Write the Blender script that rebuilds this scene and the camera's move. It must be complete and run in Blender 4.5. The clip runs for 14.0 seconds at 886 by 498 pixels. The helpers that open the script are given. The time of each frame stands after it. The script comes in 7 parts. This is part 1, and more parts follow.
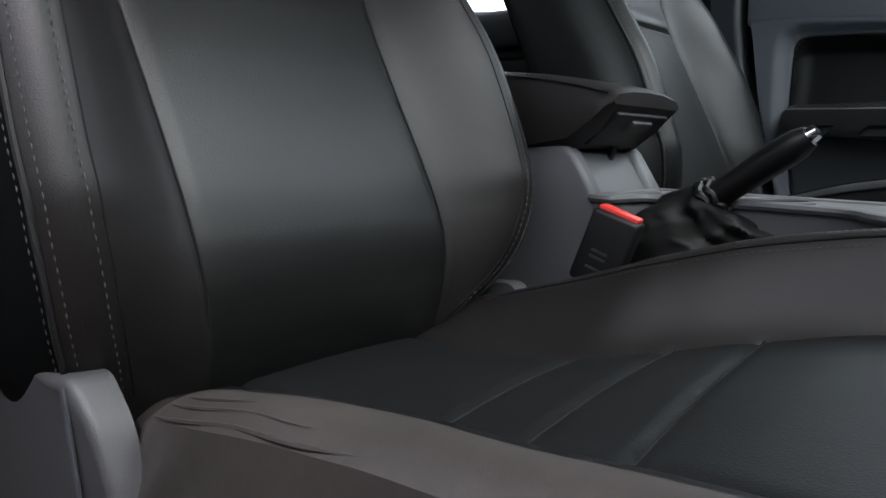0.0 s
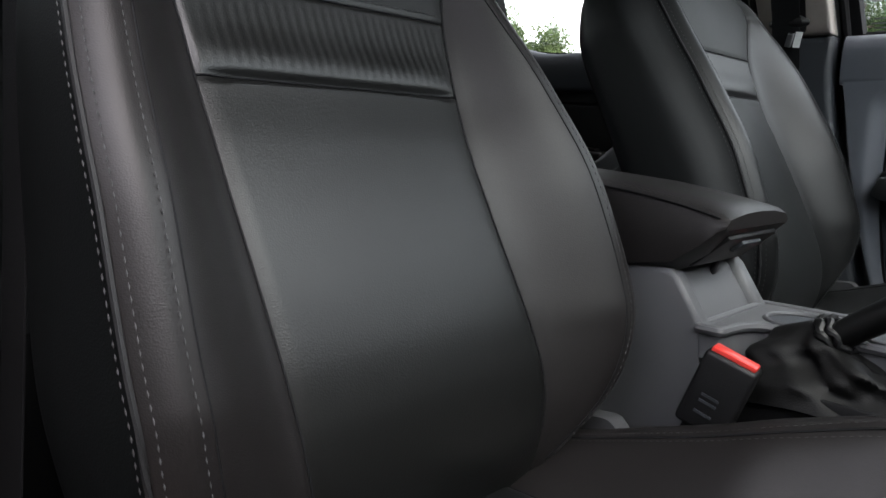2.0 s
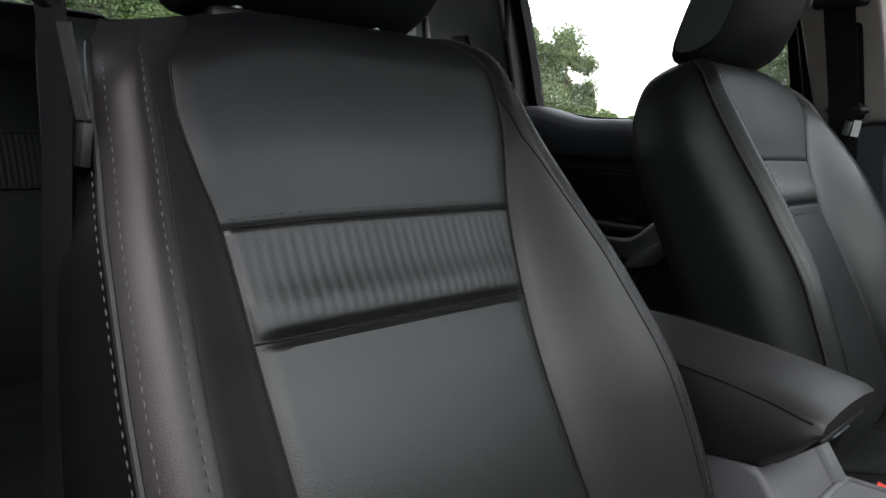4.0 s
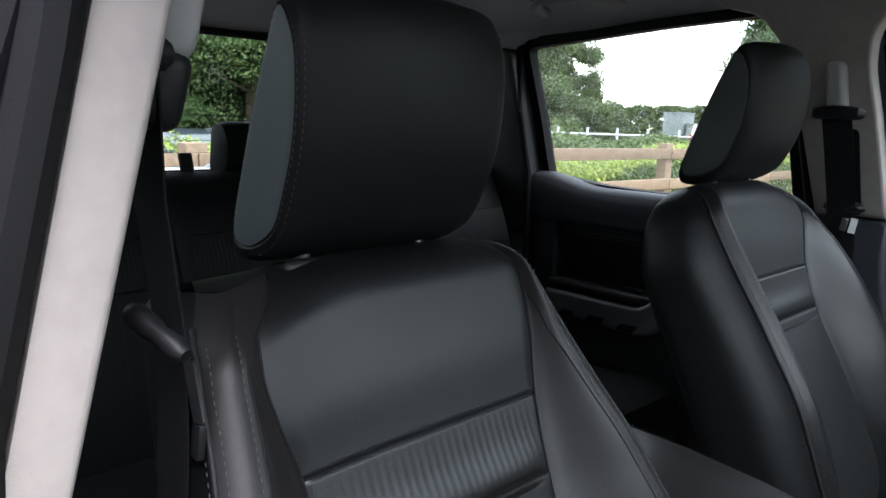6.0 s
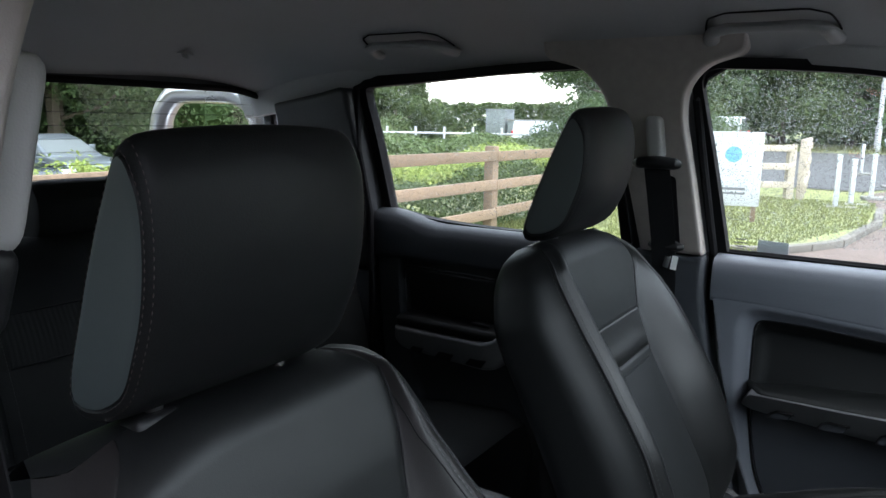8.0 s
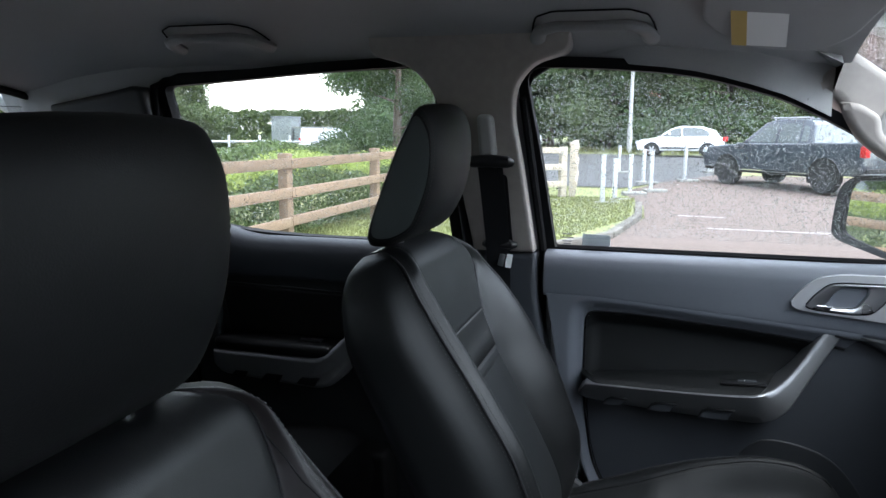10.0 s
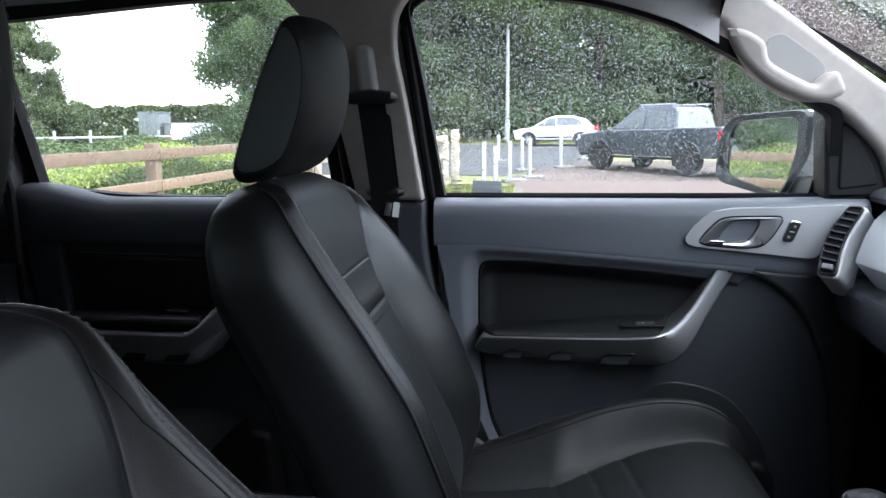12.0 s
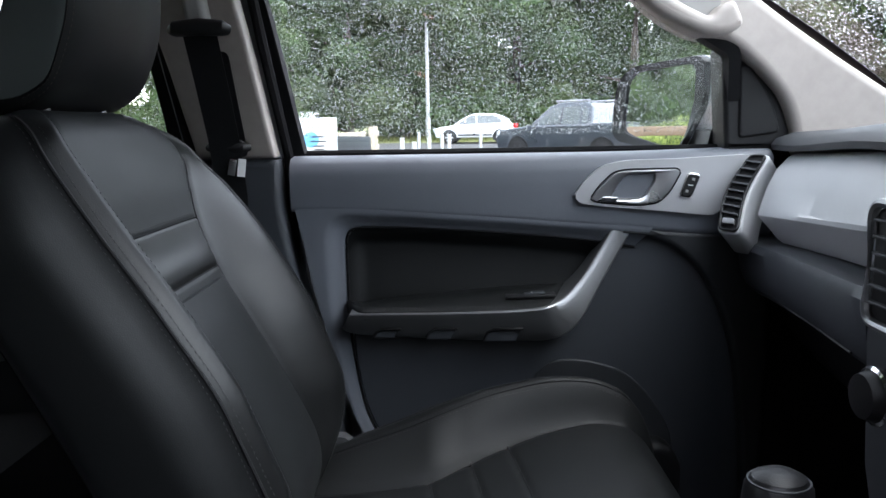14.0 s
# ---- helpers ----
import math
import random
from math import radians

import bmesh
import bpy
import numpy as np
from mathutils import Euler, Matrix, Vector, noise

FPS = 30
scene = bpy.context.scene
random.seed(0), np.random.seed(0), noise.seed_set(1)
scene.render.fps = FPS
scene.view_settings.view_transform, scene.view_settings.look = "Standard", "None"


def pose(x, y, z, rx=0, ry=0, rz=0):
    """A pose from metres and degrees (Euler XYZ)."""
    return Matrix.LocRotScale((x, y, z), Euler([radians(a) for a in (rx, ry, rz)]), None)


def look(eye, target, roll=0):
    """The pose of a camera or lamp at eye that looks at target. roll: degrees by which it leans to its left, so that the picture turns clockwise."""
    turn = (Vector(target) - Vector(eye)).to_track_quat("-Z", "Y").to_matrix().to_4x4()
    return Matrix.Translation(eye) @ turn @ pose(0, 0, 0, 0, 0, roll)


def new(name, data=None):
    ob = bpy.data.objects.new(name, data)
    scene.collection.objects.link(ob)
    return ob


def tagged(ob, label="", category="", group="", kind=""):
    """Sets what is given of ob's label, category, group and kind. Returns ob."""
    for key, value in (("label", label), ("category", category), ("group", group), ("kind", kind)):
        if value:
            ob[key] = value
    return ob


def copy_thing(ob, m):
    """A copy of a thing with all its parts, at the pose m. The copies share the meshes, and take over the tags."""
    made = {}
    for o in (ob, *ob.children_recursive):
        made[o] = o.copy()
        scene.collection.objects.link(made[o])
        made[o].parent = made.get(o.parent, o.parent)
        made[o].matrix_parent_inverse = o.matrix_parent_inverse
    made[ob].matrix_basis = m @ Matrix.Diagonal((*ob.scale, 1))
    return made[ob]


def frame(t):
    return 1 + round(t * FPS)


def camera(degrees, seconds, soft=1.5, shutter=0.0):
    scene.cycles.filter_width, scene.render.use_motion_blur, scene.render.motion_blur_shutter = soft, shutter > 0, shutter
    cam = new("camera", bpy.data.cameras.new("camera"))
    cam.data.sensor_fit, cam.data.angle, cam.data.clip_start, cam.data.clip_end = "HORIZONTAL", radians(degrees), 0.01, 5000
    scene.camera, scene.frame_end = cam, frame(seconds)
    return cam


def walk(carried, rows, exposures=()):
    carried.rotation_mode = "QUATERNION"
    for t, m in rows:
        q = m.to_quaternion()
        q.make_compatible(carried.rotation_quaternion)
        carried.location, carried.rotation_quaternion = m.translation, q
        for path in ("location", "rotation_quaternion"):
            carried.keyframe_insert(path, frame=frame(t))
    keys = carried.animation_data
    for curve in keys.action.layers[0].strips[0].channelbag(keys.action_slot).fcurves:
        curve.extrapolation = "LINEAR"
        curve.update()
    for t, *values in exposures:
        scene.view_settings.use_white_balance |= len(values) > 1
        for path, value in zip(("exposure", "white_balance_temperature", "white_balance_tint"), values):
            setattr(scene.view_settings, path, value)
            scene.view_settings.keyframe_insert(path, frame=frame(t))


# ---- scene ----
SKY, SUN, EXPOSURE = 0.15, 0.5, 3.5
cam = camera(63.0, 14.0)
PATH = [
    (0, (0.459, -0.761, 1.11), (-0.838, 0.732, 0.813), 1.5),
    (0.5, (0.44, -0.759, 1.136), (-0.878, 0.713, 0.829), 2.0),
    (1, (0.421, -0.756, 1.161), (-0.928, 0.69, 0.863), 2.1),
    (1.5, (0.402, -0.757, 1.194), (-0.964, 0.671, 0.884), 2.2),
    (2, (0.381, -0.757, 1.227), (-0.998, 0.658, 0.916), 2.2),
    (2.5, (0.362, -0.753, 1.26), (-1.032, 0.647, 0.952), 2.1),
    (3, (0.337, -0.747, 1.294), (-1.065, 0.645, 0.983), 2.0),
    (3.5, (0.315, -0.742, 1.335), (-1.093, 0.644, 1.024), 1.9),
    (4, (0.289, -0.736, 1.392), (-1.116, 0.651, 1.073), 2.1),
    (4.2, (0.282, -0.737, 1.412), (-1.125, 0.65, 1.101), 1.9),
    (6.3, (0.303, -0.802, 1.614), (-1.104, 0.572, 1.255), 1.8),
    (6.5, (0.302, -0.802, 1.626), (-1.08, 0.599, 1.27), 1.8),
    (7, (0.294, -0.803, 1.657), (-1.002, 0.679, 1.309), 1.6),
    (7.5, (0.283, -0.795, 1.676), (-0.911, 0.773, 1.334), 1.4),
    (8, (0.255, -0.789, 1.697), (-0.805, 0.872, 1.349), 1.0),
    (8.5, (0.235, -0.781, 1.694), (-0.712, 0.95, 1.366), 1.0),
    (11, (0.116, -0.721, 1.65), (-0.209, 1.223, 1.316), -0.2),
    (11.5, (0.116, -0.696, 1.616), (-0.151, 1.258, 1.285), -0.4),
    (12, (0.125, -0.654, 1.579), (-0.111, 1.303, 1.241), -0.5),
    (12.5, (0.144, -0.614, 1.544), (-0.074, 1.345, 1.204), -0.5),
    (13, (0.165, -0.568, 1.508), (-0.022, 1.396, 1.177), -0.6),
    (13.5, (0.181, -0.523, 1.49), (0.055, 1.445, 1.159), -0.7),
    (14, (0.212, -0.475, 1.487), (0.181, 1.496, 1.147), -0.9),
]
walk(cam, [(t, look(eye, target, roll)) for t, eye, target, roll in PATH], [(t, EXPOSURE + e, k, tint) for t, e, k, tint in ((0, -0.45, 6550, 16), (1.5, -0.35, 6720, 17), (3, -0.33, 6800, 18), (4.2, -0.35, 6850, 18), (6.3, -0.20, 6250, 16), (8.7, -0.22, 6200, 16), (11, -0.15, 6050, 19), (14, -0.10, 6300, 20))])
import functools


# ---------------------------------------------------------------- world and light
world = bpy.data.worlds.new("overcast_sky")
scene.world = world
world.use_nodes = True
wn, wl = world.node_tree.nodes, world.node_tree.links
wn.clear()
sky = wn.new("ShaderNodeTexSky")
sky.sky_type = "NISHITA"
sky.sun_disc = False
sky.sun_elevation, sky.sun_rotation = radians(62), radians(100)
sky.air_density, sky.dust_density, sky.ozone_density = 1.3, 1.2, 1.0
hsv = wn.new("ShaderNodeHueSaturation")
hsv.inputs["Saturation"].default_value = 0.30
bg = wn.new("ShaderNodeBackground")
bg.inputs["Strength"].default_value = SKY
wo = wn.new("ShaderNodeOutputWorld")
wl.new(sky.outputs[0], hsv.inputs["Color"])
wl.new(hsv.outputs[0], bg.inputs["Color"])
wl.new(bg.outputs[0], wo.inputs["Surface"])

sun_data = bpy.data.lights.new("sun", "SUN")
sun_data.energy, sun_data.angle, sun_data.color = SUN, radians(60), (1.0, 0.98, 0.96)
sun = new("sun", sun_data)
sun.matrix_world = look((9.2, -1.6, 17.7), (0, 0, 0))


# ---------------------------------------------------------------- materials
def nodes_of(name):
    m = bpy.data.materials.new(name)
    m.use_nodes = True
    return m, m.node_tree.nodes, m.node_tree.links, m.node_tree.nodes["Principled BSDF"]


def surface(name, color, rough=0.5, metal=0.0, vary=0.15, vary_scale=6.0, grain=0.0, grain_scale=600.0, coat=0.0,
            rough_vary=0.08, color2=None, spec=0.5, fine=0.0, fine_scale=120.0, per_object=0.0):
    """A procedural surface: colour varied at a broad and a fine scale, uneven gloss, and a fine bump."""
    m, n, l, b = nodes_of(name)
    tc = n.new("ShaderNodeTexCoord")
    big = n.new("ShaderNodeTexNoise")
    big.inputs["Scale"].default_value, big.inputs["Detail"].default_value = vary_scale, 5.0
    l.new(tc.outputs["Object"], big.inputs["Vector"])
    ramp = n.new("ShaderNodeMix")
    ramp.data_type = "RGBA"
    c2 = color2 or tuple(max(0.0, c * (1 - vary)) for c in color)
    c1 = color if color2 else tuple(min(1.0, c * (1 + vary)) for c in color)
    ramp.inputs[6].default_value, ramp.inputs[7].default_value = (*c1, 1), (*c2, 1)
    l.new(big.outputs["Fac"], ramp.inputs[0])
    col = ramp.outputs[2]
    if fine:
        sm = n.new("ShaderNodeTexNoise")
        sm.inputs["Scale"].default_value, sm.inputs["Detail"].default_value = fine_scale, 3.0
        l.new(tc.outputs["Object"], sm.inputs["Vector"])
        mr = n.new("ShaderNodeMapRange")
        mr.inputs[1].default_value, mr.inputs[2].default_value = 0.3, 0.7
        mr.inputs[3].default_value, mr.inputs[4].default_value = 1 - fine, 1 + fine
        l.new(sm.outputs["Fac"], mr.inputs[0])
        mul = n.new("ShaderNodeVectorMath")
        mul.operation = "SCALE"
        l.new(col, mul.inputs[0])
        l.new(mr.outputs[0], mul.inputs["Scale"])
        col = mul.outputs[0]
    if per_object:
        oi = n.new("ShaderNodeObjectInfo")
        mo = n.new("ShaderNodeMapRange")
        mo.inputs[3].default_value, mo.inputs[4].default_value = 1 - per_object, 1 + per_object
        l.new(oi.outputs["Random"], mo.inputs[0])
        mu = n.new("ShaderNodeVectorMath")
        mu.operation = "SCALE"
        l.new(col, mu.inputs[0])
        l.new(mo.outputs[0], mu.inputs["Scale"])
        col = mu.outputs[0]
    l.new(col, b.inputs["Base Color"])
    b.inputs["Metallic"].default_value = metal
    b.inputs["Specular IOR Level"].default_value = spec
    rr = n.new("ShaderNodeMapRange")
    rr.inputs[3].default_value, rr.inputs[4].default_value = max(0.02, rough - rough_vary), min(1, rough + rough_vary)
    l.new(big.outputs["Fac"], rr.inputs[0])
    l.new(rr.outputs[0], b.inputs["Roughness"])
    if coat:
        b.inputs["Coat Weight"].default_value, b.inputs["Coat Roughness"].default_value = coat, 0.05
    if grain:
        g = n.new("ShaderNodeTexVoronoi")
        g.inputs["Scale"].default_value = grain_scale
        l.new(tc.outputs["Object"], g.inputs["Vector"])
        g2 = n.new("ShaderNodeTexNoise")
        g2.inputs["Scale"].default_value = grain_scale * 0.08
        l.new(tc.outputs["Object"], g2.inputs["Vector"])
        add = n.new("ShaderNodeMath")
        l.new(g.outputs["Distance"], add.inputs[0])
        l.new(g2.outputs["Fac"], add.inputs[1])
        bu = n.new("ShaderNodeBump")
        bu.inputs["Strength"].default_value, bu.inputs["Distance"].default_value = grain, 0.001
        l.new(add.outputs[0], bu.inputs["Height"])
        l.new(bu.outputs["Normal"], b.inputs["Normal"])
    return m


LEATHER = surface("black_leather", (0.0046, 0.0050, 0.0053), 0.40, vary=0.22, vary_scale=5, grain=0.10, grain_scale=900, fine=0.06, fine_scale=300, spec=0.36)
LEATHER_INSERT = surface("black_leather_insert", (0.0057, 0.0058, 0.0056), 0.38, vary=0.2, vary_scale=7, grain=0.10, grain_scale=700, fine=0.08, fine_scale=500, spec=0.41)
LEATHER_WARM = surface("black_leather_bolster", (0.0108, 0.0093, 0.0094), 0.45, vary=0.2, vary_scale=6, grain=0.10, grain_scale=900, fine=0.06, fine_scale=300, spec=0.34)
PIPING = surface("leather_piping", (0.016, 0.016, 0.017), 0.55, grain=0.1, spec=0.25)
THREAD = surface("grey_thread", (0.060, 0.060, 0.062), 0.8)
# worn leather, its colour also paled in place of light from the door
LEATHER_WORN_LIT = surface("worn_lit_leather", (0.046, 0.040, 0.037), 0.44, vary=0.45, vary_scale=14, grain=0.05, grain_scale=900, fine=0.10, fine_scale=160, spec=0.5)
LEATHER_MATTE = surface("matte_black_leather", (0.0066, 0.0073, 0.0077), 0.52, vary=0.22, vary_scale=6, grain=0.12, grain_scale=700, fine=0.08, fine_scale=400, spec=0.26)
# head restraint sides, coloured paler in place of light from the door
HEAD_SIDE_LIT = surface("lit_headrest_side", (0.046, 0.057, 0.057), 0.42, vary=0.12, vary_scale=8, grain=0.10, grain_scale=900, spec=0.7)
THREAD_BROWN = surface("brown_thread", (0.052, 0.038, 0.035), 0.8)
# black leather darkened further, standing in for shade at bench and driver's flank
LEATHER_DIM = surface("dimmed_black_leather", (0.0040, 0.0046, 0.0048), 0.60, vary=0.22, vary_scale=6, grain=0.12, grain_scale=700, fine=0.08, fine_scale=400, spec=0.12)
LEATHER_FLANK = surface("black_leather_flank", (0.0092, 0.0102, 0.0108), 0.50, vary=0.2, vary_scale=6, grain=0.10, grain_scale=900, fine=0.06, fine_scale=300, spec=0.33)
COVER = surface("grey_hinge_plastic", (0.052, 0.053, 0.056), 0.50, vary=0.08, grain=0.16, grain_scale=1200)
THREAD_DARK = surface("dark_thread", (0.035, 0.035, 0.036), 0.8)
DOOR_SOFT = surface("grey_blue_door_plastic", (0.108, 0.117, 0.135), 0.44, vary=0.06, grain=0.20, grain_scale=1200)
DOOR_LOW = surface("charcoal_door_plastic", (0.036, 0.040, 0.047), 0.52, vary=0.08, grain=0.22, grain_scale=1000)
DASH = surface("grey_dash_plastic", (0.43, 0.44, 0.455), 0.33, vary=0.06, grain=0.14, grain_scale=1300)
DASH_TOP = surface("dark_dash_plastic", (0.040, 0.043, 0.048), 0.55, vary=0.08, grain=0.2, grain_scale=1000)
CONSOLE = surface("mid_grey_console_plastic", (0.095, 0.096, 0.102), 0.45, vary=0.06, grain=0.16, grain_scale=1200)
BLACK = surface("black_plastic", (0.010, 0.010, 0.011), 0.45, vary=0.1, grain=0.1, spec=0.32)
RUBBER = surface("black_rubber_seal", (0.008, 0.008, 0.009), 0.75, vary=0.15, grain=0.1, spec=0.15)
SATIN = surface("satin_silver_trim", (0.26, 0.262, 0.27), 0.36, metal=0.80, vary=0.05, rough_vary=0.05, grain=0.05, grain_scale=2000)
CHROME = surface("chrome", (0.80, 0.80, 0.81), 0.12, metal=1.0, vary=0.03, rough_vary=0.05)
STEEL = surface("brushed_steel", (0.55, 0.55, 0.56), 0.28, metal=1.0, vary=0.06)
PILLAR = surface("pale_grey_pillar_trim", (0.34, 0.306, 0.282), 0.55, vary=0.09, vary_scale=16, grain=0.14, grain_scale=900, fine=0.05, fine_scale=60)
HEADLINER = surface("grey_woven_headliner", (0.35, 0.35, 0.345), 0.92, vary=0.05, grain=0.35, grain_scale=1500, fine=0.08, fine_scale=900)
LINER_TRIM = surface("grey_roof_plastic", (0.36, 0.36, 0.35), 0.6, vary=0.05, grain=0.14)
CARPET = surface("black_carpet", (0.008, 0.008, 0.009), 0.95, vary=0.3, vary_scale=20, grain=0.5, grain_scale=700, spec=0.2)
WEBBING = surface("black_belt_webbing", (0.009, 0.009, 0.010), 0.85, vary=0.1, grain=0.4, grain_scale=1400, spec=0.12)
RED = surface("red_plastic", (0.72, 0.045, 0.035), 0.32, vary=0.05)
PAPER = surface("white_paper", (0.80, 0.80, 0.78), 0.85, vary=0.04)
YELLOW = surface("yellow_label", (0.55, 0.38, 0.10), 0.7, vary=0.05)
INK = surface("grey_ink", (0.12, 0.12, 0.13), 0.8)
SILVER_PAINT = surface("silver_car_paint", (0.50, 0.52, 0.54), 0.30, metal=0.5, coat=1.0, vary=0.03)
TARMAC = surface("reddish_brown_tarmac", (0.108, 0.080, 0.068), 0.9, color2=(0.135, 0.104, 0.090), vary_scale=0.35, grain=0.8, grain_scale=90, fine=0.15, fine_scale=18, spec=0.3)
ROAD = surface("grey_asphalt", (0.050, 0.051, 0.053), 0.8, color2=(0.070, 0.070, 0.072), vary_scale=0.4, grain=0.8, grain_scale=90, fine=0.12, fine_scale=20)
EARTH = surface("grass_ground", (0.145, 0.175, 0.055), 0.95, color2=(0.20, 0.20, 0.08), vary_scale=0.5, grain=0.8, grain_scale=40, fine=0.3, fine_scale=14)
PALE_WOOD = surface("pale_bleached_wood", (0.42, 0.36, 0.28), 0.8, color2=(0.34, 0.29, 0.23), vary_scale=5, grain=0.6, grain_scale=120, fine=0.2, fine_scale=40, per_object=0.12)
KERB_DARK = surface("dark_weathered_kerb", (0.120, 0.108, 0.094), 0.9, vary=0.25, vary_scale=4, grain=0.6, grain_scale=150, per_object=0.15)
# darker copy of DOOR_SOFT, shade of the rear doors put into colour
DOOR_DIM = surface("dimmed_door_plastic", (0.026, 0.029, 0.034), 0.58, vary=0.06, grain=0.20, grain_scale=1200, spec=0.28)
# dark trim plastic; on door panels it stands in for shade
DARK_AND_SHADE = surface("dark_and_shade_plastic", (0.020, 0.022, 0.025), 0.55, vary=0.08, grain=0.2, grain_scale=1000)
WHITE_PAINT = surface("white_paint", (0.42, 0.43, 0.44), 0.5, vary=0.06, vary_scale=3)
WOOD = surface("weathered_fence_wood", (0.20, 0.130, 0.080), 0.8, color2=(0.15, 0.108, 0.075), vary_scale=5, grain=0.6, grain_scale=120, fine=0.2, fine_scale=40, per_object=0.15)
BARK = surface("bark", (0.10, 0.08, 0.06), 0.9, vary=0.3, vary_scale=8, grain=0.8, grain_scale=60)
KERB = surface("concrete_kerb", (0.22, 0.215, 0.20), 0.85, vary=0.12, vary_scale=4, grain=0.5, grain_scale=150, per_object=0.1)
CAR_GREY = surface("grey_blue_car_paint", (0.045, 0.055, 0.072), 0.3, metal=0.4, coat=1.0, vary=0.05)
CAR_WHITE = surface("white_car_paint", (0.78, 0.79, 0.80), 0.3, coat=1.0, vary=0.03)
# opaque car glass, base colour paled in place of reflected sky
CAR_GLASS = surface("paled_car_glass", (0.13, 0.145, 0.15), 0.06, vary=0.1, spec=0.7)
TYRE = surface("tyre_rubber", (0.018, 0.018, 0.019), 0.8, vary=0.2, grain=0.4, grain_scale=200)
RIM_DARK = surface("dark_alloy", (0.05, 0.05, 0.055), 0.35, metal=0.7)
RIM_SILVER = surface("silver_alloy", (0.5, 0.5, 0.52), 0.3, metal=0.9)
RED_LAMP = surface("red_lamp", (0.45, 0.02, 0.02), 0.15, vary=0.05)
LAMP_GLASS = surface("lamp_glass", (0.6, 0.62, 0.64), 0.12, vary=0.05)
BLUE_PRINT = surface("blue_print", (0.10, 0.30, 0.55), 0.5)
CLADDING = surface("grey_cladding", (0.17, 0.19, 0.20), 0.7, vary=0.15, vary_scale=1.5, grain=0.2, grain_scale=30)
CAR_BLUE = surface("silver_blue_car_paint", (0.13, 0.15, 0.17), 0.35, metal=0.3, coat=0.6, vary=0.04)
STONE_DARK = surface("dark_render_wall", (0.10, 0.105, 0.095), 0.9, vary=0.2, vary_scale=2, grain=0.4, grain_scale=60)


def foliage(name, c1, c2):
    m, n, l, b = nodes_of(name)
    geo = n.new("ShaderNodeNewGeometry")
    mix = n.new("ShaderNodeMix")
    mix.data_type = "RGBA"
    mix.inputs[6].default_value, mix.inputs[7].default_value = (*c1, 1), (*c2, 1)
    l.new(geo.outputs["Random Per Island"], mix.inputs[0])
    oi = n.new("ShaderNodeObjectInfo")
    mo = n.new("ShaderNodeMapRange")
    mo.inputs[3].default_value, mo.inputs[4].default_value = 0.8, 1.2
    l.new(oi.outputs["Random"], mo.inputs[0])
    mu = n.new("ShaderNodeVectorMath")
    mu.operation = "SCALE"
    l.new(mix.outputs[2], mu.inputs[0])
    l.new(mo.outputs[0], mu.inputs["Scale"])
    l.new(mu.outputs[0], b.inputs["Base Color"])
    b.inputs["Roughness"].default_value = 0.7
    b.inputs["Specular IOR Level"].default_value = 0.25
    tr = n.new("ShaderNodeBsdfTranslucent")
    l.new(mu.outputs[0], tr.inputs["Color"])
    ms = n.new("ShaderNodeMixShader")
    ms.inputs[0].default_value = 0.3
    l.new(b.outputs[0], ms.inputs[1])
    l.new(tr.outputs[0], ms.inputs[2])
    l.new(ms.outputs[0], n["Material Output"].inputs["Surface"])
    return m


LEAF_DARK = foliage("dark_leaves", (0.046, 0.086, 0.032), (0.088, 0.126, 0.048))
LEAF_MID = foliage("green_leaves", (0.060, 0.094, 0.036), (0.100, 0.132, 0.050))
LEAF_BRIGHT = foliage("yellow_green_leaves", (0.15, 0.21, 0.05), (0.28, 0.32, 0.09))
GRASS_BLADE = foliage("grass_blades", (0.128, 0.148, 0.055), (0.185, 0.190, 0.076))


def pane_material(name, tint, gloss_ior=1.45):
    """Clear glass: straight-through light with a Fresnel reflection."""
    m, n, l, b = nodes_of(name)
    n.remove(b)
    tr = n.new("ShaderNodeBsdfTransparent")
    tr.inputs["Color"].default_value = (*tint, 1)
    gl = n.new("ShaderNodeBsdfGlossy")
    gl.inputs["Roughness"].default_value = 0.02
    lw = n.new("ShaderNodeLayerWeight")
    lw.inputs["Blend"].default_value = 0.5
    pw = n.new("ShaderNodeMath")
    pw.operation = "POWER"
    pw.inputs[1].default_value = 5.0
    l.new(lw.outputs["Facing"], pw.inputs[0])
    f0 = ((gloss_ior - 1) / (gloss_ior + 1)) ** 2
    fr = n.new("ShaderNodeMath")
    fr.operation = "MULTIPLY_ADD"
    fr.inputs[1].default_value = 1 - f0
    fr.inputs[2].default_value = f0
    l.new(pw.outputs[0], fr.inputs[0])
    mx = n.new("ShaderNodeMixShader")
    l.new(fr.outputs[0], mx.inputs[0])
    l.new(tr.outputs[0], mx.inputs[1])
    l.new(gl.outputs[0], mx.inputs[2])
    l.new(mx.outputs[0], n["Material Output"].inputs["Surface"])
    return m


GLASS = pane_material("window_glass", (0.86, 0.90, 0.88))
SCREEN_GLASS = pane_material("laminated_glass", (0.78, 0.82, 0.80))


def water_material():
    m, n, l, b = nodes_of("rain_water")
    b.inputs["Base Color"].default_value = (1, 1, 1, 1)
    b.inputs["Roughness"].default_value = 0.02
    b.inputs["IOR"].default_value = 1.33
    b.inputs["Transmission Weight"].default_value = 1.0
    return m


WATER = water_material()
MIRROR = surface("mirror_silver", (0.88, 0.90, 0.90), 0.02, metal=1.0, vary=0.01, rough_vary=0.0)


# ---------------------------------------------------------------- builders
def thing(name, label, category, at=(0, 0, 0), group="", kind=""):
    ob = new(name)
    ob.empty_display_size = 0.05
    ob.location = at
    tagged(ob, label, category, group, kind)
    return ob


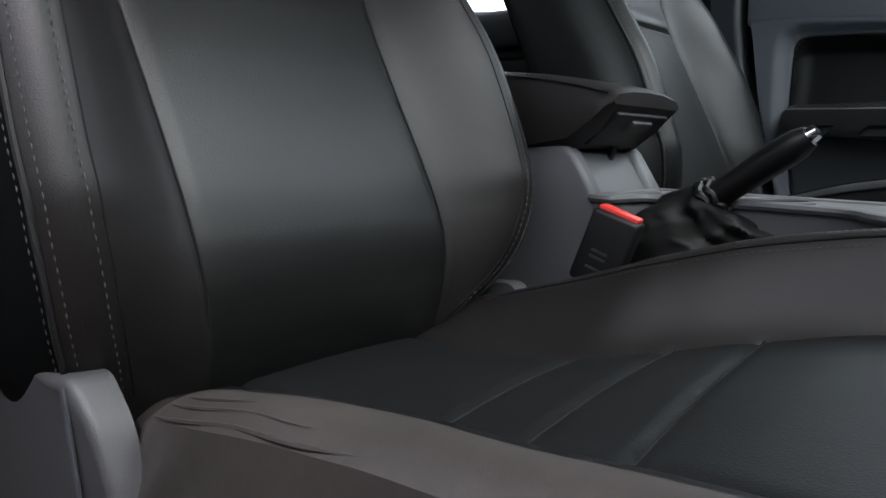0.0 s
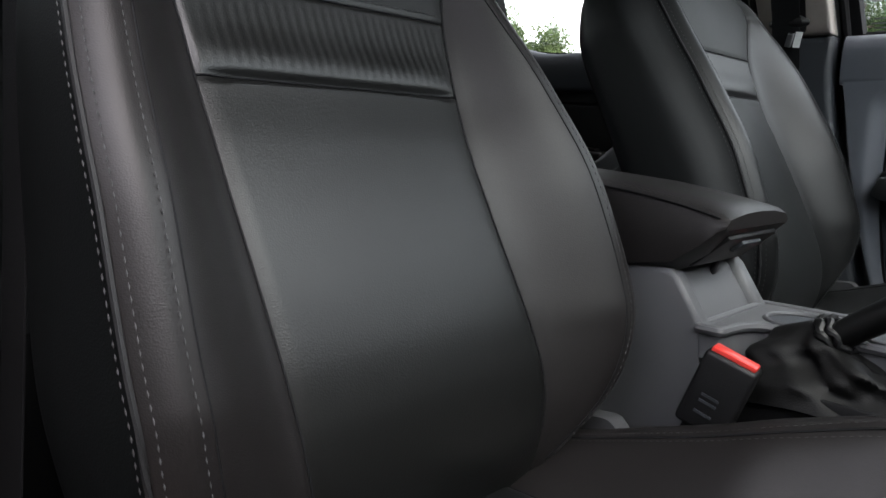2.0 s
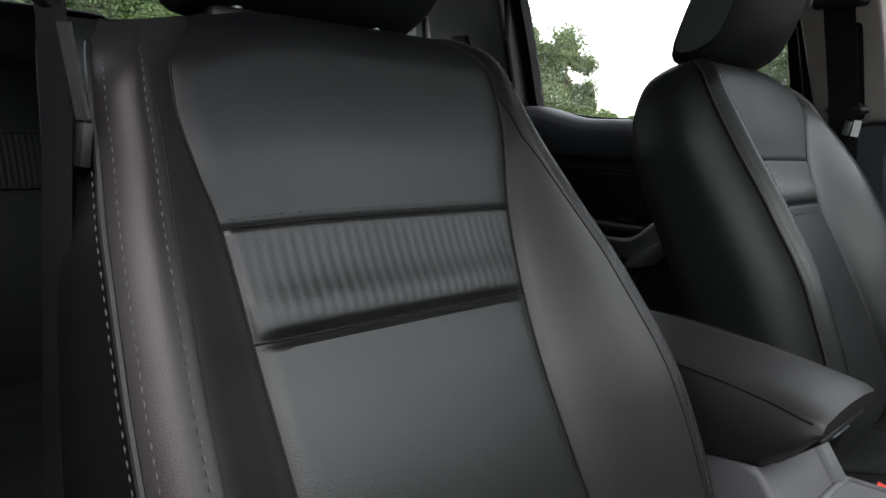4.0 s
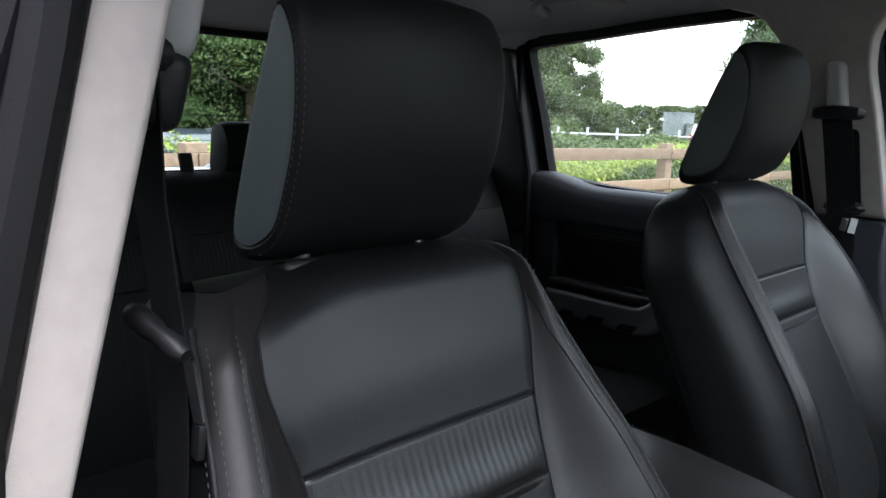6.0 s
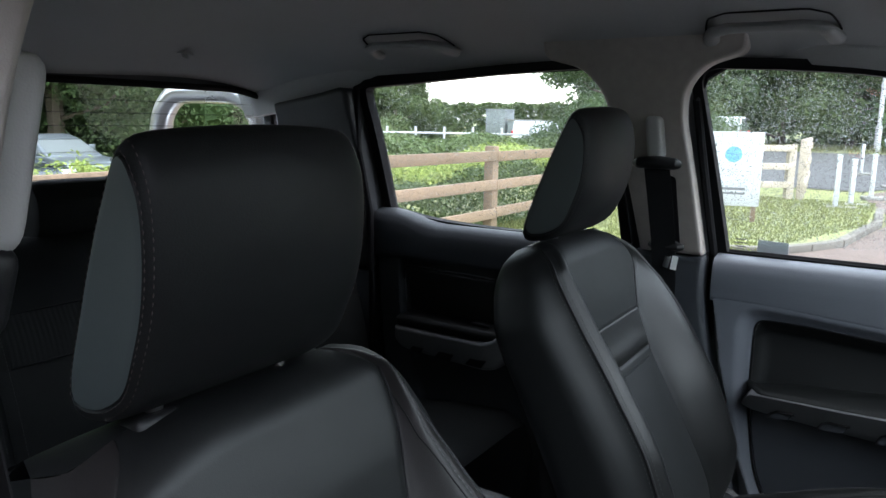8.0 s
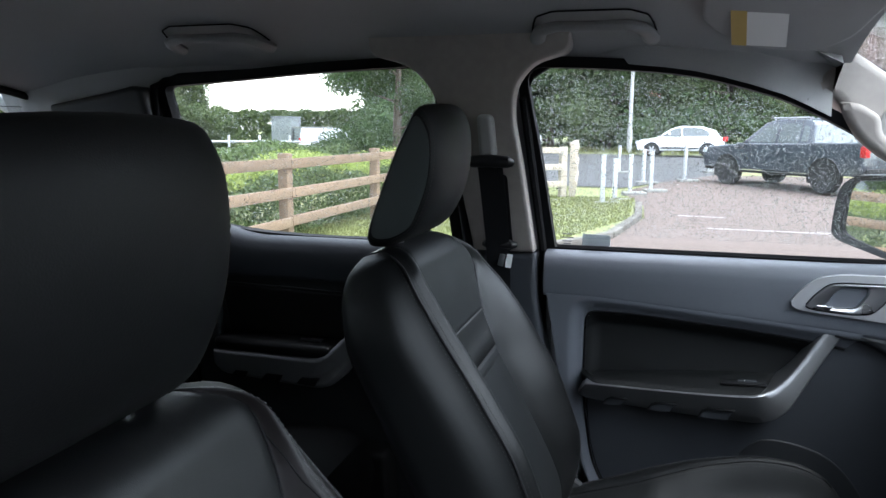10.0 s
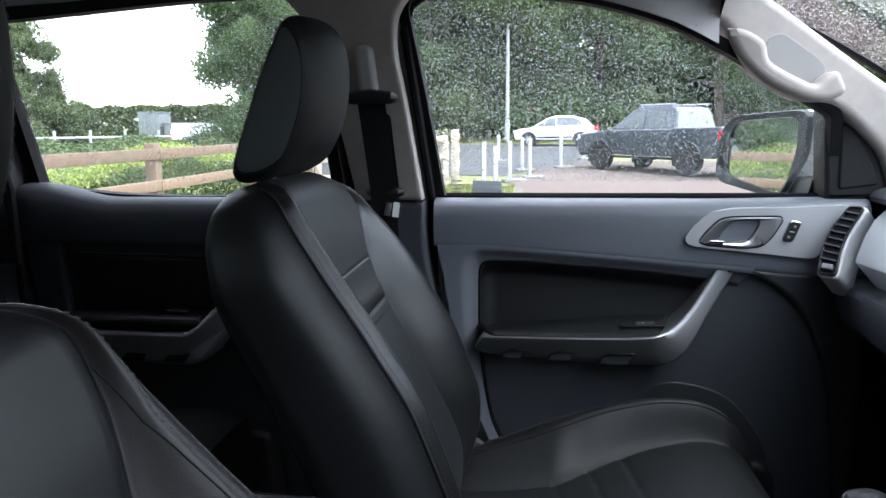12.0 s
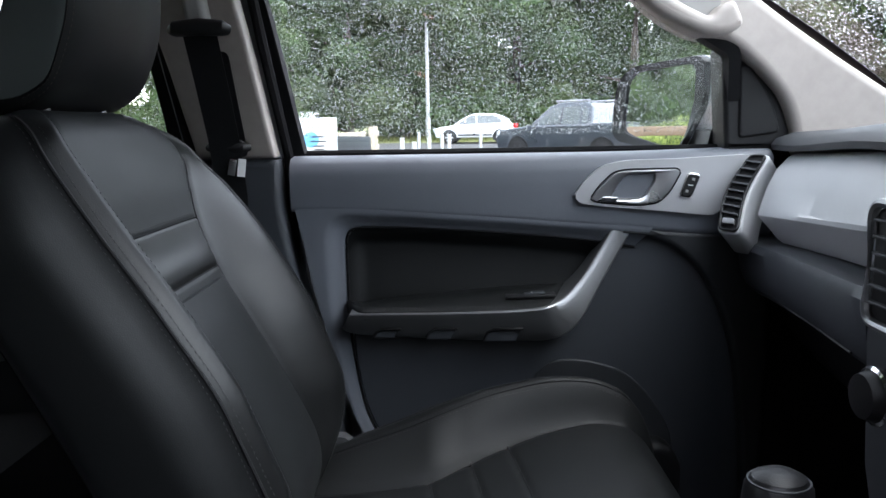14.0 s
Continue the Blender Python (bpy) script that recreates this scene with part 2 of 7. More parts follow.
def part(name, bm, material, parent=None, label="", smooth=True):
    """Links a bmesh as one mesh object under a thing or a part; coordinates are the world's."""
    me = bpy.data.meshes.new(name)
    bm.to_mesh(me)
    bm.free()
    me.materials.append(material)
    if smooth:
        for p in me.polygons:
            p.use_smooth = True
        me.set_sharp_from_angle(angle=radians(38))
    ob = new(name, me)
    if parent is not None:
        ob.parent = parent
        base = Vector((0, 0, 0))
        p = parent
        while p is not None:
            base += p.location
            p = p.parent
        ob.location = (0, 0, 0)
        me.transform(Matrix.Translation(-base))
    if label:
        ob["label"] = label
    if "stitch" in name or name == "lid_seam":
        ob["kind"] = "stuff"
    return ob


def join(*bms):
    out = bmesh.new()
    for b in bms:
        me = bpy.data.meshes.new("tmp")
        b.to_mesh(me)
        out.from_mesh(me)
        bpy.data.meshes.remove(me)
        b.free()
    return out


def rbox(lo, hi, bevel=0.005, seg=2):
    bm = bmesh.new()
    bmesh.ops.create_cube(bm, size=1.0)
    lo, hi = Vector(lo), Vector(hi)
    for v in bm.verts:
        v.co = Vector((lo[i] + (v.co[i] + 0.5) * (hi[i] - lo[i]) for i in range(3)))
    if bevel:
        bevel = min(bevel, min(hi - lo) * 0.49)
        bmesh.ops.bevel(bm, geom=bm.edges[:], offset=bevel, segments=seg, profile=0.5, affect="EDGES")
    return bm


def obox(center, size, rot=(0, 0, 0), bevel=0.005, seg=2):
    """A bevelled box of that size, turned by rot degrees about its centre."""
    s = Vector(size) / 2
    bm = rbox(-s, s, bevel, seg)
    bm.transform(pose(*center, *rot))
    return bm


def rounded(pts, radius, steps=4):
    """A 2D outline with its corners rounded."""
    out = []
    k = len(pts)
    for i in range(k):
        p0, p1, p2 = (Vector(pts[(i + j) % k]) for j in (-1, 0, 1))
        r = radius[i] if isinstance(radius, (list, tuple)) else radius
        r = min(r, (p0 - p1).length * 0.45, (p2 - p1).length * 0.45)
        if r <= 1e-6:
            out.append(tuple(p1))
            continue
        a, b = p1 + (p0 - p1).normalized() * r, p1 + (p2 - p1).normalized() * r
        for j in range(steps + 1):
            t = j / steps
            out.append(tuple(a * (1 - t) ** 2 + p1 * 2 * t * (1 - t) + b * t * t))
    return out


def inset2d(poly, d):
    """An outline moved inwards by d."""
    out, k = [], len(poly)
    area = sum(poly[i][0] * poly[(i + 1) % k][1] - poly[(i + 1) % k][0] * poly[i][1] for i in range(k))
    sg = -1 if area > 0 else 1
    for i in range(k):
        p0, p1, p2 = (Vector(poly[(i + j) % k][:2]) for j in (-1, 0, 1))
        a, b = (p1 - p0), (p2 - p1)
        n_ = Vector((a.y, -a.x)).normalized() + Vector((b.y, -b.x)).normalized()
        if n_.length < 1e-6:
            n_ = Vector((a.y, -a.x))
        n_.normalize()
        out.append((p1.x + n_.x * d * sg, p1.y + n_.y * d * sg))
    return out


def ears(poly):
    """Triangles, as index triples, that fill a 2D outline."""
    idx = list(range(len(poly)))
    cross = lambda a, b, c: (b[0] - a[0]) * (c[1] - a[1]) - (b[1] - a[1]) * (c[0] - a[0])
    if sum(poly[i - 1][0] * poly[i][1] - poly[i][0] * poly[i - 1][1] for i in idx) < 0:
        idx.reverse()
    out = []
    while len(idx) > 3:
        best = None
        for k in range(len(idx)):
            i, j, l = idx[k - 1], idx[k], idx[(k + 1) % len(idx)]
            a, b, c = poly[i], poly[j], poly[l]
            area = cross(a, b, c)
            if area <= 1e-12:
                if abs(area) <= 1e-12 and best is None:
                    best = (0, k, (i, j, l))
                continue
            if any(cross(a, b, poly[q]) >= 0 and cross(b, c, poly[q]) >= 0 and cross(c, a, poly[q]) >= 0 for q in idx if q not in (i, j, l)):
                continue
            size = max((Vector(a[:2]) - Vector(c[:2])).length, 1e-9)
            if best is None or -size > best[0] or best[0] == 0:
                best = (-size, k, (i, j, l))
        if best is None:
            best = (0, 0, (idx[-1], idx[0], idx[1]))
        out.append(best[2])
        idx.pop(best[1])
    out.append(tuple(idx))
    return out


def prism(poly, fn0, fn1, bevel=0.0, seg=2):
    """A slab from a 2D outline: fn0 and fn1 turn an outline point into the near and the far 3D point; the near edge is rounded."""
    clean = [poly[0]]
    for p in poly[1:]:
        if (Vector(p[:2]) - Vector(clean[-1][:2])).length > 1e-5:
            clean.append(p)
    poly = clean
    rows_ = [[Vector(fn1(*p[:2])) for p in poly]]
    if bevel:
        for i in range(seg + 1):
            w = math.pi / 2 * i / seg
            q = inset2d(poly, bevel * (1 - math.cos(w)))
            row = []
            for p, e in zip(poly, q):
                n0, n1 = Vector(fn0(*e)), Vector(fn1(*e))
                row.append(n0 + (n1 - n0).normalized() * min(bevel * (1 - math.sin(w)), (n1 - n0).length * .9))
            rows_.append(row)
        rows_.append([Vector(fn0(*e)) for e in inset2d(poly, bevel + .0015)])
    else:
        rows_.append([Vector(fn0(*p[:2])) for p in poly])
    bm = bmesh.new()
    g = [[bm.verts.new(p) for p in r] for r in rows_]
    for tri in ears(poly):
        bm.faces.new([g[0][i] for i in reversed(tri)])
        bm.faces.new([g[-1][i] for i in tri])
    for a, b in zip(g, g[1:]):
        for i in range(len(poly)):
            j = (i + 1) % len(poly)
            bm.faces.new((a[i], a[j], b[j], b[i]))
    bmesh.ops.recalc_face_normals(bm, faces=bm.faces[:])
    return bm


def slab_y(poly, y0, y1, bevel=0.0, seg=2, lean=0.0, zref=0.0):
    """An outline in x, z made a slab from y0 (seen) to y1; lean: how far y falls for each metre above zref."""
    return prism(poly, lambda x, z: (x, y0 - lean * max(0, z - zref), z), lambda x, z: (x, y1 - lean * max(0, z - zref), z), bevel, seg)


def ring_y(outer, inner, y0, y1, lean=0.0, zref=0.0):
    """A frame between two outlines with as many points each."""
    bm = bmesh.new()
    f = lambda p, y: (p[0], y - lean * max(0, p[1] - zref), p[1])
    o0, i0 = [bm.verts.new(f(p, y0)) for p in outer], [bm.verts.new(f(p, y0)) for p in inner]
    o1, i1 = [bm.verts.new(f(p, y1)) for p in outer], [bm.verts.new(f(p, y1)) for p in inner]
    k = len(outer)
    for i in range(k):
        j = (i + 1) % k
        for q in ((o0[i], o0[j], i0[j], i0[i]), (o1[j], o1[i], i1[i], i1[j]), (i0[i], i0[j], i1[j], i1[i]), (o0[j], o0[i], o1[i], o1[j])):
            bm.faces.new(q)
    bmesh.ops.recalc_face_normals(bm, faces=bm.faces[:])
    return bm


def resample(pts, k, closed=False):
    p = [Vector(q) for q in pts] + ([Vector(pts[0])] if closed else [])
    d = [0.0]
    for a, b in zip(p, p[1:]):
        d.append(d[-1] + (b - a).length)
    out = []
    for i in range(k):
        t = d[-1] * i / (k if closed else k - 1)
        j = max(0, min(len(d) - 2, int(np.searchsorted(d, t, side="right")) - 1))
        f = (t - d[j]) / max(1e-9, d[j + 1] - d[j])
        out.append(p[j].lerp(p[j + 1], min(1, max(0, f))))
    return out


def tube(pts, radius, sides=8, closed=False, flat=1.0, up=(0, 0, 1), cap=True):
    """A tube along a line; radius a number or one for each point; flat squeezes it across up."""
    bm = bmesh.new()
    p = [Vector(q) for q in pts]
    rings = []
    for i, c in enumerate(p):
        a = p[(i - 1) % len(p)] if (closed or i) else p[i]
        b = p[(i + 1) % len(p)] if (closed or i < len(p) - 1) else p[i]
        t = (b - a).normalized()
        s = t.cross(Vector(up))
        if s.length < 1e-4:
            s = t.cross(Vector((1, 0, 0)))
        s.normalize()
        w = s.cross(t)
        r = radius[i] if isinstance(radius, (list, tuple)) else radius
        rings.append([bm.verts.new(c + (s * math.cos(2 * math.pi * j / sides) + w * math.sin(2 * math.pi * j / sides) * flat) * r) for j in range(sides)])
    k = len(rings)
    for i in range(k if closed else k - 1):
        a, b = rings[i], rings[(i + 1) % k]
        for j in range(sides):
            bm.faces.new((a[j], a[(j + 1) % sides], b[(j + 1) % sides], b[j]))
    if cap and not closed:
        bm.faces.new(rings[0][::-1])
        bm.faces.new(rings[-1])
    bmesh.ops.recalc_face_normals(bm, faces=bm.faces[:])
    return bm


def strap(pts, width, thick, side=(1, 0, 0)):
    """A flat band along a line, width along side."""
    bm = bmesh.new()
    p = [Vector(q) for q in pts]
    s = Vector(side).normalized()
    rings = []
    for i, c in enumerate(p):
        t = (p[min(i + 1, len(p) - 1)] - p[max(i - 1, 0)]).normalized()
        w = (s - t * s.dot(t)).normalized()
        n_ = t.cross(w) * (thick / 2)
        w = w * (width / 2)
        rings.append([bm.verts.new(c + q) for q in (w + n_, -w + n_, -w - n_, w - n_)])
    for a, b in zip(rings, rings[1:]):
        for j in range(4):
            bm.faces.new((a[j], a[(j + 1) % 4], b[(j + 1) % 4], b[j]))
    bm.faces.new(rings[0][::-1])
    bm.faces.new(rings[-1])
    bmesh.ops.recalc_face_normals(bm, faces=bm.faces[:])
    return bm


def loft(rings, cap=True, closed=True):
    bm = bmesh.new()
    rs = [[bm.verts.new(q) for q in r] for r in rings]
    k = len(rs[0])
    for a, b in zip(rs, rs[1:]):
        for j in range(k if closed else k - 1):
            bm.faces.new((a[j], a[(j + 1) % k], b[(j + 1) % k], b[j]))
    if cap:
        bm.faces.new(rs[0][::-1])
        bm.faces.new(rs[-1])
    bmesh.ops.recalc_face_normals(bm, faces=bm.faces[:])
    return bm


def dashes(lines, length=0.0042, gap=0.0022, r=0.00042):
    """Stitches along several lines, joined."""
    verts, faces = [], []
    for line in lines:
        p = [Vector(q) for q in line]
        total = sum((b - a).length for a, b in zip(p, p[1:]))
        k = max(2, int(total / (length + gap)))
        q = resample(p, 2 * k + 1)
        for i in range(k):
            a, b = q[2 * i], q[2 * i + 1]
            t = (b - a)
            if t.length < 1e-6:
                continue
            e = t.normalized()
            a, b = a - e * 0.0006, b + e * 0.0006
            s = e.cross(Vector((0.3, 0.9, 0.3))).normalized() * r
            w = e.cross(s).normalized() * r
            k0 = len(verts)
            m_ = (a + b) / 2
            verts += [tuple(a)] + [tuple(m_ + z * 1.0) for z in (s, w, -s, -w)] + [tuple(b)]
            faces += [(k0, k0 + 1 + j, k0 + 1 + (j + 1) % 4) for j in range(4)] + [(k0 + 5, k0 + 1 + (j + 1) % 4, k0 + 1 + j) for j in range(4)]
    bm = bmesh.new()
    vs = [bm.verts.new(v) for v in verts]
    for f in faces:
        bm.faces.new([vs[i] for i in f])
    return bm


def disc_y(cx, cz, r, y0, y1, k=20, bevel=0.0):
    return slab_y([(cx + r * math.cos(2 * math.pi * i / k), cz + r * math.sin(2 * math.pi * i / k)) for i in range(k)], y0, y1, bevel)


def ease(t):
    t = min(1.0, max(0.0, t))
    return t * t * (3 - 2 * t)


@functools.lru_cache(maxsize=200)
def table_slopes(xs, ys):
    h = [b - a for a, b in zip(xs, xs[1:])]
    d = [(b - a) / q for a, b, q in zip(ys, ys[1:], h)]
    m = [d[0]] + [0.0 if a * b <= 0 else 2 * a * b / (a + b) for a, b in zip(d, d[1:])] + [d[-1]]
    return m


def table(x, xs, ys):
    """A smooth curve through the given values, level beyond its ends."""
    if x <= xs[0]:
        return ys[0]
    if x >= xs[-1]:
        return ys[-1]
    m = table_slopes(tuple(xs), tuple(ys))
    i = bisect_left(xs, x) - 1
    h = xs[i + 1] - xs[i]
    t = (x - xs[i]) / h
    return (2 * t ** 3 - 3 * t * t + 1) * ys[i] + (t ** 3 - 2 * t * t + t) * h * m[i] + (3 * t * t - 2 * t ** 3) * ys[i + 1] + (t ** 3 - t * t) * h * m[i + 1]


def bisect_left(xs, x):
    return next(i for i, q in enumerate(xs) if q >= x)


# ---------------------------------------------------------------- seats
RECLINE = radians(22)
UP_B, FWD_B = Vector((-math.sin(RECLINE), 0, math.cos(RECLINE))), Vector((math.cos(RECLINE), 0, math.sin(RECLINE)))
PIVOT = Vector((0.036, 0.0, 0.95))
TOP_S, BAND_LO, BAND_HI = 0.580, 0.335, 0.411
PLEAT = 1.0
PASSENGER = False


def back_half_width(s, side=1):
    """Half the width of the front face at height s; the side by the door (driver: -1, passenger: +1) is fuller."""
    if PASSENGER:
        if side > 0:
            return table(s, [-.05, .0, .03, .06, .10, .15, .25, .33, .40, .46, .51, .55, .568, .580],
                         [.120, .135, .158, .192, .211, .215, .217, .223, .227, .224, .200, .168, .150, .122])
        return table(s, [-.05, .0, .05, .10, .20, .30, .39, .46, .52, .55, .568, .580],
                     [.170, .182, .196, .202, .204, .202, .197, .193, .190, .180, .166, .136])
    if side < 0:
        return table(s, [-.05, .0, .05, .10, .15, .25, .30, .40, .475, .52, .55, .568, .580],
                     [.190, .206, .223, .231, .233, .231, .228, .217, .207, .203, .198, .190, .172])
    return table(s, [-.05, -.01, .01, .033, .066, .10, .15, .25, .30, .35, .39, .44, .49, .52, .55, .568, .580],
                 [.128, .150, .174, .206, .226, .237, .240, .233, .225, .215, .204, .191, .177, .166, .152, .138, .116])


def back_rear_width(s, side=1):
    door = side > 0 if PASSENGER else side < 0
    if door:
        if not PASSENGER:
            return table(s, [-.05, .05, .15, .25, .36, .45, .51, .545, .568, .580], [.190, .225, .236, .228, .218, .209, .205, .203, .200, .186])
        return table(s, [-.05, .05, .2, .45, .51, .545, .568, .580], [.190, .212, .228, .230, .229, .226, .220, .194])
    return table(s, [-.05, .05, .2, .45, .51, .545, .568, .580], [.190, .212, .228, .226, .210, .188, .164, .134])


def fold_at(s, side):
    """Where the bolster's face folds over to its edge strip."""
    b, c = back_half_width(s, side), back_seam(s, side)
    return b - min(.025, (b - c) * .6)


def back_seam(s, side=1):
    """Distance of the centre panel's seam from the middle."""
    if PASSENGER:
        if side > 0:
            return table(s, [-.05, .04, .08, .14, .22, .30, .345, .42, .47, .52, .58], [.106, .102, .100, .093, .088, .086, .088, .100, .120, .143, .108])
        return table(s, [-.05, .04, .10, .18, .26, .33, .41, .47, .53, .58], [.116, .120, .122, .124, .128, .132, .138, .148, .154, .115])
    if side < 0:
        return table(s, [-.05, .04, .10, .18, .26, .31, .365, .41, .46, .51, .54, .58], [.114, .121, .1255, .1305, .1342, .1350, .1368, .1400, .1500, .1550, .153, .115])
    return table(s, [-.05, .03, .07, .135, .21, .26, .29, .33, .36, .41, .44, .51, .54, .58], [.112, .1180, .1235, .1185, .1125, .1115, .1135, .1190, .1225, .1300, .1355, .1480, .146, .108])


def bolster_rise(s):
    return table(s, [-.05, -.02, .0, .03, .06, .09, .12, .22, .33, .44, .5, .56, .58], [-.058, -.030, -.006, .024, .046, .059, .066, .068, .052, .028, .017, .009, .004])


def back_front(s, v):
    """Depth of the backrest's front at height s and v metres from its middle."""
    a = abs(v)
    c, b, h = back_seam(s, v), back_half_width(s, v), bolster_rise(s)
    b1 = fold_at(s, v)
    tr = max(0.0, (s - 0.530) / 0.052)
    drop = 0.050 * (1 - math.sqrt(max(0.0, 1 - min(1, tr) ** 2)))
    lum = table(s, [-.05, -.03, .0, .03, .06, .09, .12, .16, .22, .28, .335, .411, .47, .53], [-.074, -.046, -.012, .0090, .0190, .0226, .0232, .0214, .0166, .0098, .003, .0, .003, .002])
    if a <= c:
        d = lum + 0.005 * (1 - (a / c) ** 2) * (1 if s < .33 else 0)
        if BAND_LO <= s <= BAND_HI + 1e-6:
            t = (s - BAND_LO) / (BAND_HI - BAND_LO)
            env = math.sin(math.pi * min(1, max(0, t))) ** 0.7
            d += (0.0030 * math.exp(-((s - BAND_LO - .017) / .017) ** 2) + 0.00015 * PLEAT * env * math.sin(2 * math.pi * v / 0.0088)) * (1 - (a / c) ** 8)
        d -= 0.0034 * math.exp(-((s - BAND_LO) / (0.0045 if s > BAND_LO else 0.0024)) ** 2) * (1 - (a / c) ** 10) + 0.0014 * math.exp(-((s - BAND_HI) / 0.0022) ** 2)
        d -= 0.0026 * math.exp(-((c - a) / 0.0035) ** 2) * (1.0 if s > 0.04 else max(0, s / 0.04))
    elif a <= b1:
        t = (a - c) / (b1 - c)
        d = lum + (h - lum) * ease(t) ** 0.9
        d -= 0.0026 * math.exp(-((a - c) / 0.0035) ** 2) * (1.0 if s > 0.04 else max(0, s / 0.04))
    else:
        t = (a - b1) / (b - b1)
        d = h - 0.014 * t * t
    d -= 0.0010 * math.exp(-((a - b1) / 0.0025) ** 2)
    return d - drop


def back_behind(s):
    tr = max(0.0, (s - 0.530) / 0.052)
    deep = [-.100, -.108, -.118, -.127, -.114, -.106] if PASSENGER else [-.112, -.116, -.113, -.107, -.090, -.086]
    return table(s, [-.05, .2, .34, .45, .56, .58], deep) + 0.026 * (1 - math.sqrt(max(0.0, 1 - min(1, tr) ** 2)))


def on_back(s, v, d):
    # the front of the shoulder by the door is rounded off lower than its rear
    door = v if PASSENGER else -v
    s -= .042 * ease((door - .05) / .16) * ease((s - .37) / .21) * ease((d + .085) / .085)
    return PIVOT + UP_B * s + FWD_B * d + Vector((0, v, 0))


def seat_patch(rows, cols, fn):
    """A grid of points fn(i, j) as a bmesh."""
    bm = bmesh.new()
    g = [[bm.verts.new(fn(i, j)) for j in range(cols)] for i in range(rows)]
    for i in range(rows - 1):
        for j in range(cols - 1):
            bm.faces.new((g[i][j], g[i][j + 1], g[i + 1][j + 1], g[i + 1][j]))
    return bm


def back_panel(s0, s1, rows, left, right, cols):
    """Part of the backrest's front between two seams; left and right give v at a height s."""
    def f(i, j):
        s = s0 + (s1 - s0) * i / (rows - 1)
        v = left(s) + (right(s) - left(s)) * j / (cols - 1)
        return on_back(s, v, back_front(s, v))
    bm = seat_patch(rows, cols, f)
    return bm


CUSH_X = [-.05, .0, .1, .2, .3, .38, .44, .485, .515, .535, .545]
CUSH_F = .545


def cush_z(x):
    return table(x, CUSH_X, [.928, .931, .938, .951, .974, .991, .997, .990, .968, .930, .880])


def cush_seam(x, side=1):
    if side < 0 and not PASSENGER:
        return table(x, [-.05, .1, .24, .30, .37, .43, .52], [.090, .092, .104, .116, .126, .134, .142])
    return table(x, [-.05, .1, .18, .24, .30, .37, .43, .52], [.095, .090, .094, .124, .152, .174, .186, .196])


def cush_edge(x, side=1):
    if side < 0 and not PASSENGER:
        return table(x, [-.05, .02, .06, .1, .2, .35, .47, .515, .545], [.150, .168, .184, .198, .209, .214, .214, .206, .190])
    return table(x, [-.05, .02, .1, .2, .35, .47, .515, .545], [.190, .212, .228, .238, .246, .244, .232, .214])


def cush_rise(x, side=1):
    if side < 0 and not PASSENGER:
        return table(x, [-.05, .04, .07, .10, .15, .21, .27, .36, .44, .51, .545], [.0, .006, .018, .028, .036, .040, .036, .026, .024, .020, .014])
    return table(x, [-.05, .03, .09, .15, .21, .27, .36, .44, .51, .545], [.012, .026, .041, .055, .068, .072, .068, .056, .038, .024])


CROSS_SEAMS = (0.198, 0.262, 0.322)
seam_skew = lambda v: -.12 * v


def cush_top(x, v):
    a, c, b, h = abs(v), cush_seam(x, v), cush_edge(x, v), cush_rise(x, v)
    z = cush_z(x)
    if a <= c:
        z += 0.004 * (1 - (a / c) ** 2)
        for q in CROSS_SEAMS:
            z -= 0.0030 * math.exp(-((x - q - seam_skew(v)) / 0.0045) ** 2)
        z -= 0.0032 * math.exp(-((c - a) / 0.005) ** 2)
    else:
        t = (a - c) / (b - c)
        z += h * ease(t / 0.72) - 0.010 * max(0, (t - 0.72) / 0.28) ** 2 - 0.0032 * math.exp(-((a - c) / 0.005) ** 2)
    return z


def headrest_profile(k=40):
    """Side outline of the head restraint, x and z."""
    pts = [(-.258, 1.481), (-.234, 1.558), (-.201, 1.640), (-.182, 1.678), (-.162, 1.692), (-.144, 1.686), (-.131, 1.656),
           (-.129, 1.605), (-.138, 1.555), (-.159, 1.516), (-.188, 1.490), (-.228, 1.471)]
    smooth = []
    q = len(pts)
    for i in range(q):
        p0, p1, p2, p3 = (Vector(pts[(i + j) % q]) for j in (-1, 0, 1, 2))
        for j in range(4):
            t = j / 4
            smooth.append(0.5 * ((2 * p1) + (p2 - p0) * t + (2 * p0 - 5 * p1 + 4 * p2 - p3) * t * t + (3 * p1 - p0 - 3 * p2 + p3) * t ** 3))
    return smooth


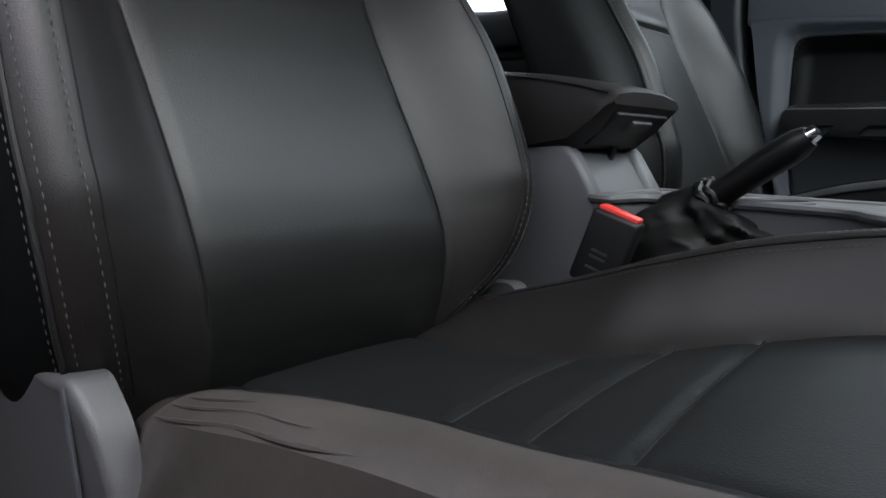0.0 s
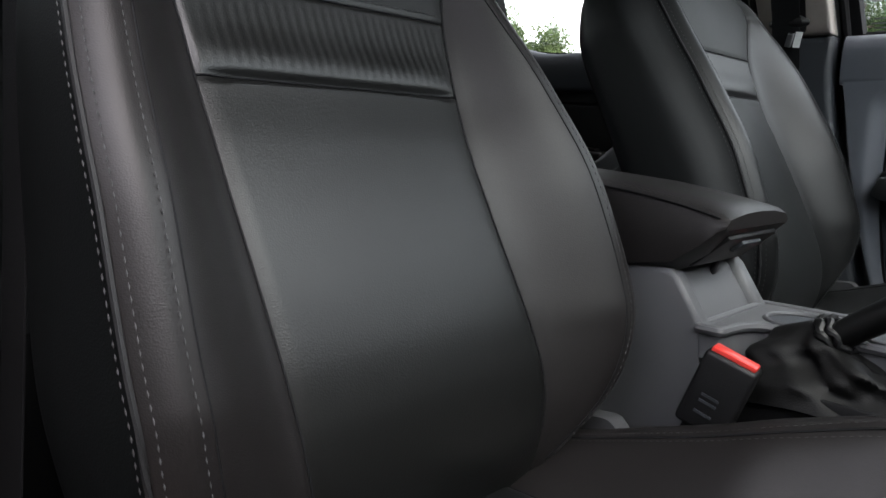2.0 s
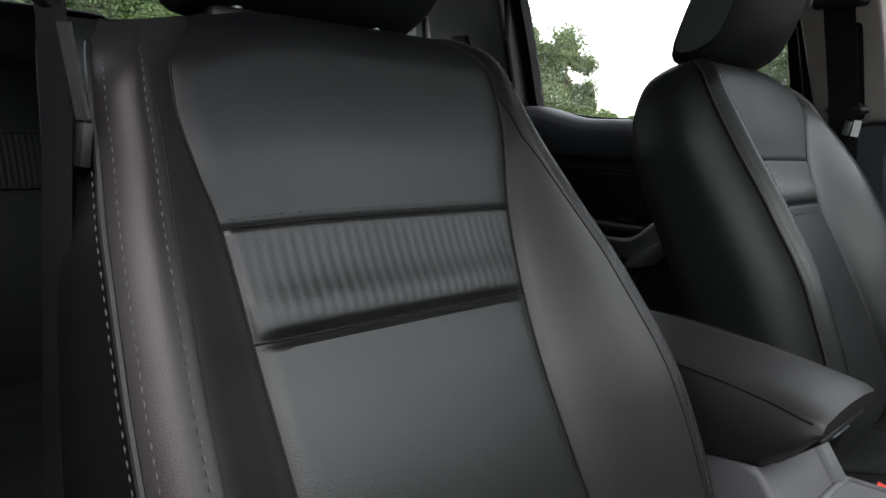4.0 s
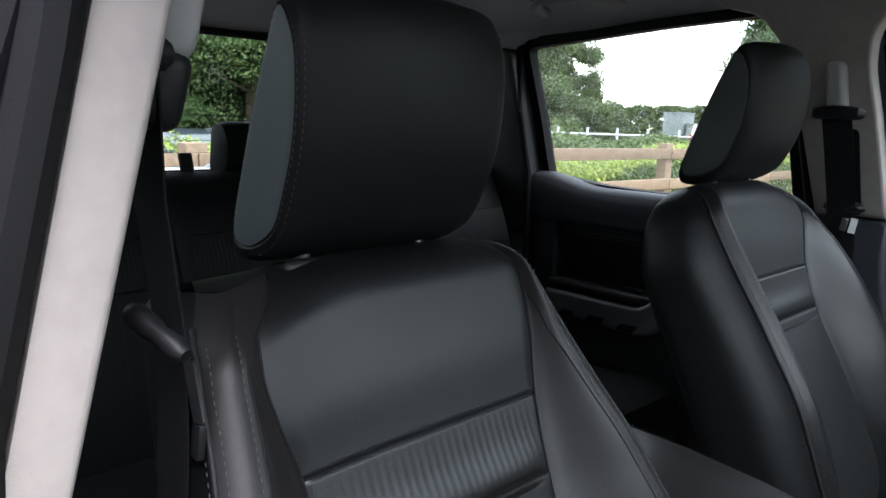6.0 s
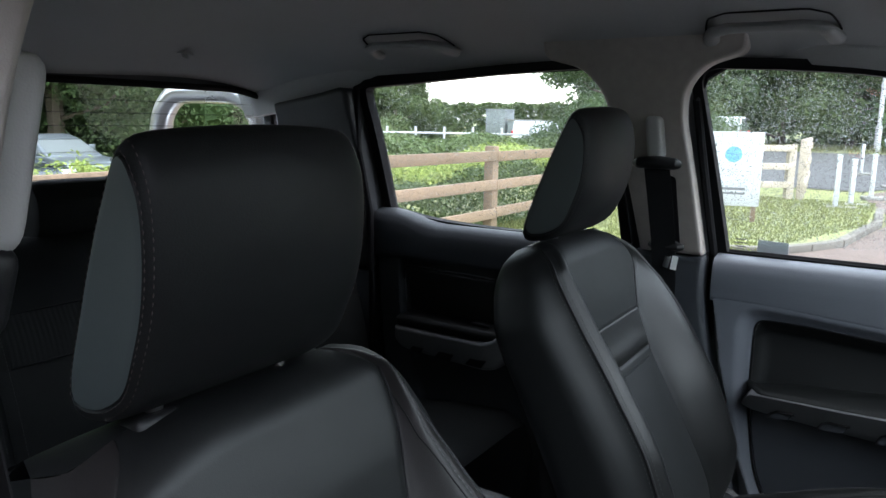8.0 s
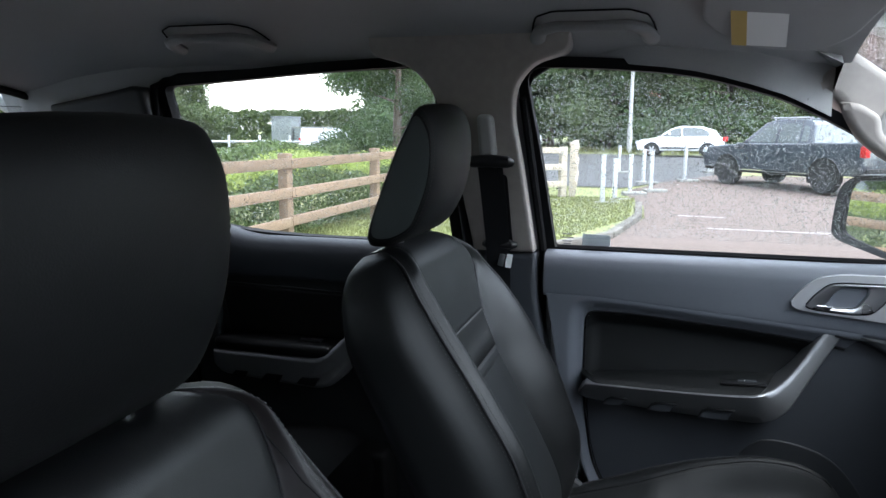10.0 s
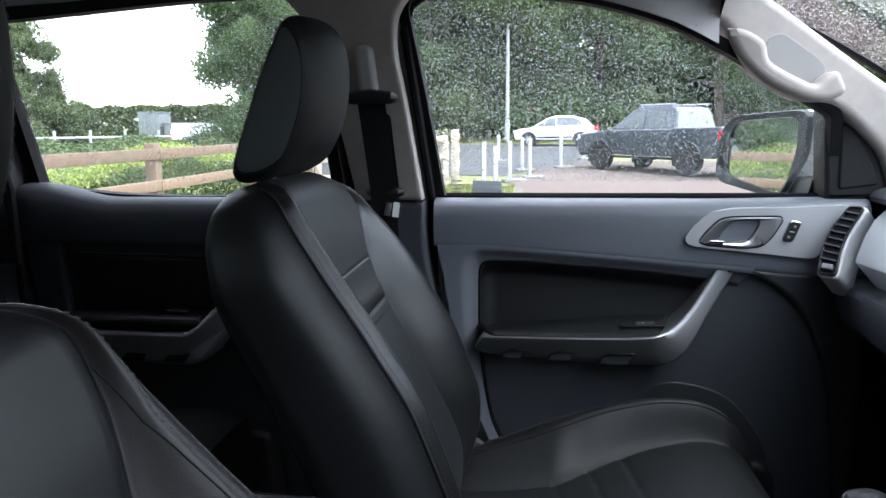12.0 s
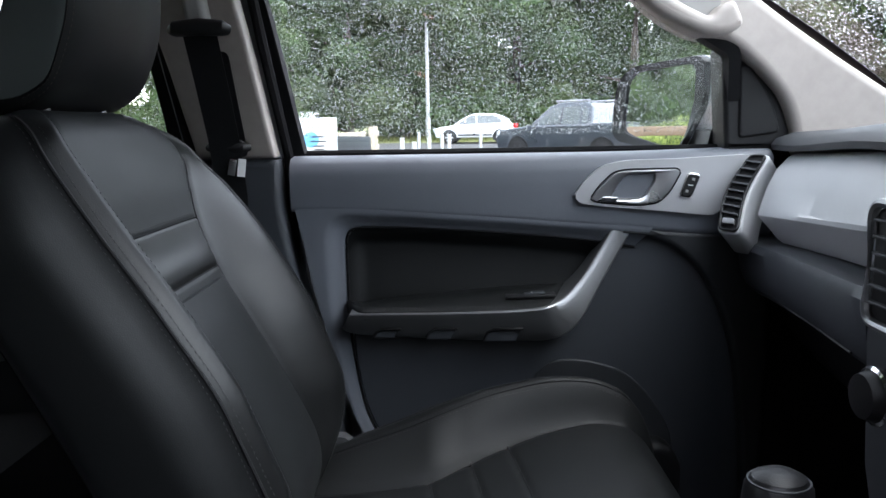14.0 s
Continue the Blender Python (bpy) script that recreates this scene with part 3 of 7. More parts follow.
def build_seat(name, label, at):
    """A front seat round its own middle plane, moved to its place in the cab."""
    seat = thing(name, label, "car seat")
    seam_l = lambda s: -back_seam(s, -1)
    edge1 = lambda s, g: g * fold_at(s, g)
    hide_of = lambda g: LEATHER_MATTE if PASSENGER else LEATHER_WORN_LIT if g < 0 else LEATHER_WARM
    part("centre_panel", back_panel(-.04, BAND_LO, 190, seam_l, back_seam, 37), LEATHER_FLANK if PASSENGER else LEATHER_INSERT, seat, "smooth black leather back insert")
    part("band_panel" if PASSENGER else "pleated_panel", back_panel(BAND_LO, BAND_HI, 60, seam_l, back_seam, 61 if PASSENGER else 221), LEATHER_INSERT, seat, "narrow smooth leather band" if PASSENGER else "narrow band of vertical leather pleats")
    part("yoke_panel", back_panel(BAND_HI, TOP_S, 90, seam_l, back_seam, 37), LEATHER_FLANK if PASSENGER else LEATHER, seat, "smooth black leather shoulder panel")
    for sgn in (-1, 1):
        lo, hi = (lambda s, g=sgn: g * back_seam(s, g)), (lambda s, g=sgn: g * back_half_width(s, g))
        bm = back_panel(-.04, TOP_S, 110, lo, hi, 34)
        part("back_bolster", bm, LEATHER if PASSENGER else LEATHER_WARM, seat, "raised black leather side bolster")

        def side(i, j, g=sgn):
            s = -.04 + (TOP_S + .04) * i / 89
            b = back_half_width(s, g)
            f0, k0 = back_front(s, g * b), back_behind(s)
            t = j / 15
            d = f0 + (k0 - f0) * t
            wb = back_rear_width(s, g)
            bul = (wb - b) * (ease(t / .8) if g * (1 if PASSENGER else -1) > 0 else ease(t / .35)) + 0.008 * math.sin(math.pi * min(1, t * 1.1)) - 0.024 * max(0, (t - 0.78) / 0.22) ** 2
            return on_back(s, g * (b + bul), d)
        # driver's flank takes the darkened leather in place of shade
        part("back_side_panel", seat_patch(90, 16, side), LEATHER_FLANK if PASSENGER else LEATHER_DIM, seat)
        line = [on_back(s, sgn * (back_half_width(s, sgn) + .001), back_front(s, sgn * back_half_width(s, sgn)) + .0005) for s in np.linspace(-.03, TOP_S - .012, 70)]
        part("piping", tube(line, 0.0020, 6), PIPING, seat)

    def rear(i, j):
        s = -.04 + (TOP_S + .04) * i / 39
        bl, br = back_rear_width(s, -1) - .022, back_rear_width(s, 1) - .022
        v = -bl + (bl + br) * j / 19
        return on_back(s, v, back_behind(s) - 0.010 * (1 - (v / (bl if v < 0 else br)) ** 2))
    part("back_shell", seat_patch(40, 20, rear), LEATHER, seat)

    def crown(i, j):
        t = i / 7
        bl, br, rl, rr_ = back_half_width(TOP_S, -1), back_half_width(TOP_S, 1), back_rear_width(TOP_S, -1) - .022, back_rear_width(TOP_S, 1) - .022
        q = j / 19
        v0, v1 = -bl + (bl + br) * q, -rl + (rl + rr_) * q
        v, b = v0 + (v1 - v0) * t, max(rl, rr_)
        f0, k0 = back_front(TOP_S, v0), back_behind(TOP_S) - 0.010 * (1 - (v1 / (rl if v1 < 0 else rr_)) ** 2)
        return on_back(TOP_S + 0.004 * math.sin(math.pi * t) * max(0, 1 - (v / b) ** 2), v, f0 + (k0 - f0) * t)
    part("top_panel", seat_patch(8, 20, crown), LEATHER, seat)
    for sgn in (-1, 1):
        part("seam", tube([on_back(s, sgn * back_seam(s, sgn), back_front(s, sgn * back_seam(s, sgn)) + .0002) for s in np.linspace(.03, .545, 60)], .0012, 5), RUBBER, seat)
        part("fold_line", tube([on_back(s, edge1(s, sgn) - sgn * .007, back_front(s, edge1(s, sgn) - sgn * .007) - .0002) for s in np.linspace(.0, .52, 60)], .0008, 5), RUBBER, seat)
        part("cushion_seam", tube([Vector((x, sgn * cush_seam(x, sgn), cush_top(x, sgn * cush_seam(x, sgn)) + .0002)) for x in np.linspace(.02, .47, 50)], .0012, 5), RUBBER, seat)
    for s in (BAND_LO, BAND_HI):
        part("cross_seam", tube([on_back(s, v, back_front(s, v) + .0003) for v in np.linspace(-back_seam(s, -1), back_seam(s), 40)], .0009, 5), RUBBER, seat)
    # stitching on the backrest
    light, dark = [], []
    for sgn in (-1, 1):
        ss = np.linspace(.0, TOP_S - .02, 80)
        light.append([on_back(s, edge1(s, sgn), back_front(s, edge1(s, sgn)) + .0014) for s in ss])
        for off in (-.0050, ):
            light.append([on_back(s, sgn * (back_half_width(s, sgn) + off), back_front(s, sgn * (back_half_width(s, sgn) + off)) + .0012) for s in ss])
        light.append([on_back(s, sgn * (back_half_width(s, sgn) + .0030), back_front(s, sgn * back_half_width(s, sgn)) - .0050) for s in ss])
    vs = np.linspace(-back_seam(BAND_HI, -1) + .006, back_seam(BAND_HI) - .006, 40)
    dark.append([on_back(BAND_HI + .006, v, back_front(BAND_HI + .006, v) + .0008) for v in vs])
    part("stitching", dashes(light, .0046, .0022, .00062), THREAD, seat, "pale grey twin-needle stitching")
    part("cross_stitching", dashes(dark, .004, .003, .0006), THREAD_DARK, seat)
    # cushion
    xs = np.linspace(-.05, CUSH_F, 140)

    def top(i, j):
        x = xs[i]
        cl, cr = cush_seam(x, -1), cush_seam(x, 1)
        v = -cl + (cl + cr) * j / 47
        return Vector((x, v, cush_top(x, v)))
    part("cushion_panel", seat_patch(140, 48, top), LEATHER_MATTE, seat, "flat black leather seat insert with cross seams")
    light = []
    for sgn in (-1, 1):
        def bol(i, j, g=sgn):
            x = xs[i]
            c, b = cush_seam(x, g), cush_edge(x, g)
            v = c + (b - c) * j / 19
            return Vector((x, g * v, cush_top(x, g * v)))
        if sgn < 0 and not PASSENGER:
            part("cushion_bolster", seat_patch(140, 14, lambda i, j: bol(i, j)), LEATHER, seat, "rounded black leather thigh bolster")
            # ridge is worn and also coloured paler for the door light on it
            part("bolster_ridge", seat_patch(140, 7, lambda i, j: bol(i, 13 + j)), LEATHER_WORN_LIT, seat, "worn brownish leather bolster ridge, paled for door light")
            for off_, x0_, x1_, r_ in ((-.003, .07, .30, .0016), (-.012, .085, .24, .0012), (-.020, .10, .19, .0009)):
                part("leather_crease", tube([Vector((x, -(cush_edge(x, -1) + off_ + .002 * math.sin(x * 60)), cush_top(x, -(cush_edge(x, -1) + off_)) + .0002)) for x in np.linspace(x0_, x1_, 30)], [r_ * math.sin(math.pi * (k + .5) / 30) for k in range(30)], 6), LEATHER_WORN_LIT, seat)
        else:
            part("cushion_bolster", seat_patch(140, 20, bol), hide_of(sgn), seat, "rounded black leather thigh bolster")

        def skirt(i, j, g=sgn):
            x = xs[i]
            b = cush_edge(x, g)
            z0 = cush_top(x, g * b)
            t = j / 23
            crease = 0 if g > 0 or PASSENGER else .0022 * math.sin(x * 90 + t * 16) * math.sin(math.pi * min(1, t * 2.2)) * ease((.26 - x) / .2)
            return Vector((x, g * (b + crease + 0.012 * math.sin(math.pi * t * 0.8)), z0 + (0.80 - z0) * t))
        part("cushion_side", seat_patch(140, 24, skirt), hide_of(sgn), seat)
        if sgn > 0 or PASSENGER:
            part("cushion_piping", tube([Vector((x, sgn * (cush_edge(x, sgn) + .001), cush_top(x, sgn * cush_edge(x, sgn)) + .0002)) for x in xs[4:-6]], .0016, 6), PIPING, seat)
        if sgn > 0:
            light.append([Vector((x, sgn * (cush_edge(x, sgn) - .006), cush_top(x, sgn * (cush_edge(x, sgn) - .006)) + .0009)) for x in xs[4:-8]])
            light.append([Vector((x, sgn * (cush_edge(x, sgn) + .0022), cush_top(x, sgn * cush_edge(x, sgn)) - .007)) for x in xs[4:-8]])
        cover = part("recliner_cover", prism(rounded([(-.115, .80), (.11, .80), (.100, .905), (.074, .952), (.050, .973), (.018, .969), (-.030, .978), (-.085, .985), (-.125, .93)], [.01, .02, .02, .01, .008, .02, .03, .02, .03]),
                                     lambda x, z: (x, sgn * (.222 - .10 * max(0, x - .045)), z), lambda x, z: (x, sgn * .196, z), .006, 3), COVER, seat, "moulded grey plastic hinge cover")
        part("cover_edge", tube([(x, sgn * .2225, z) for x, z in ((.048, .968), (.058, .93), (.072, .88), (.080, .81))], .0018, 6), DOOR_LOW, cover)
        crest = lambda x, off, g=sgn: Vector((x, g * (cush_seam(x, g) + (cush_edge(x, g) - cush_seam(x, g)) * (.60 if g > 0 else .80) + off), cush_top(x, g * (cush_seam(x, g) + (cush_edge(x, g) - cush_seam(x, g)) * (.60 if g > 0 else .80) + off))))
        if sgn > 0 or PASSENGER:
            part("bolster_seam", tube([crest(x, 0) + Vector((0, 0, .0002)) for x in xs[8:-10]], .0013, 5), RUBBER, seat)
        for off in ((-.0055, .0055) if sgn > 0 else ()):
            light.append([crest(x, off) + Vector((0, 0, .0009)) for x in xs[8:-10]])
    part("cushion_stitching", dashes(light, .0036, .0022, .00036), THREAD, seat)
    for q in CROSS_SEAMS:
        part("cross_seam", tube([Vector((q + .001 + seam_skew(v), v, cush_top(q + seam_skew(v), v) + .0006)) for v in np.linspace(-cush_seam(q, -1) + .004, cush_seam(q) - .004, 24)], .0011, 5), PIPING, seat)

    def front(i, j):
        bl, br = cush_edge(CUSH_F, -1), cush_edge(CUSH_F, 1)
        v = -bl + (bl + br) * j / 19
        return Vector((CUSH_F - .03 * (i / 5), v, cush_top(CUSH_F, v) + (.80 - cush_top(CUSH_F, v)) * i / 5))
    part("cushion_front", seat_patch(6, 20, front), LEATHER, seat)
    part("seat_base", rbox((-.04, -.19, .70), (.44, .19, .81), .01), BLACK, seat)
    for sgn in (-1, 1):
        part("floor_rail", rbox((-.10, sgn * .17 - .02, .625), (.46, sgn * .17 + .02, .70), .006), STEEL, seat)
    # head restraint
    prof = headrest_profile()
    cx, cz = sum(p[0] for p in prof) / len(prof), sum(p[1] for p in prof) / len(prof)
    rings = []
    SECTION = [(.1125, .72), (.1124, .80), (.1118, .855), (.1098, .862), (.1108, .885), (.1085, .930), (.1050, .963), (.100, .984), (.090, .997), (.075, 1.0), (.04, 1.0), (0, 1.0)]
    for v, sc in [(-v_, c_) for v_, c_ in SECTION] + [(v_, c_) for v_, c_ in SECTION[-2::-1]]:
        ring = []
        for p in prof:
            x, z = cx + (p[0] - cx) * sc, cz + (p[1] - cz) * sc
            fwd = ease((p[0] - cx) / .06 + .3)
            x -= 0.017 * (v / .11) ** 2 * fwd
            z -= 0.006 * (v / .11) ** 2 * ease((p[1] - 1.63) / .05)
            ring.append((x, v - .012, z))
        rings.append(ring)
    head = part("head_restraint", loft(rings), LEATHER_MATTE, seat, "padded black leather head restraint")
    # side faces take the paler copy, door light put into colour
    head.data.materials.append(HEAD_SIDE_LIT)
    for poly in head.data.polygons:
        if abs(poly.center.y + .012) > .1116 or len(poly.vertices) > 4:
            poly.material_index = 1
    lines = []
    for sgn in (-1, 1):
        for v, sc in ((.1112, .893), (.1072, .956)):
            row = []
            for p in prof[:44]:
                x, z = cx + (p[0] - cx) * sc, cz + (p[1] - cz) * sc
                fwd = ease((p[0] - cx) / .06 + .3)
                row.append((x - 0.017 * (v / .11) ** 2 * fwd, sgn * v - .012, z - 0.006 * (v / .11) ** 2 * ease((p[1] - 1.63) / .05)))
            lines.append(row)
    part("head_restraint_stitching", dashes(lines, .0040, .0022, .00055), THREAD_BROWN, head, "twin rows of brown stitching")
    for sgn in (-1, 1):
        part("post", tube([(-.222, sgn * .065 - .012, 1.44), (-.212, sgn * .065 - .012, 1.50)], .0065, 10), STEEL, head, "chromed steel post")
        part("post_collar", obox((-.214, sgn * .062 - (.012 if sgn > 0 else .020), 1.464), (.030, .042, .018), (0, -14, 0), .006, 3), BLACK, seat, "chunky dark plastic post sleeve")
    seat.location = at
    return seat


driver_seat = build_seat("driver_seat", "black leather driver seat with pleated back band beside the open door", (0, -0.385, 0))
PASSENGER, PLEAT, BAND_LO, BAND_HI = True, 0.10, 0.346, 0.417
passenger_seat = build_seat("passenger_seat", "black leather passenger seat with smooth back band beside closed door", (-0.015, 0.395, 0.033))
for s_ in (driver_seat, passenger_seat):
    s_["group"] = "front seats"

# ---------------------------------------------------------------- cab structure
BELT, LEAN_G = 1.438, 0.40


def offset2d(poly, d):
    """An outline moved outwards by d."""
    out, k = [], len(poly)
    area = sum(poly[i][0] * poly[(i + 1) % k][1] - poly[(i + 1) % k][0] * poly[i][1] for i in range(k))
    sg = 1 if area > 0 else -1
    for i in range(k):
        p0, p1, p2 = (Vector(poly[(i + j) % k]) for j in (-1, 0, 1))
        a, b = (p1 - p0).normalized(), (p2 - p1).normalized()
        n_ = (Vector((a.y, -a.x)) + Vector((b.y, -b.x)))
        n_ = n_.normalized() if n_.length > 1e-6 else Vector((a.y, -a.x))
        out.append(tuple(p1 + n_ * d * sg))
    return out


FRONT_GLASS = rounded([(-.046, BELT), (-.068, 1.62), (-.096, 1.806), (.061, 1.800), (.213, 1.787), (.365, 1.745), (.469, 1.694), (.655, 1.590), (.680, BELT)],
                      [.004, .05, .042, .1, .1, .1, .1, .01, .004], 5)
REAR_GLASS = rounded([(-.905, 1.462), (-.897, 1.62), (-.897, 1.778), (-.700, 1.790), (-.531, 1.802), (-.272, 1.812), (-.271, 1.613), (-.266, 1.437), (-.60, 1.434), (-.767, 1.440)],
                     [.008, .05, .02, .1, .1, .045, .1, .004, .06, .08], 5)


def rain(name, inside, bounds, place, count, parent, seed, rmin=.00040, rmax=.00112):
    """Rain drops on a pane: flattened domes, joined. inside tests an outline, place turns it into a point and a normal."""
    rng = random.Random(seed)
    verts, faces = [], []
    K = 5
    while count > 0:
        a, b = rng.uniform(bounds[0], bounds[2]), rng.uniform(bounds[1], bounds[3])
        if not inside(a, b):
            continue
        count -= 1
        c, n_, t1 = place(a, b)
        t2 = n_.cross(t1)
        r = rmin + (rmax - rmin) * rng.random() ** 2.5
        st = rng.uniform(.9, 1.5)
        k0 = len(verts)
        for i in range(K):
            w = 2 * math.pi * i / K
            verts.append(tuple(c + t1 * (math.cos(w) * r) + t2 * (math.sin(w) * r * st)))
        verts.append(tuple(c + n_ * r * .45))
        for i in range(K):
            faces.append((k0 + i, k0 + (i + 1) % K, k0 + K))
        faces.append(tuple(k0 + i for i in range(K))[::-1])
    me = bpy.data.meshes.new(name)
    me.from_pydata(verts, [], faces)
    me.materials.append(WATER)
    for p in me.polygons:
        p.use_smooth = True
    ob = new(name, me)
    ob.visible_shadow = False
    tagged(ob, "fine rain drops standing on the window glass", "rain drops", kind="stuff")
    return ob


def within(poly):
    def f(x, y):
        ok, k = False, len(poly)
        for i in range(k):
            (x0, y0), (x1, y1) = poly[i], poly[i - 1]
            if (y0 > y) != (y1 > y) and x < (x1 - x0) * (y - y0) / (y1 - y0) + x0:
                ok = not ok
        return ok
    return f


# headliner
def roof_z(x, y):
    z = 1.922 - 0.104 * (abs(y) / 0.64) ** 3.2
    z -= 0.105 * ease((-x - 0.75) / 0.55) ** 1.3 * (1 - .6 * (abs(y) / .64) ** 2)
    z -= 0.040 * ease((-x - 1.10) / .19) * (1 - .65 * (abs(y) / .64) ** 2)
    z -= 0.036 * ease((x - 0.05) / 0.42) * (1 - .5 * (abs(y) / .64) ** 2)
    return z


bm = bmesh.new()
gx, gy = np.linspace(-1.30, 0.46, 46), np.linspace(-.640, .640, 50)
low = [[bm.verts.new((x, y, roof_z(x, y))) for y in gy] for x in gx]
high = [[bm.verts.new((x, y * 1.02, roof_z(x, y) + 0.035)) for y in gy] for x in gx]
for g, flip in ((low, False), (high, True)):
    for i in range(len(gx) - 1):
        for j in range(len(gy) - 1):
            q = (g[i][j], g[i][j + 1], g[i + 1][j + 1], g[i + 1][j])
            bm.faces.new(q if flip else q[::-1])
for i in range(len(gx) - 1):
    bm.faces.new((low[i][0], low[i + 1][0], high[i + 1][0], high[i][0]))
    bm.faces.new((low[i + 1][-1], low[i][-1], high[i][-1], high[i + 1][-1]))
for j in range(len(gy) - 1):
    bm.faces.new((low[0][j + 1], low[0][j], high[0][j], high[0][j + 1]))
    bm.faces.new((low[-1][j], low[-1][j + 1], high[-1][j + 1], high[-1][j]))
tagged(part("ceiling", bm, HEADLINER), "grey woven fabric headliner of the pickup cab", "ceiling", kind="structure")
bm = bmesh.new()
g = [[bm.verts.new((x, y, roof_z(x, y * .9) + 0.060)) for y in np.linspace(-.70, .70, 20)] for x in np.linspace(-1.36, 0.52, 20)]
g2 = [[bm.verts.new((x, y, roof_z(x, y * .9) + 0.066)) for y in np.linspace(-.70, .70, 20)] for x in np.linspace(-1.36, 0.52, 20)]
for gg, fl in ((g, 1), (g2, 0)):
    for i in range(19):
        for j in range(19):
            q = (gg[i][j], gg[i][j + 1], gg[i + 1][j + 1], gg[i + 1][j])
            bm.faces.new(q if not fl else q[::-1])
tagged(part("roof_panel", bm, SILVER_PAINT), "silver painted steel roof of the pickup cab", "roof", kind="structure")

# floor, firewall, sills
tagged(part("floor", rbox((-1.32, -.72, .56), (1.06, .74, .62), .01), CARPET), "black carpet covering the cab floor", "floor", kind="structure")
tagged(part("wall_front", rbox((1.02, -.76, .56), (1.10, .80, 1.42), .01), CARPET), "black carpeted bulkhead below the dashboard", "bulkhead", kind="structure")
for sgn in (-1, 1):
    tagged(part("sill_trim", rbox((-1.25, sgn * .745 - .035, .55), (1.02, sgn * .745 + .035, .66), .015), BLACK), "black plastic door sill trim", "sill", kind="structure")


for sgn in (-1, 1):
    tagged(part("kick_panel", prism([(.70, .58), (1.06, .58), (1.06, 1.44), (.70, 1.44)], lambda x, z: (x, sgn * .752, z), lambda x, z: (x, sgn * .80, z), .004), CARPET), "dark carpeted footwell side panel", "footwell panel", kind="structure")
fb = thing("front_body", "silver bonnet and front wings of the pickup", "bonnet", kind="structure")
for sgn in (-1, 1):
    part("wing", prism([(.86, .48), (1.02, .48), (1.06, .70), (1.20, .88), (1.48, .94), (1.76, .88), (1.90, .70), (1.94, .50), (2.30, .50), (2.32, 1.12), (2.15, 1.24), (1.20, 1.34), (.86, 1.38)], lambda x, z: (x, sgn * .860, z), lambda x, z: (x, sgn * .80, z), .02, 3), SILVER_PAINT, fb)
part("bonnet", loft([[(x, y * w_, z0 + .05 * (1 - (y / .8) ** 2) - d_) for y in np.linspace(-.8, .8, 13)] + [(x, .8 * w_, z0 - .05), (x, -.8 * w_, z0 - .05)] for x, z0, w_, d_ in ((1.12, 1.330, 1.0, 0), (1.5, 1.300, 1.0, 0), (1.9, 1.255, .99, 0), (2.2, 1.19, .97, 0), (2.34, 1.10, .95, .02))]), SILVER_PAINT, fb)
part("grille", rbox((2.26, -.80, .52), (2.36, .80, 1.10), .03), BLACK, fb, "black front grille and bumper")


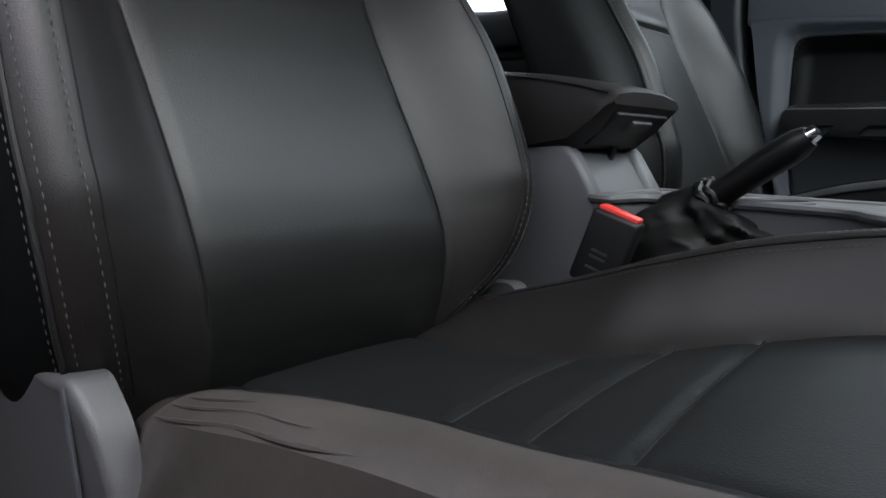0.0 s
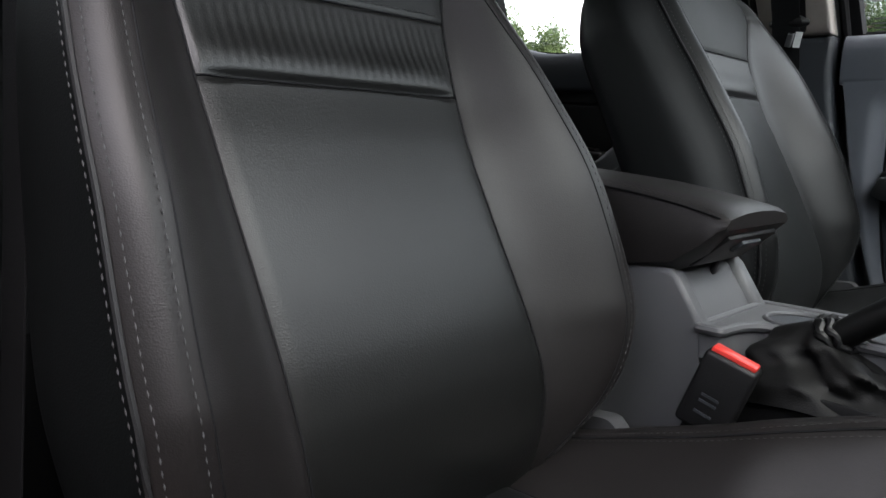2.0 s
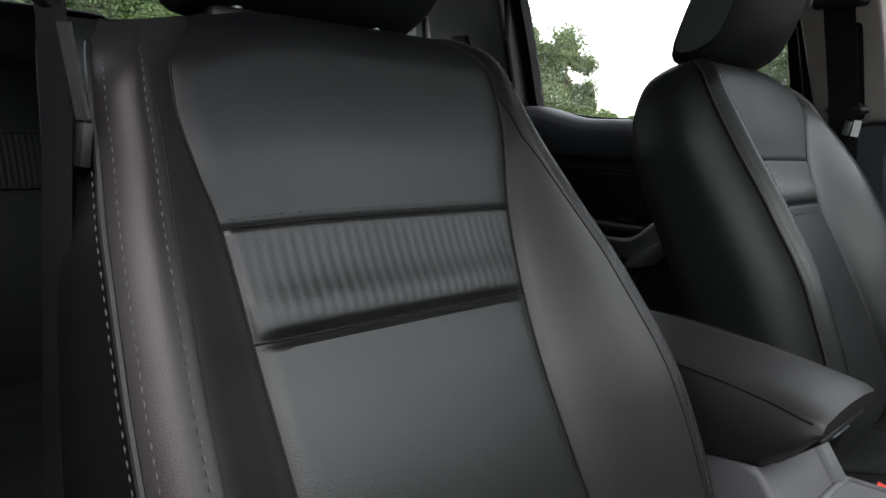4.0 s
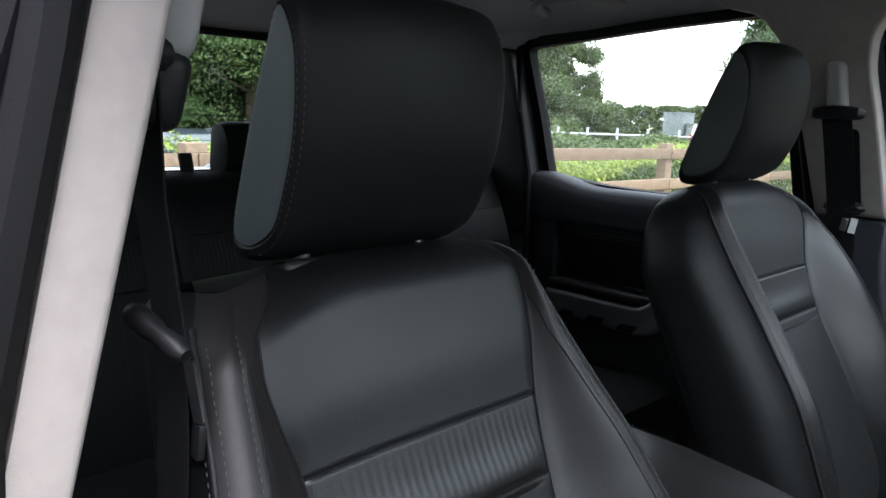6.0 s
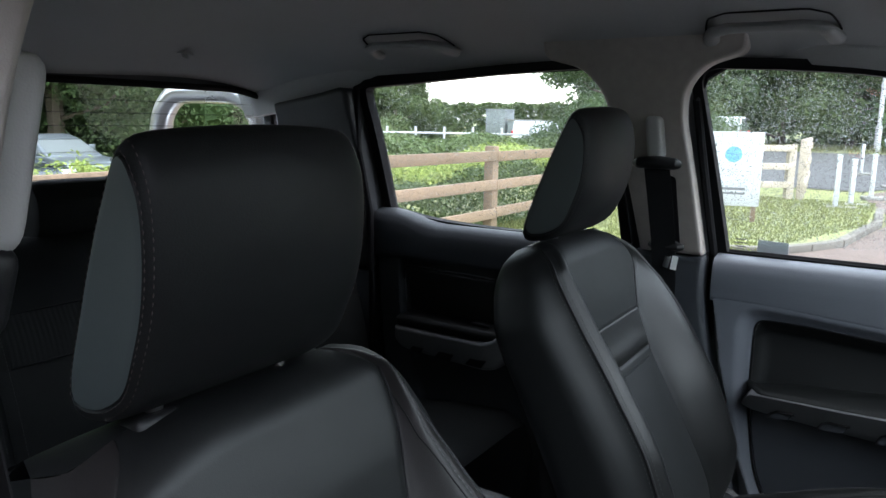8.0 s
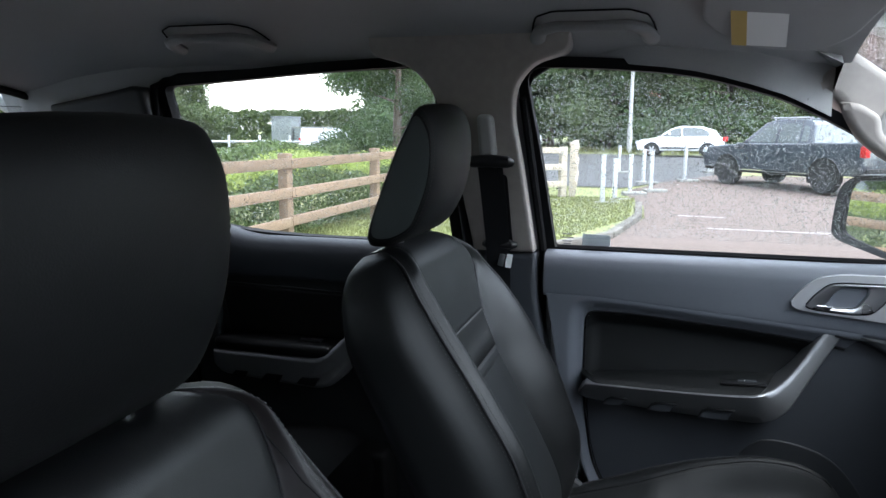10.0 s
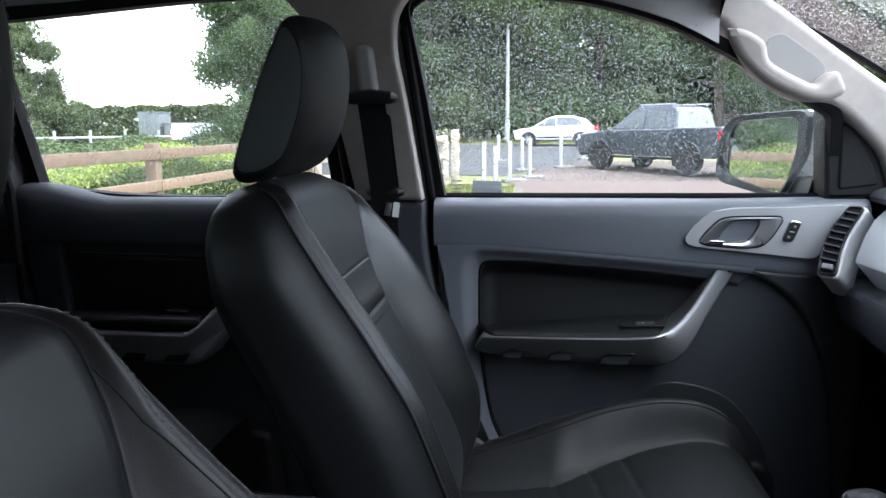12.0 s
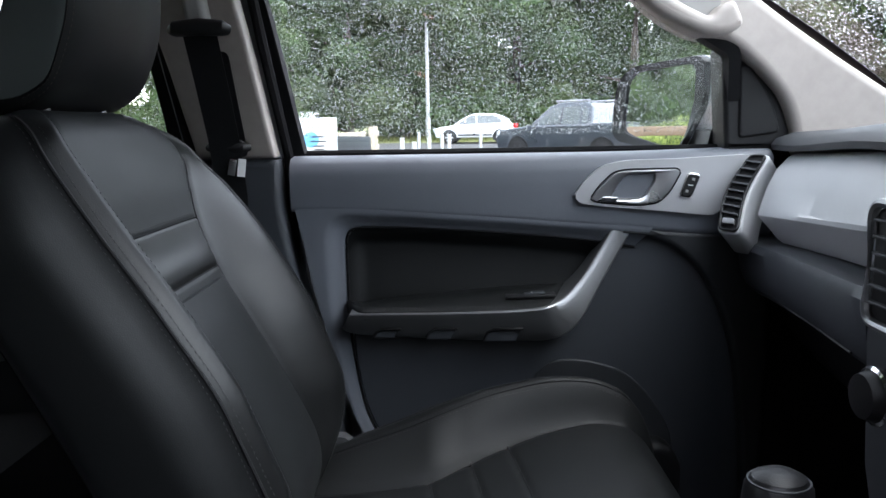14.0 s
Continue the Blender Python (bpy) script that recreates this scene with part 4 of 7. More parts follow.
def pillar_b(sgn):
    up = rounded([(-.205, 1.437), (-.078, 1.437), (-.096, 1.62), (-.109, 1.710), (-.104, 1.765), (-.070, 1.805), (.0, 1.824), (.0, 1.864), (-.380, 1.864), (-.380, 1.824), (-.300, 1.803), (-.262, 1.760), (-.243, 1.70), (-.224, 1.6)],
                 [.003, .003, .04, .03, .03, .03, .02, .002, .002, .02, .03, .03, .03, .05], 5)
    y = lambda z: .707 - .40 * (z - 1.437) if z < 1.70 else .602 - .28 * (z - 1.70)
    p = thing("pillar_trim", "pale grey moulded plastic trim on the door pillar", "pillar trim", kind="structure")
    if sgn < 0:
        up = [(x, z) for x, z in up if z > 1.45]
        k0 = max(range(len(up)), key=lambda i: (up[i][0] - up[i - 1][0]) if abs(up[i][1] - up[i - 1][1]) < .3 and up[i][1] < 1.7 and up[i - 1][1] < 1.7 else -9)
        up = up[:k0] + [(-.205, 1.30), (-.062, 1.30)] + up[k0:]
    yi = y if sgn > 0 else (lambda z: .680 - .29 * (z - 1.437))
    yo = (lambda z: y(z) + .040) if sgn > 0 else (lambda z: .717 - .26 * (z - 1.437))
    part("upper_trim", prism(up, lambda x, z: (x, sgn * yi(z), z), lambda x, z: (x, sgn * yo(z), z), .006 if sgn > 0 else .007, 3), PILLAR, p)
    lo = rounded([(-.275, 1.434), (-.076, 1.434), (-.070, 1.33), (-.030, 1.12), (.020, .94), (.050, .66), (-.30, .66), (-.29, 1.0)], [.003, .003, .05, .05, .05, .003, .003, .05])
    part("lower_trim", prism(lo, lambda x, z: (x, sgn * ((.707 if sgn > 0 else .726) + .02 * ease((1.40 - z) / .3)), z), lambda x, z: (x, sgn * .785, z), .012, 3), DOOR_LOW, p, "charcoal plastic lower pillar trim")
    # steel body pillar and door seal outside the trim
    k_ = 0 if sgn > 0 else -.035
    fo = (lambda z: .792 - .40 * max(0, z - 1.438)) if sgn > 0 else (lambda z: yo(z) + .010)
    fw = .023 if sgn > 0 else .075
    body = [(-.27, .62), (-.04 + k_, .62), (-.052 + k_, 1.438), (-.075 + k_, 1.62), (-.095 + k_, 1.77), (-.06 + k_, 1.86), (-.30, 1.86), (-.268, 1.74), (-.262, 1.438)]
    part("steel_pillar", prism(body, lambda x, z: (x, sgn * fo(z), z), lambda x, z: (x, sgn * (fo(z) + fw), z), .004), SILVER_PAINT if sgn > 0 else RUBBER, p, "silver painted steel pillar")
    seal = [(-.060, .70), (-.060, 1.0), (-.064, 1.30), (-.066, 1.437), (-.083, 1.62), (-.098, 1.744), (-.086, 1.788), (-.04, 1.814), (.03, 1.811), (.11, 1.805), (.21, 1.797), (.31, 1.773), (.40, 1.740)]
    sy, sx = (.756, 0.0) if sgn > 0 else (.736, -.010)
    part("door_seal", tube([(x + sx, sgn * (sy if z < 1.437 else sy - (.40 if sgn > 0 else .26) * (z - 1.437) + (.042 * ease((z - 1.70) / .09) if sgn > 0 and x < .1 else .042 - .4 * (1.79 - z) if sgn > 0 and z > 1.6 else 0)), z) for x, z in seal], .0085 if sgn > 0 else .0150, 8), RUBBER, p, "black rubber door seal")
    # belt slot, height adjuster, guide
    f = lambda z: y(z) if sgn > 0 else .690 - .20 * (z - 1.437)
    part("height_adjuster", prism(rounded([(-.172, 1.634), (-.140, 1.634), (-.143, 1.714), (-.172, 1.714)] if sgn > 0 else [(-.180, 1.622), (-.132, 1.622), (-.128, 1.730), (-.176, 1.730)], .012 if sgn > 0 else .018), lambda x, z: (x, sgn * (f(z) - (.026 if sgn > 0 else .062)), z), lambda x, z: (x, sgn * (f(z) + .03), z), .008, 3), LINER_TRIM, p, "grey plastic belt height slider")
    part("belt_slot", prism(rounded([(-.172, 1.44), (-.120, 1.44), (-.124, 1.60), (-.170, 1.60)], .01), lambda x, z: (x, sgn * (yi(z) - .003), z), lambda x, z: (x, sgn * (yi(z) + .01), z)), BLACK, p)
    b = thing("seat_belt", "black webbing seat belt hanging from its pillar anchor", "seat belt", group="front belts")
    q_, o_ = (1.0, 0.0) if sgn > 0 else (.45, .014)
    part("anchor_loop", tube([(-.146 + q_ * dx, sgn * (f(1.63) + o_ - dy), z_) for dx, dy, z_ in ((-.041, .040, 1.624), (-.034, .046, 1.626), (0, .049, 1.628), (.034, .046, 1.626), (.041, .040, 1.624))], [.008, .0125, .0135, .0125, .008], 12, flat=.9), BLACK, b, "black plastic belt loop")
    if sgn > 0:
        part("webbing", strap([(-.147, f(1.625) - .050, 1.632), (-.146, f(1.56) - .040, 1.56), (-.145, f(1.47) - .034, 1.47), (-.146, .690, 1.38), (-.150, .692, 1.0), (-.16, .70, .72)], .047, .0016, (1, .2, 0)), WEBBING, b)
        part("belt_guide", tube([(-.176, f(1.456) - .020, 1.456), (-.168, f(1.456) - .026, 1.456), (-.118, f(1.456) - .026, 1.456), (-.110, f(1.456) - .020, 1.456)], [.006, .009, .009, .006], 10), BLACK, b)
        tongue = part("tongue", obox((-.138, .672, 1.425), (.012, .003, .026), (0, 12, 0), .002), STEEL, b, "stamped steel belt tongue")
        part("tongue_grip", obox((-.140, .673, 1.462), (.046, .016, .018), (0, 12, 0), .006), BLACK, tongue)
    else:
        part("webbing", strap([(-.152, -.618, 1.628), (-.155, -.615, 1.54), (-.158, -.604, 1.45), (-.158, -.604, 1.38), (-.158, -.612, 1.20), (-.158, -.640, .75)], .045, .0014, (1, .03, 0)), WEBBING, b)
        part("loop_cover", obox((-.148, -.609, 1.606), (.030, .030, .052), (-12, 6, 0), .012, 4), BLACK, b)
        gl0, gl1 = Vector((-.146, -.634, 1.470)), Vector((-.100, -.619, 1.449))
        tg0, tg1 = Vector((-.114, -.611, 1.440)), Vector((-.128, -.599, 1.392))
        tongue = part("tongue", strap([tg0, tg0.lerp(tg1, .5), tg1], .0065, .003, (.6, .5, 0)), STEEL, b, "stamped steel belt tongue")
        part("tongue_grip", tube([gl0.lerp(gl1, t) for t in (0, .12, .4, .52, .88, 1)], [.005, .0085, .0080, .0062, .0078, .0045], 12), BLACK, tongue, "black plastic tongue grip")
        part("tongue_plate", obox(tg1 + Vector((-.002, 0, -.014)), (.012, .006, .024), (-6, 0, 0), .0015), BLACK, tongue)
    if sgn > 0:
        part("paper_tag", obox((-.122, .668, 1.424), (.012, .0015, .028), (0, 8, 6), .0), PAPER, b, "small white paper tag")
    return p


pillar_b(1)
pillar_b(-1)
for sgn in (-1, 1):
    tagged(part("door_jamb", rbox((-.975, sgn * .786 - .012, .60), (-.875, sgn * .786 + .012, 1.42), .004), RUBBER), "black rubber edged rear door jamb", "door jamb", kind="structure")
# weathered patches on the open side's steel edge and body aperture seal
tagged(part("door_aperture_trim", tube([(-.070, -.792, .66), (-.075, -.792, 1.0), (-.080, -.786, 1.438), (-.104, -.712, 1.62), (-.118, -.662, 1.745), (-.100, -.650, 1.80), (-.02, -.640, 1.838), (.2, -.645, 1.835), (.42, -.668, 1.77), (.66, -.73, 1.62)], .018, 8), RUBBER),
       "black rubber weather strip round the open door aperture", "door seal", kind="structure")

# roof side rails between headliner and windows
for sgn in (-1, 1):
    rail = [(-1.33, 1.695), (-1.15, 1.722), (-1.0, 1.746), (-.93, 1.764), (-.895, 1.792), (-.87, 1.800), (-.55, 1.810), (-.30, 1.818), (-.05, 1.818), (.03, 1.812), (.11, 1.802), (.16, 1.797), (.21, 1.790), (.26, 1.779), (.31, 1.765), (.36, 1.749), (.40, 1.731), (.44, 1.711)]
    rings = []
    for x, z in rail:
        top = roof_z(x, .60) + .012
        k_ = .040 * ease((x - .32) / .10)
        low = .650 + (.7735 - LEAN_G * (z - BELT) - .008 - .650) * ease(x / .14)
        rings.append([(x, sgn * (.612 + k_ * .8), top + .004), (x, sgn * (low - .018 + .6 * k_), (top + z) / 2 + .006), (x, sgn * low, z), (x, sgn * .71, z + .004), (x, sgn * .71, z + .08), (x, sgn * .60, z + .085)])
    tagged(part("roof_rail_trim", loft(rings), HEADLINER), "grey fabric roof edge above the side windows", "roof trim", kind="structure")

# A pillar trim with grab handle, both sides
RECESS = surface("grey_recess_plastic", (0.25, 0.245, 0.238), 0.6, vary=0.05, grain=0.14)
for sgn in (-1, 1):
    a = thing("windscreen_pillar_trim", "pale grey windscreen pillar trim with a moulded grab handle", "pillar trim", kind="structure")
    up = rounded([(.400, 1.756), (.440, 1.836), (.462, 1.828), (.677, 1.688), (.906, 1.542), (1.06, 1.446), (.985, 1.42), (.775, 1.425), (.768, 1.47), (.748, 1.520), (.700, 1.570), (.645, 1.610), (.590, 1.616), (.530, 1.648), (.495, 1.676), (.470, 1.712), (.440, 1.748)], [.004, .01, .02, .1, .1, .01, .01, .01, .05, .06, .05, .03, .03, .03, .02, .02, .02], 4)
    yy = lambda x: .655 + .075 * ease((x - .40) / .45)
    part("trim", prism(up, lambda x, z: (x, sgn * yy(x), z), lambda x, z: (x, sgn * (yy(x) + .07), z), .016, 4), PILLAR, a)
    bar = rounded([(.450, 1.738), (.459, 1.712), (.484, 1.672), (.528, 1.637), (.586, 1.614), (.623, 1.611), (.656, 1.628), (.636, 1.666), (.614, 1.655), (.600, 1.639), (.560, 1.657), (.521, 1.681), (.516, 1.713), (.482, 1.735)],
                  [.008, .02, .03, .03, .03, .02, .014, .012, .012, .010, .05, .012, .012, .014], 5)
    part("grab_handle", prism(bar, lambda x, z: (x, sgn * (.643 + .012 * abs((x - .553) / .1) ** 2), z), lambda x, z: (x, sgn * (yy(x) + .004), z), .013, 5), PILLAR, a)
    # proud plate, its darker grey standing in for a shaded recess
    part("recess_shade_plate", prism(rounded([(.517, 1.700), (.524, 1.722), (.548, 1.729), (.615, 1.686), (.632, 1.666), (.601, 1.634), (.522, 1.676)], .012), lambda x, z: (x, sgn * (yy(x) - .0012), z), lambda x, z: (x, sgn * (yy(x) + .01), z), .001), RECESS, a)
    part("steel_pillar", prism([(.40, 1.79), (.42, 1.84), (.68, 1.69), (1.10, 1.44), (1.10, 1.38), (.80, 1.42), (.765, 1.50), (.67, 1.63), (.55, 1.705)], lambda x, z: (x, sgn * (yy(x) + .072), z), lambda x, z: (x, sgn * (yy(x) + .10), z)), BLACK, a)
    # rear corner pillar
    cp = rounded([(-1.18, 1.30), (-.93, 1.30), (-.930, 1.46), (-.920, 1.62), (-.918, 1.768), (-.94, 1.776), (-1.01, 1.762), (-1.12, 1.745), (-1.18, 1.736)], .01)
    c = thing("rear_pillar_trim", "dark grey plastic trim on the rear cab pillar", "pillar trim", kind="structure")
    part("trim", prism(cp, lambda x, z: (x, sgn * (.712 - .36 * max(0, z - 1.437)), z), lambda x, z: (x, sgn * (.775 - .40 * max(0, z - 1.437)), z), .012, 3), DARK_AND_SHADE, c)
    part("door_seal", tube([(-.928, sgn * .712, .8), (-.928, sgn * .712, 1.3), (-.930, sgn * .708, 1.46), (-.926, sgn * .655, 1.62), (-.912, sgn * .630, 1.775), (-.86, sgn * .648, 1.796), (-.53, sgn * .650, 1.808), (-.31, sgn * .650, 1.814), (-.275, sgn * .640, 1.79), (-.254, sgn * .640, 1.74), (-.236, sgn * .668, 1.62), (-.216, sgn * .716, 1.44)], .0085, 8), RUBBER, c, "black rubber door seal")
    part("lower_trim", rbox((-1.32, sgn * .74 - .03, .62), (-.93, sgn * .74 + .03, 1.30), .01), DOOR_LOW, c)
    part("belt_loop", tube([(-1.05, sgn * .615, 1.60), (-1.05, sgn * .60, 1.625), (-1.01, sgn * .60, 1.625), (-1.01, sgn * .615, 1.60)], .009, 8, closed=True), BLACK, c)
    part("belt", strap([(-1.03, sgn * .60, 1.615), (-1.04, sgn * .62, 1.45), (-1.05, sgn * .66, 1.2)], .046, .0016), WEBBING, c)

# cab rear wall with the rear window
outer = [(-.78, 1.30), (.78, 1.30), (.78, 1.70), (.68, 1.86), (-.68, 1.86), (-.78, 1.70)]
inner = rounded([(-.695, 1.455), (.695, 1.455), (.715, 1.62), (.690, 1.745), (.56, 1.771), (-.56, 1.771), (-.690, 1.745), (-.715, 1.62)], [.03, .03, .05, .03, .05, .05, .03, .05], 5)
K = 72
ro, ri = resample([(y, z, 0) for y, z in outer], K, True), resample([(y, z, 0) for y, z in inner], K, True)
bm = bmesh.new()
rows = []
for x, src in ((-1.30, ro), (-1.30, ri), (-1.335, ri), (-1.335, ro)):
    rows.append([bm.verts.new((x - .10 * (q.y - 1.45) * -1.0, q.x, q.y)) for q in src])
for a_, b_ in ((0, 1), (1, 2), (2, 3), (3, 0)):
    for i in range(K):
        j = (i + 1) % K
        bm.faces.new((rows[a_][i], rows[a_][j], rows[b_][j], rows[b_][i]))
bmesh.ops.recalc_face_normals(bm, faces=bm.faces[:])
tagged(part("wall_rear", bm, DOOR_LOW), "dark trimmed rear cab wall round the back window", "rear wall", kind="structure")
tagged(part("wall_rear_lower", rbox((-1.335, -.74, .58), (-1.28, .74, 1.32), .01), CARPET), "black carpeted lower rear cab wall", "rear wall", kind="structure")
w = thing("window_rear", "clear rear window glass with a black rubber surround", "rear window", kind="structure")
part("pane", prism(inner, lambda y, z: (-1.316 + .10 * (z - 1.45), y, z), lambda y, z: (-1.320 + .10 * (z - 1.45), y, z)), GLASS, w, "", False).visible_shadow = False
for i_ in range(9):
    z_ = 1.50 + .029 * i_
    part("heater_line", tube([(-1.3145 + .10 * (z_ - 1.45), y, z_) for y in (-.64, -.2, .2, .64)], .0006, 4), RUBBER, w)
part("surround", tube([(-1.297 + .10 * (z - 1.45), y, z) for y, z in inner], .009, 6, closed=True), RUBBER, w)

# windscreen
def screen(u, v):
    """Point on the windscreen: u from -1 to 1 across, v from 0 (top) to 1 (base)."""
    x, z = .440 + (1.12 - .440) * v, 1.856 + (1.440 - 1.856) * v + .03 * math.sin(math.pi * v)
    return Vector((x + .05 * (1 - u * u) * (.3 + v), u * (.850 + .03 * v), z + .012 * (1 - u * u)))


w = thing("windscreen", "laminated windscreen covered in rain drops", "windscreen", kind="structure")
bm = join(seat_patch(14, 24, lambda i, j: screen(-1 + 2 * j / 23, i / 13)), seat_patch(14, 24, lambda i, j: screen(-1 + 2 * j / 23, i / 13) + Vector((.003, 0, .004))))
part("pane", bm, SCREEN_GLASS, w)
part("black_border", join(*[tube([screen(u, i / 20) for i in range(21)], .016, 6, flat=.3) for u in (-.985, .985)]), RUBBER, w)


def screen_spot(u, v):
    c = screen(u, v)
    n_ = (screen(u + .01, v) - c).cross(screen(u, v + .01) - c).normalized()
    if n_.x < 0:
        n_ = -n_
    return c + Vector((.0035, 0, .0045)), n_, (screen(u + .01, v) - c).normalized()


rain("rain_drops", lambda u, v: True, (.35, 0.0, 1.0, .75), screen_spot, 13000, None, 5, .0008, .0024)


# ---------------------------------------------------------------- doors
def glass_y(z, y=.793):
    return y - LEAN_G * (z - BELT)


def pane_slab(outline, sgn):
    """A flat pane, 4 mm thick, leaning with the door's side."""
    bm = bmesh.new()
    near = [bm.verts.new((x, sgn * glass_y(z), z)) for x, z in outline]
    far = [bm.verts.new((x, sgn * (glass_y(z) + .004), z)) for x, z in outline]
    bm.faces.new(near)
    bm.faces.new(far[::-1])
    for i in range(len(near)):
        j = (i + 1) % len(near)
        bm.faces.new((near[j], near[i], far[i], far[j]))
    bmesh.ops.recalc_face_normals(bm, faces=bm.faces[:])
    return bm


def door_glass(door, outline, sgn, seed, drops):
    w = part("window_pane", pane_slab(outline, sgn), GLASS, door, "clear side glass with rain outside", smooth=False)
    w.visible_shadow = False
    o = offset2d(outline, .016)
    seal = ring_y(o, offset2d(outline, -.003), sgn * .7735, sgn * .806, 0, 0)
    for v in seal.verts:
        v.co.y -= sgn * LEAN_G * (v.co.z - BELT)
    part("window_seal", seal, RUBBER, door, "black rubber window channel")
    if drops:
        xs_, zs_ = [p[0] for p in outline], [p[1] for p in outline]
        n_ = Vector((0, sgn * 1, LEAN_G)).normalized()
        rain("rain_drops", within(outline), (min(xs_), min(zs_) + .03, max(xs_), max(zs_)),
             lambda x, z: (Vector((x, sgn * (glass_y(z) + .0042), z)), n_, Vector((1, 0, 0))), drops, door, seed)


def panel(pts, radii, y0, y1, sgn, bevel=.008, seg=3, fn=None):
    g = fn or (lambda x, z: 0.0)
    return prism(rounded(pts, radii, 4), lambda x, z: (x, sgn * (y0 + g(x, z)), z), lambda x, z: (x, sgn * y1, z), bevel, seg)


def belt_roll(x0, x1, zf, y_in, sgn, k=24, zlow=1.345, y_low=.728, y_glass=.778):
    """The rounded top of a door panel under the glass."""
    rings = []
    for i in range(k):
        x = x0 + (x1 - x0) * i / (k - 1)
        zb = zf(x)
        zl_ = zlow(x) if callable(zlow) else zlow
        rings.append([(x, sgn * y_glass, zb), (x, sgn * (y_glass - .018), zb + .001), (x, sgn * (y_in + .014), zb - .003), (x, sgn * (y_in + .004), zb - .013), (x, sgn * y_in, zb - .030),
                      (x, sgn * (y_in - .001), zb - .055), (x, sgn * (y_in + .0005), zl_ + .022), (x, sgn * (y_in + .001), zl_ + .008), (x, sgn * (y_in + .002), zl_ + .002), (x, sgn * (y_in + .006), zl_ - .003), (x, sgn * y_glass, zl_ - .006)])
    return loft(rings)


def front_door(sgn):
    d = thing("front_door", "closed front passenger door with grey trim, leather insert and rain on its window", "car door")
    part("outer_skin", slab_y([(-.05, .60), (.78, .60), (.80, 1.405), (-.055, 1.405)], .800, .850, .004), SILVER_PAINT, d, "silver painted door skin")
    groove = [(.100, .926), (.084, .936), (.070, .954), (.053, .995), (.040, 1.063), (.032, 1.124), (.029, 1.20), (.029, 1.290), (.032, 1.307), (.042, 1.3155), (.062, 1.3175), (.114, 1.317), (.209, 1.311), (.304, 1.304), (.399, 1.295), (.47, 1.286), (.515, 1.278)]
    brow = [(.082, .900), (.060, .930), (.044, .970), (.026, 1.03), (.012, 1.09), (.002, 1.14), (-.006, 1.21), (-.009, 1.29), (-.004, 1.322), (.010, 1.339), (.036, 1.3455), (.115, 1.342), (.209, 1.335), (.303, 1.328), (.397, 1.320), (.491, 1.313), (.540, 1.309)]
    rim = [(.080, .86), (.058, .93), (.038, .98), (.018, 1.04), (.002, 1.10), (-.010, 1.15), (-.026, 1.21), (-.040, 1.29), (-.048, 1.33), (-.052, 1.350), (.030, 1.352), (.115, 1.346), (.209, 1.339), (.303, 1.332), (.397, 1.324), (.491, 1.317), (.542, 1.313)]
    G = [[Vector((a, b)) for a, b in path] for path in (rim, brow, groove)]
    fine = [[Vector(tuple(table(q, list(range(17)), [v[k] for v in path]) for k in range(2))) for q in np.linspace(0, 16, 97)] for path in G]

    def surround(i, j):
        r_, b_, g_ = fine[0][i], fine[1][i], fine[2][i]
        if j == 0:
            return Vector((r_.x, sgn * .752, r_.y))
        if j <= 3:
            q = r_.lerp(b_, (j - 1) / 2)
            return Vector((q.x, sgn * .7175, q.y))
        t = (j - 3) / 9
        q = b_.lerp(g_, t)
        return Vector((q.x, sgn * (.7175 + .0145 * ease(min(1, t * 1.05)) + .004 * max(0, (t - .93) / .07)), q.y))
    part("insert_surround", seat_patch(97, 13, surround), DOOR_SOFT, d, "grey plastic chamfer round the insert")
    # lower panel in DOOR_LOW: shade low on the door put into colour
    part("inner_panel", panel([(.034, 1.165), (.385, 1.165), (.424, 1.200), (.478, 1.276), (.506, 1.309), (.745, 1.309), (.745, .70), (.10, .70), (.098, .93), (.072, .955), (.055, .998), (.041, 1.065)], [.003, .02, .03, .03, .003, .003, .003, .02, .01, .02, .03, .03], .735, .762, sgn, .003), DOOR_LOW, d, "lower door panel darkened for the shade there")
    part("groove_line", tube([(q.x + .001, sgn * .7335, q.y) for q in fine[2]], .0024, 6), RUBBER, d)
    part("upper_trim", belt_roll(-.058, .735, lambda x: 1.4365 + .004 * ease((x - .45) / .25), .716, sgn, 40, lambda x: table(x, [-.06, .03, .115, .209, .303, .397, .491, .60, .74], [1.350, 1.347, 1.343, 1.336, 1.329, 1.321, 1.314, 1.304, 1.296])), DOOR_SOFT, d, "grey blue soft door top")
    # footwell shade put into the border's dark colour
    part("front_border", panel([(.490, 1.316), (.60, 1.306), (.745, 1.300), (.745, .72), (.722, .72), (.706, .95), (.686, 1.10), (.655, 1.19), (.613, 1.252), (.572, 1.283), (.534, 1.297)], [.004, .003, .003, .003, .003, .05, .05, .04, .04, .03, .01], .7185, .760, sgn, .010, 4), DARK_AND_SHADE, d)
    top_of = lambda x: table(x, [.029, .034, .046, .062, .114, .209, .304, .399, .47, .53], [1.295, 1.307, 1.3145, 1.3165, 1.316, 1.310, 1.303, 1.294, 1.285, 1.272])

    def hide(i, j):
        x = .030 + .50 * i / 59
        zt_ = top_of(x)
        z = zt_ - (zt_ - 1.165) * (j / 39) ** 1.3
        dz, dx = zt_ - z, x - .030
        y = .7355 + .020 * ease(dz / .030) - .012 * ease((dz - .03) / .11)
        y -= .010 * (1 - ease(dx / .03)) * ease(dz / .03)
        return Vector((x, sgn * y, z))
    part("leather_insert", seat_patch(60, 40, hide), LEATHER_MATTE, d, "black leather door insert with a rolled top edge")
    pad_x = np.linspace(.028, .402, 44)
    rings = []
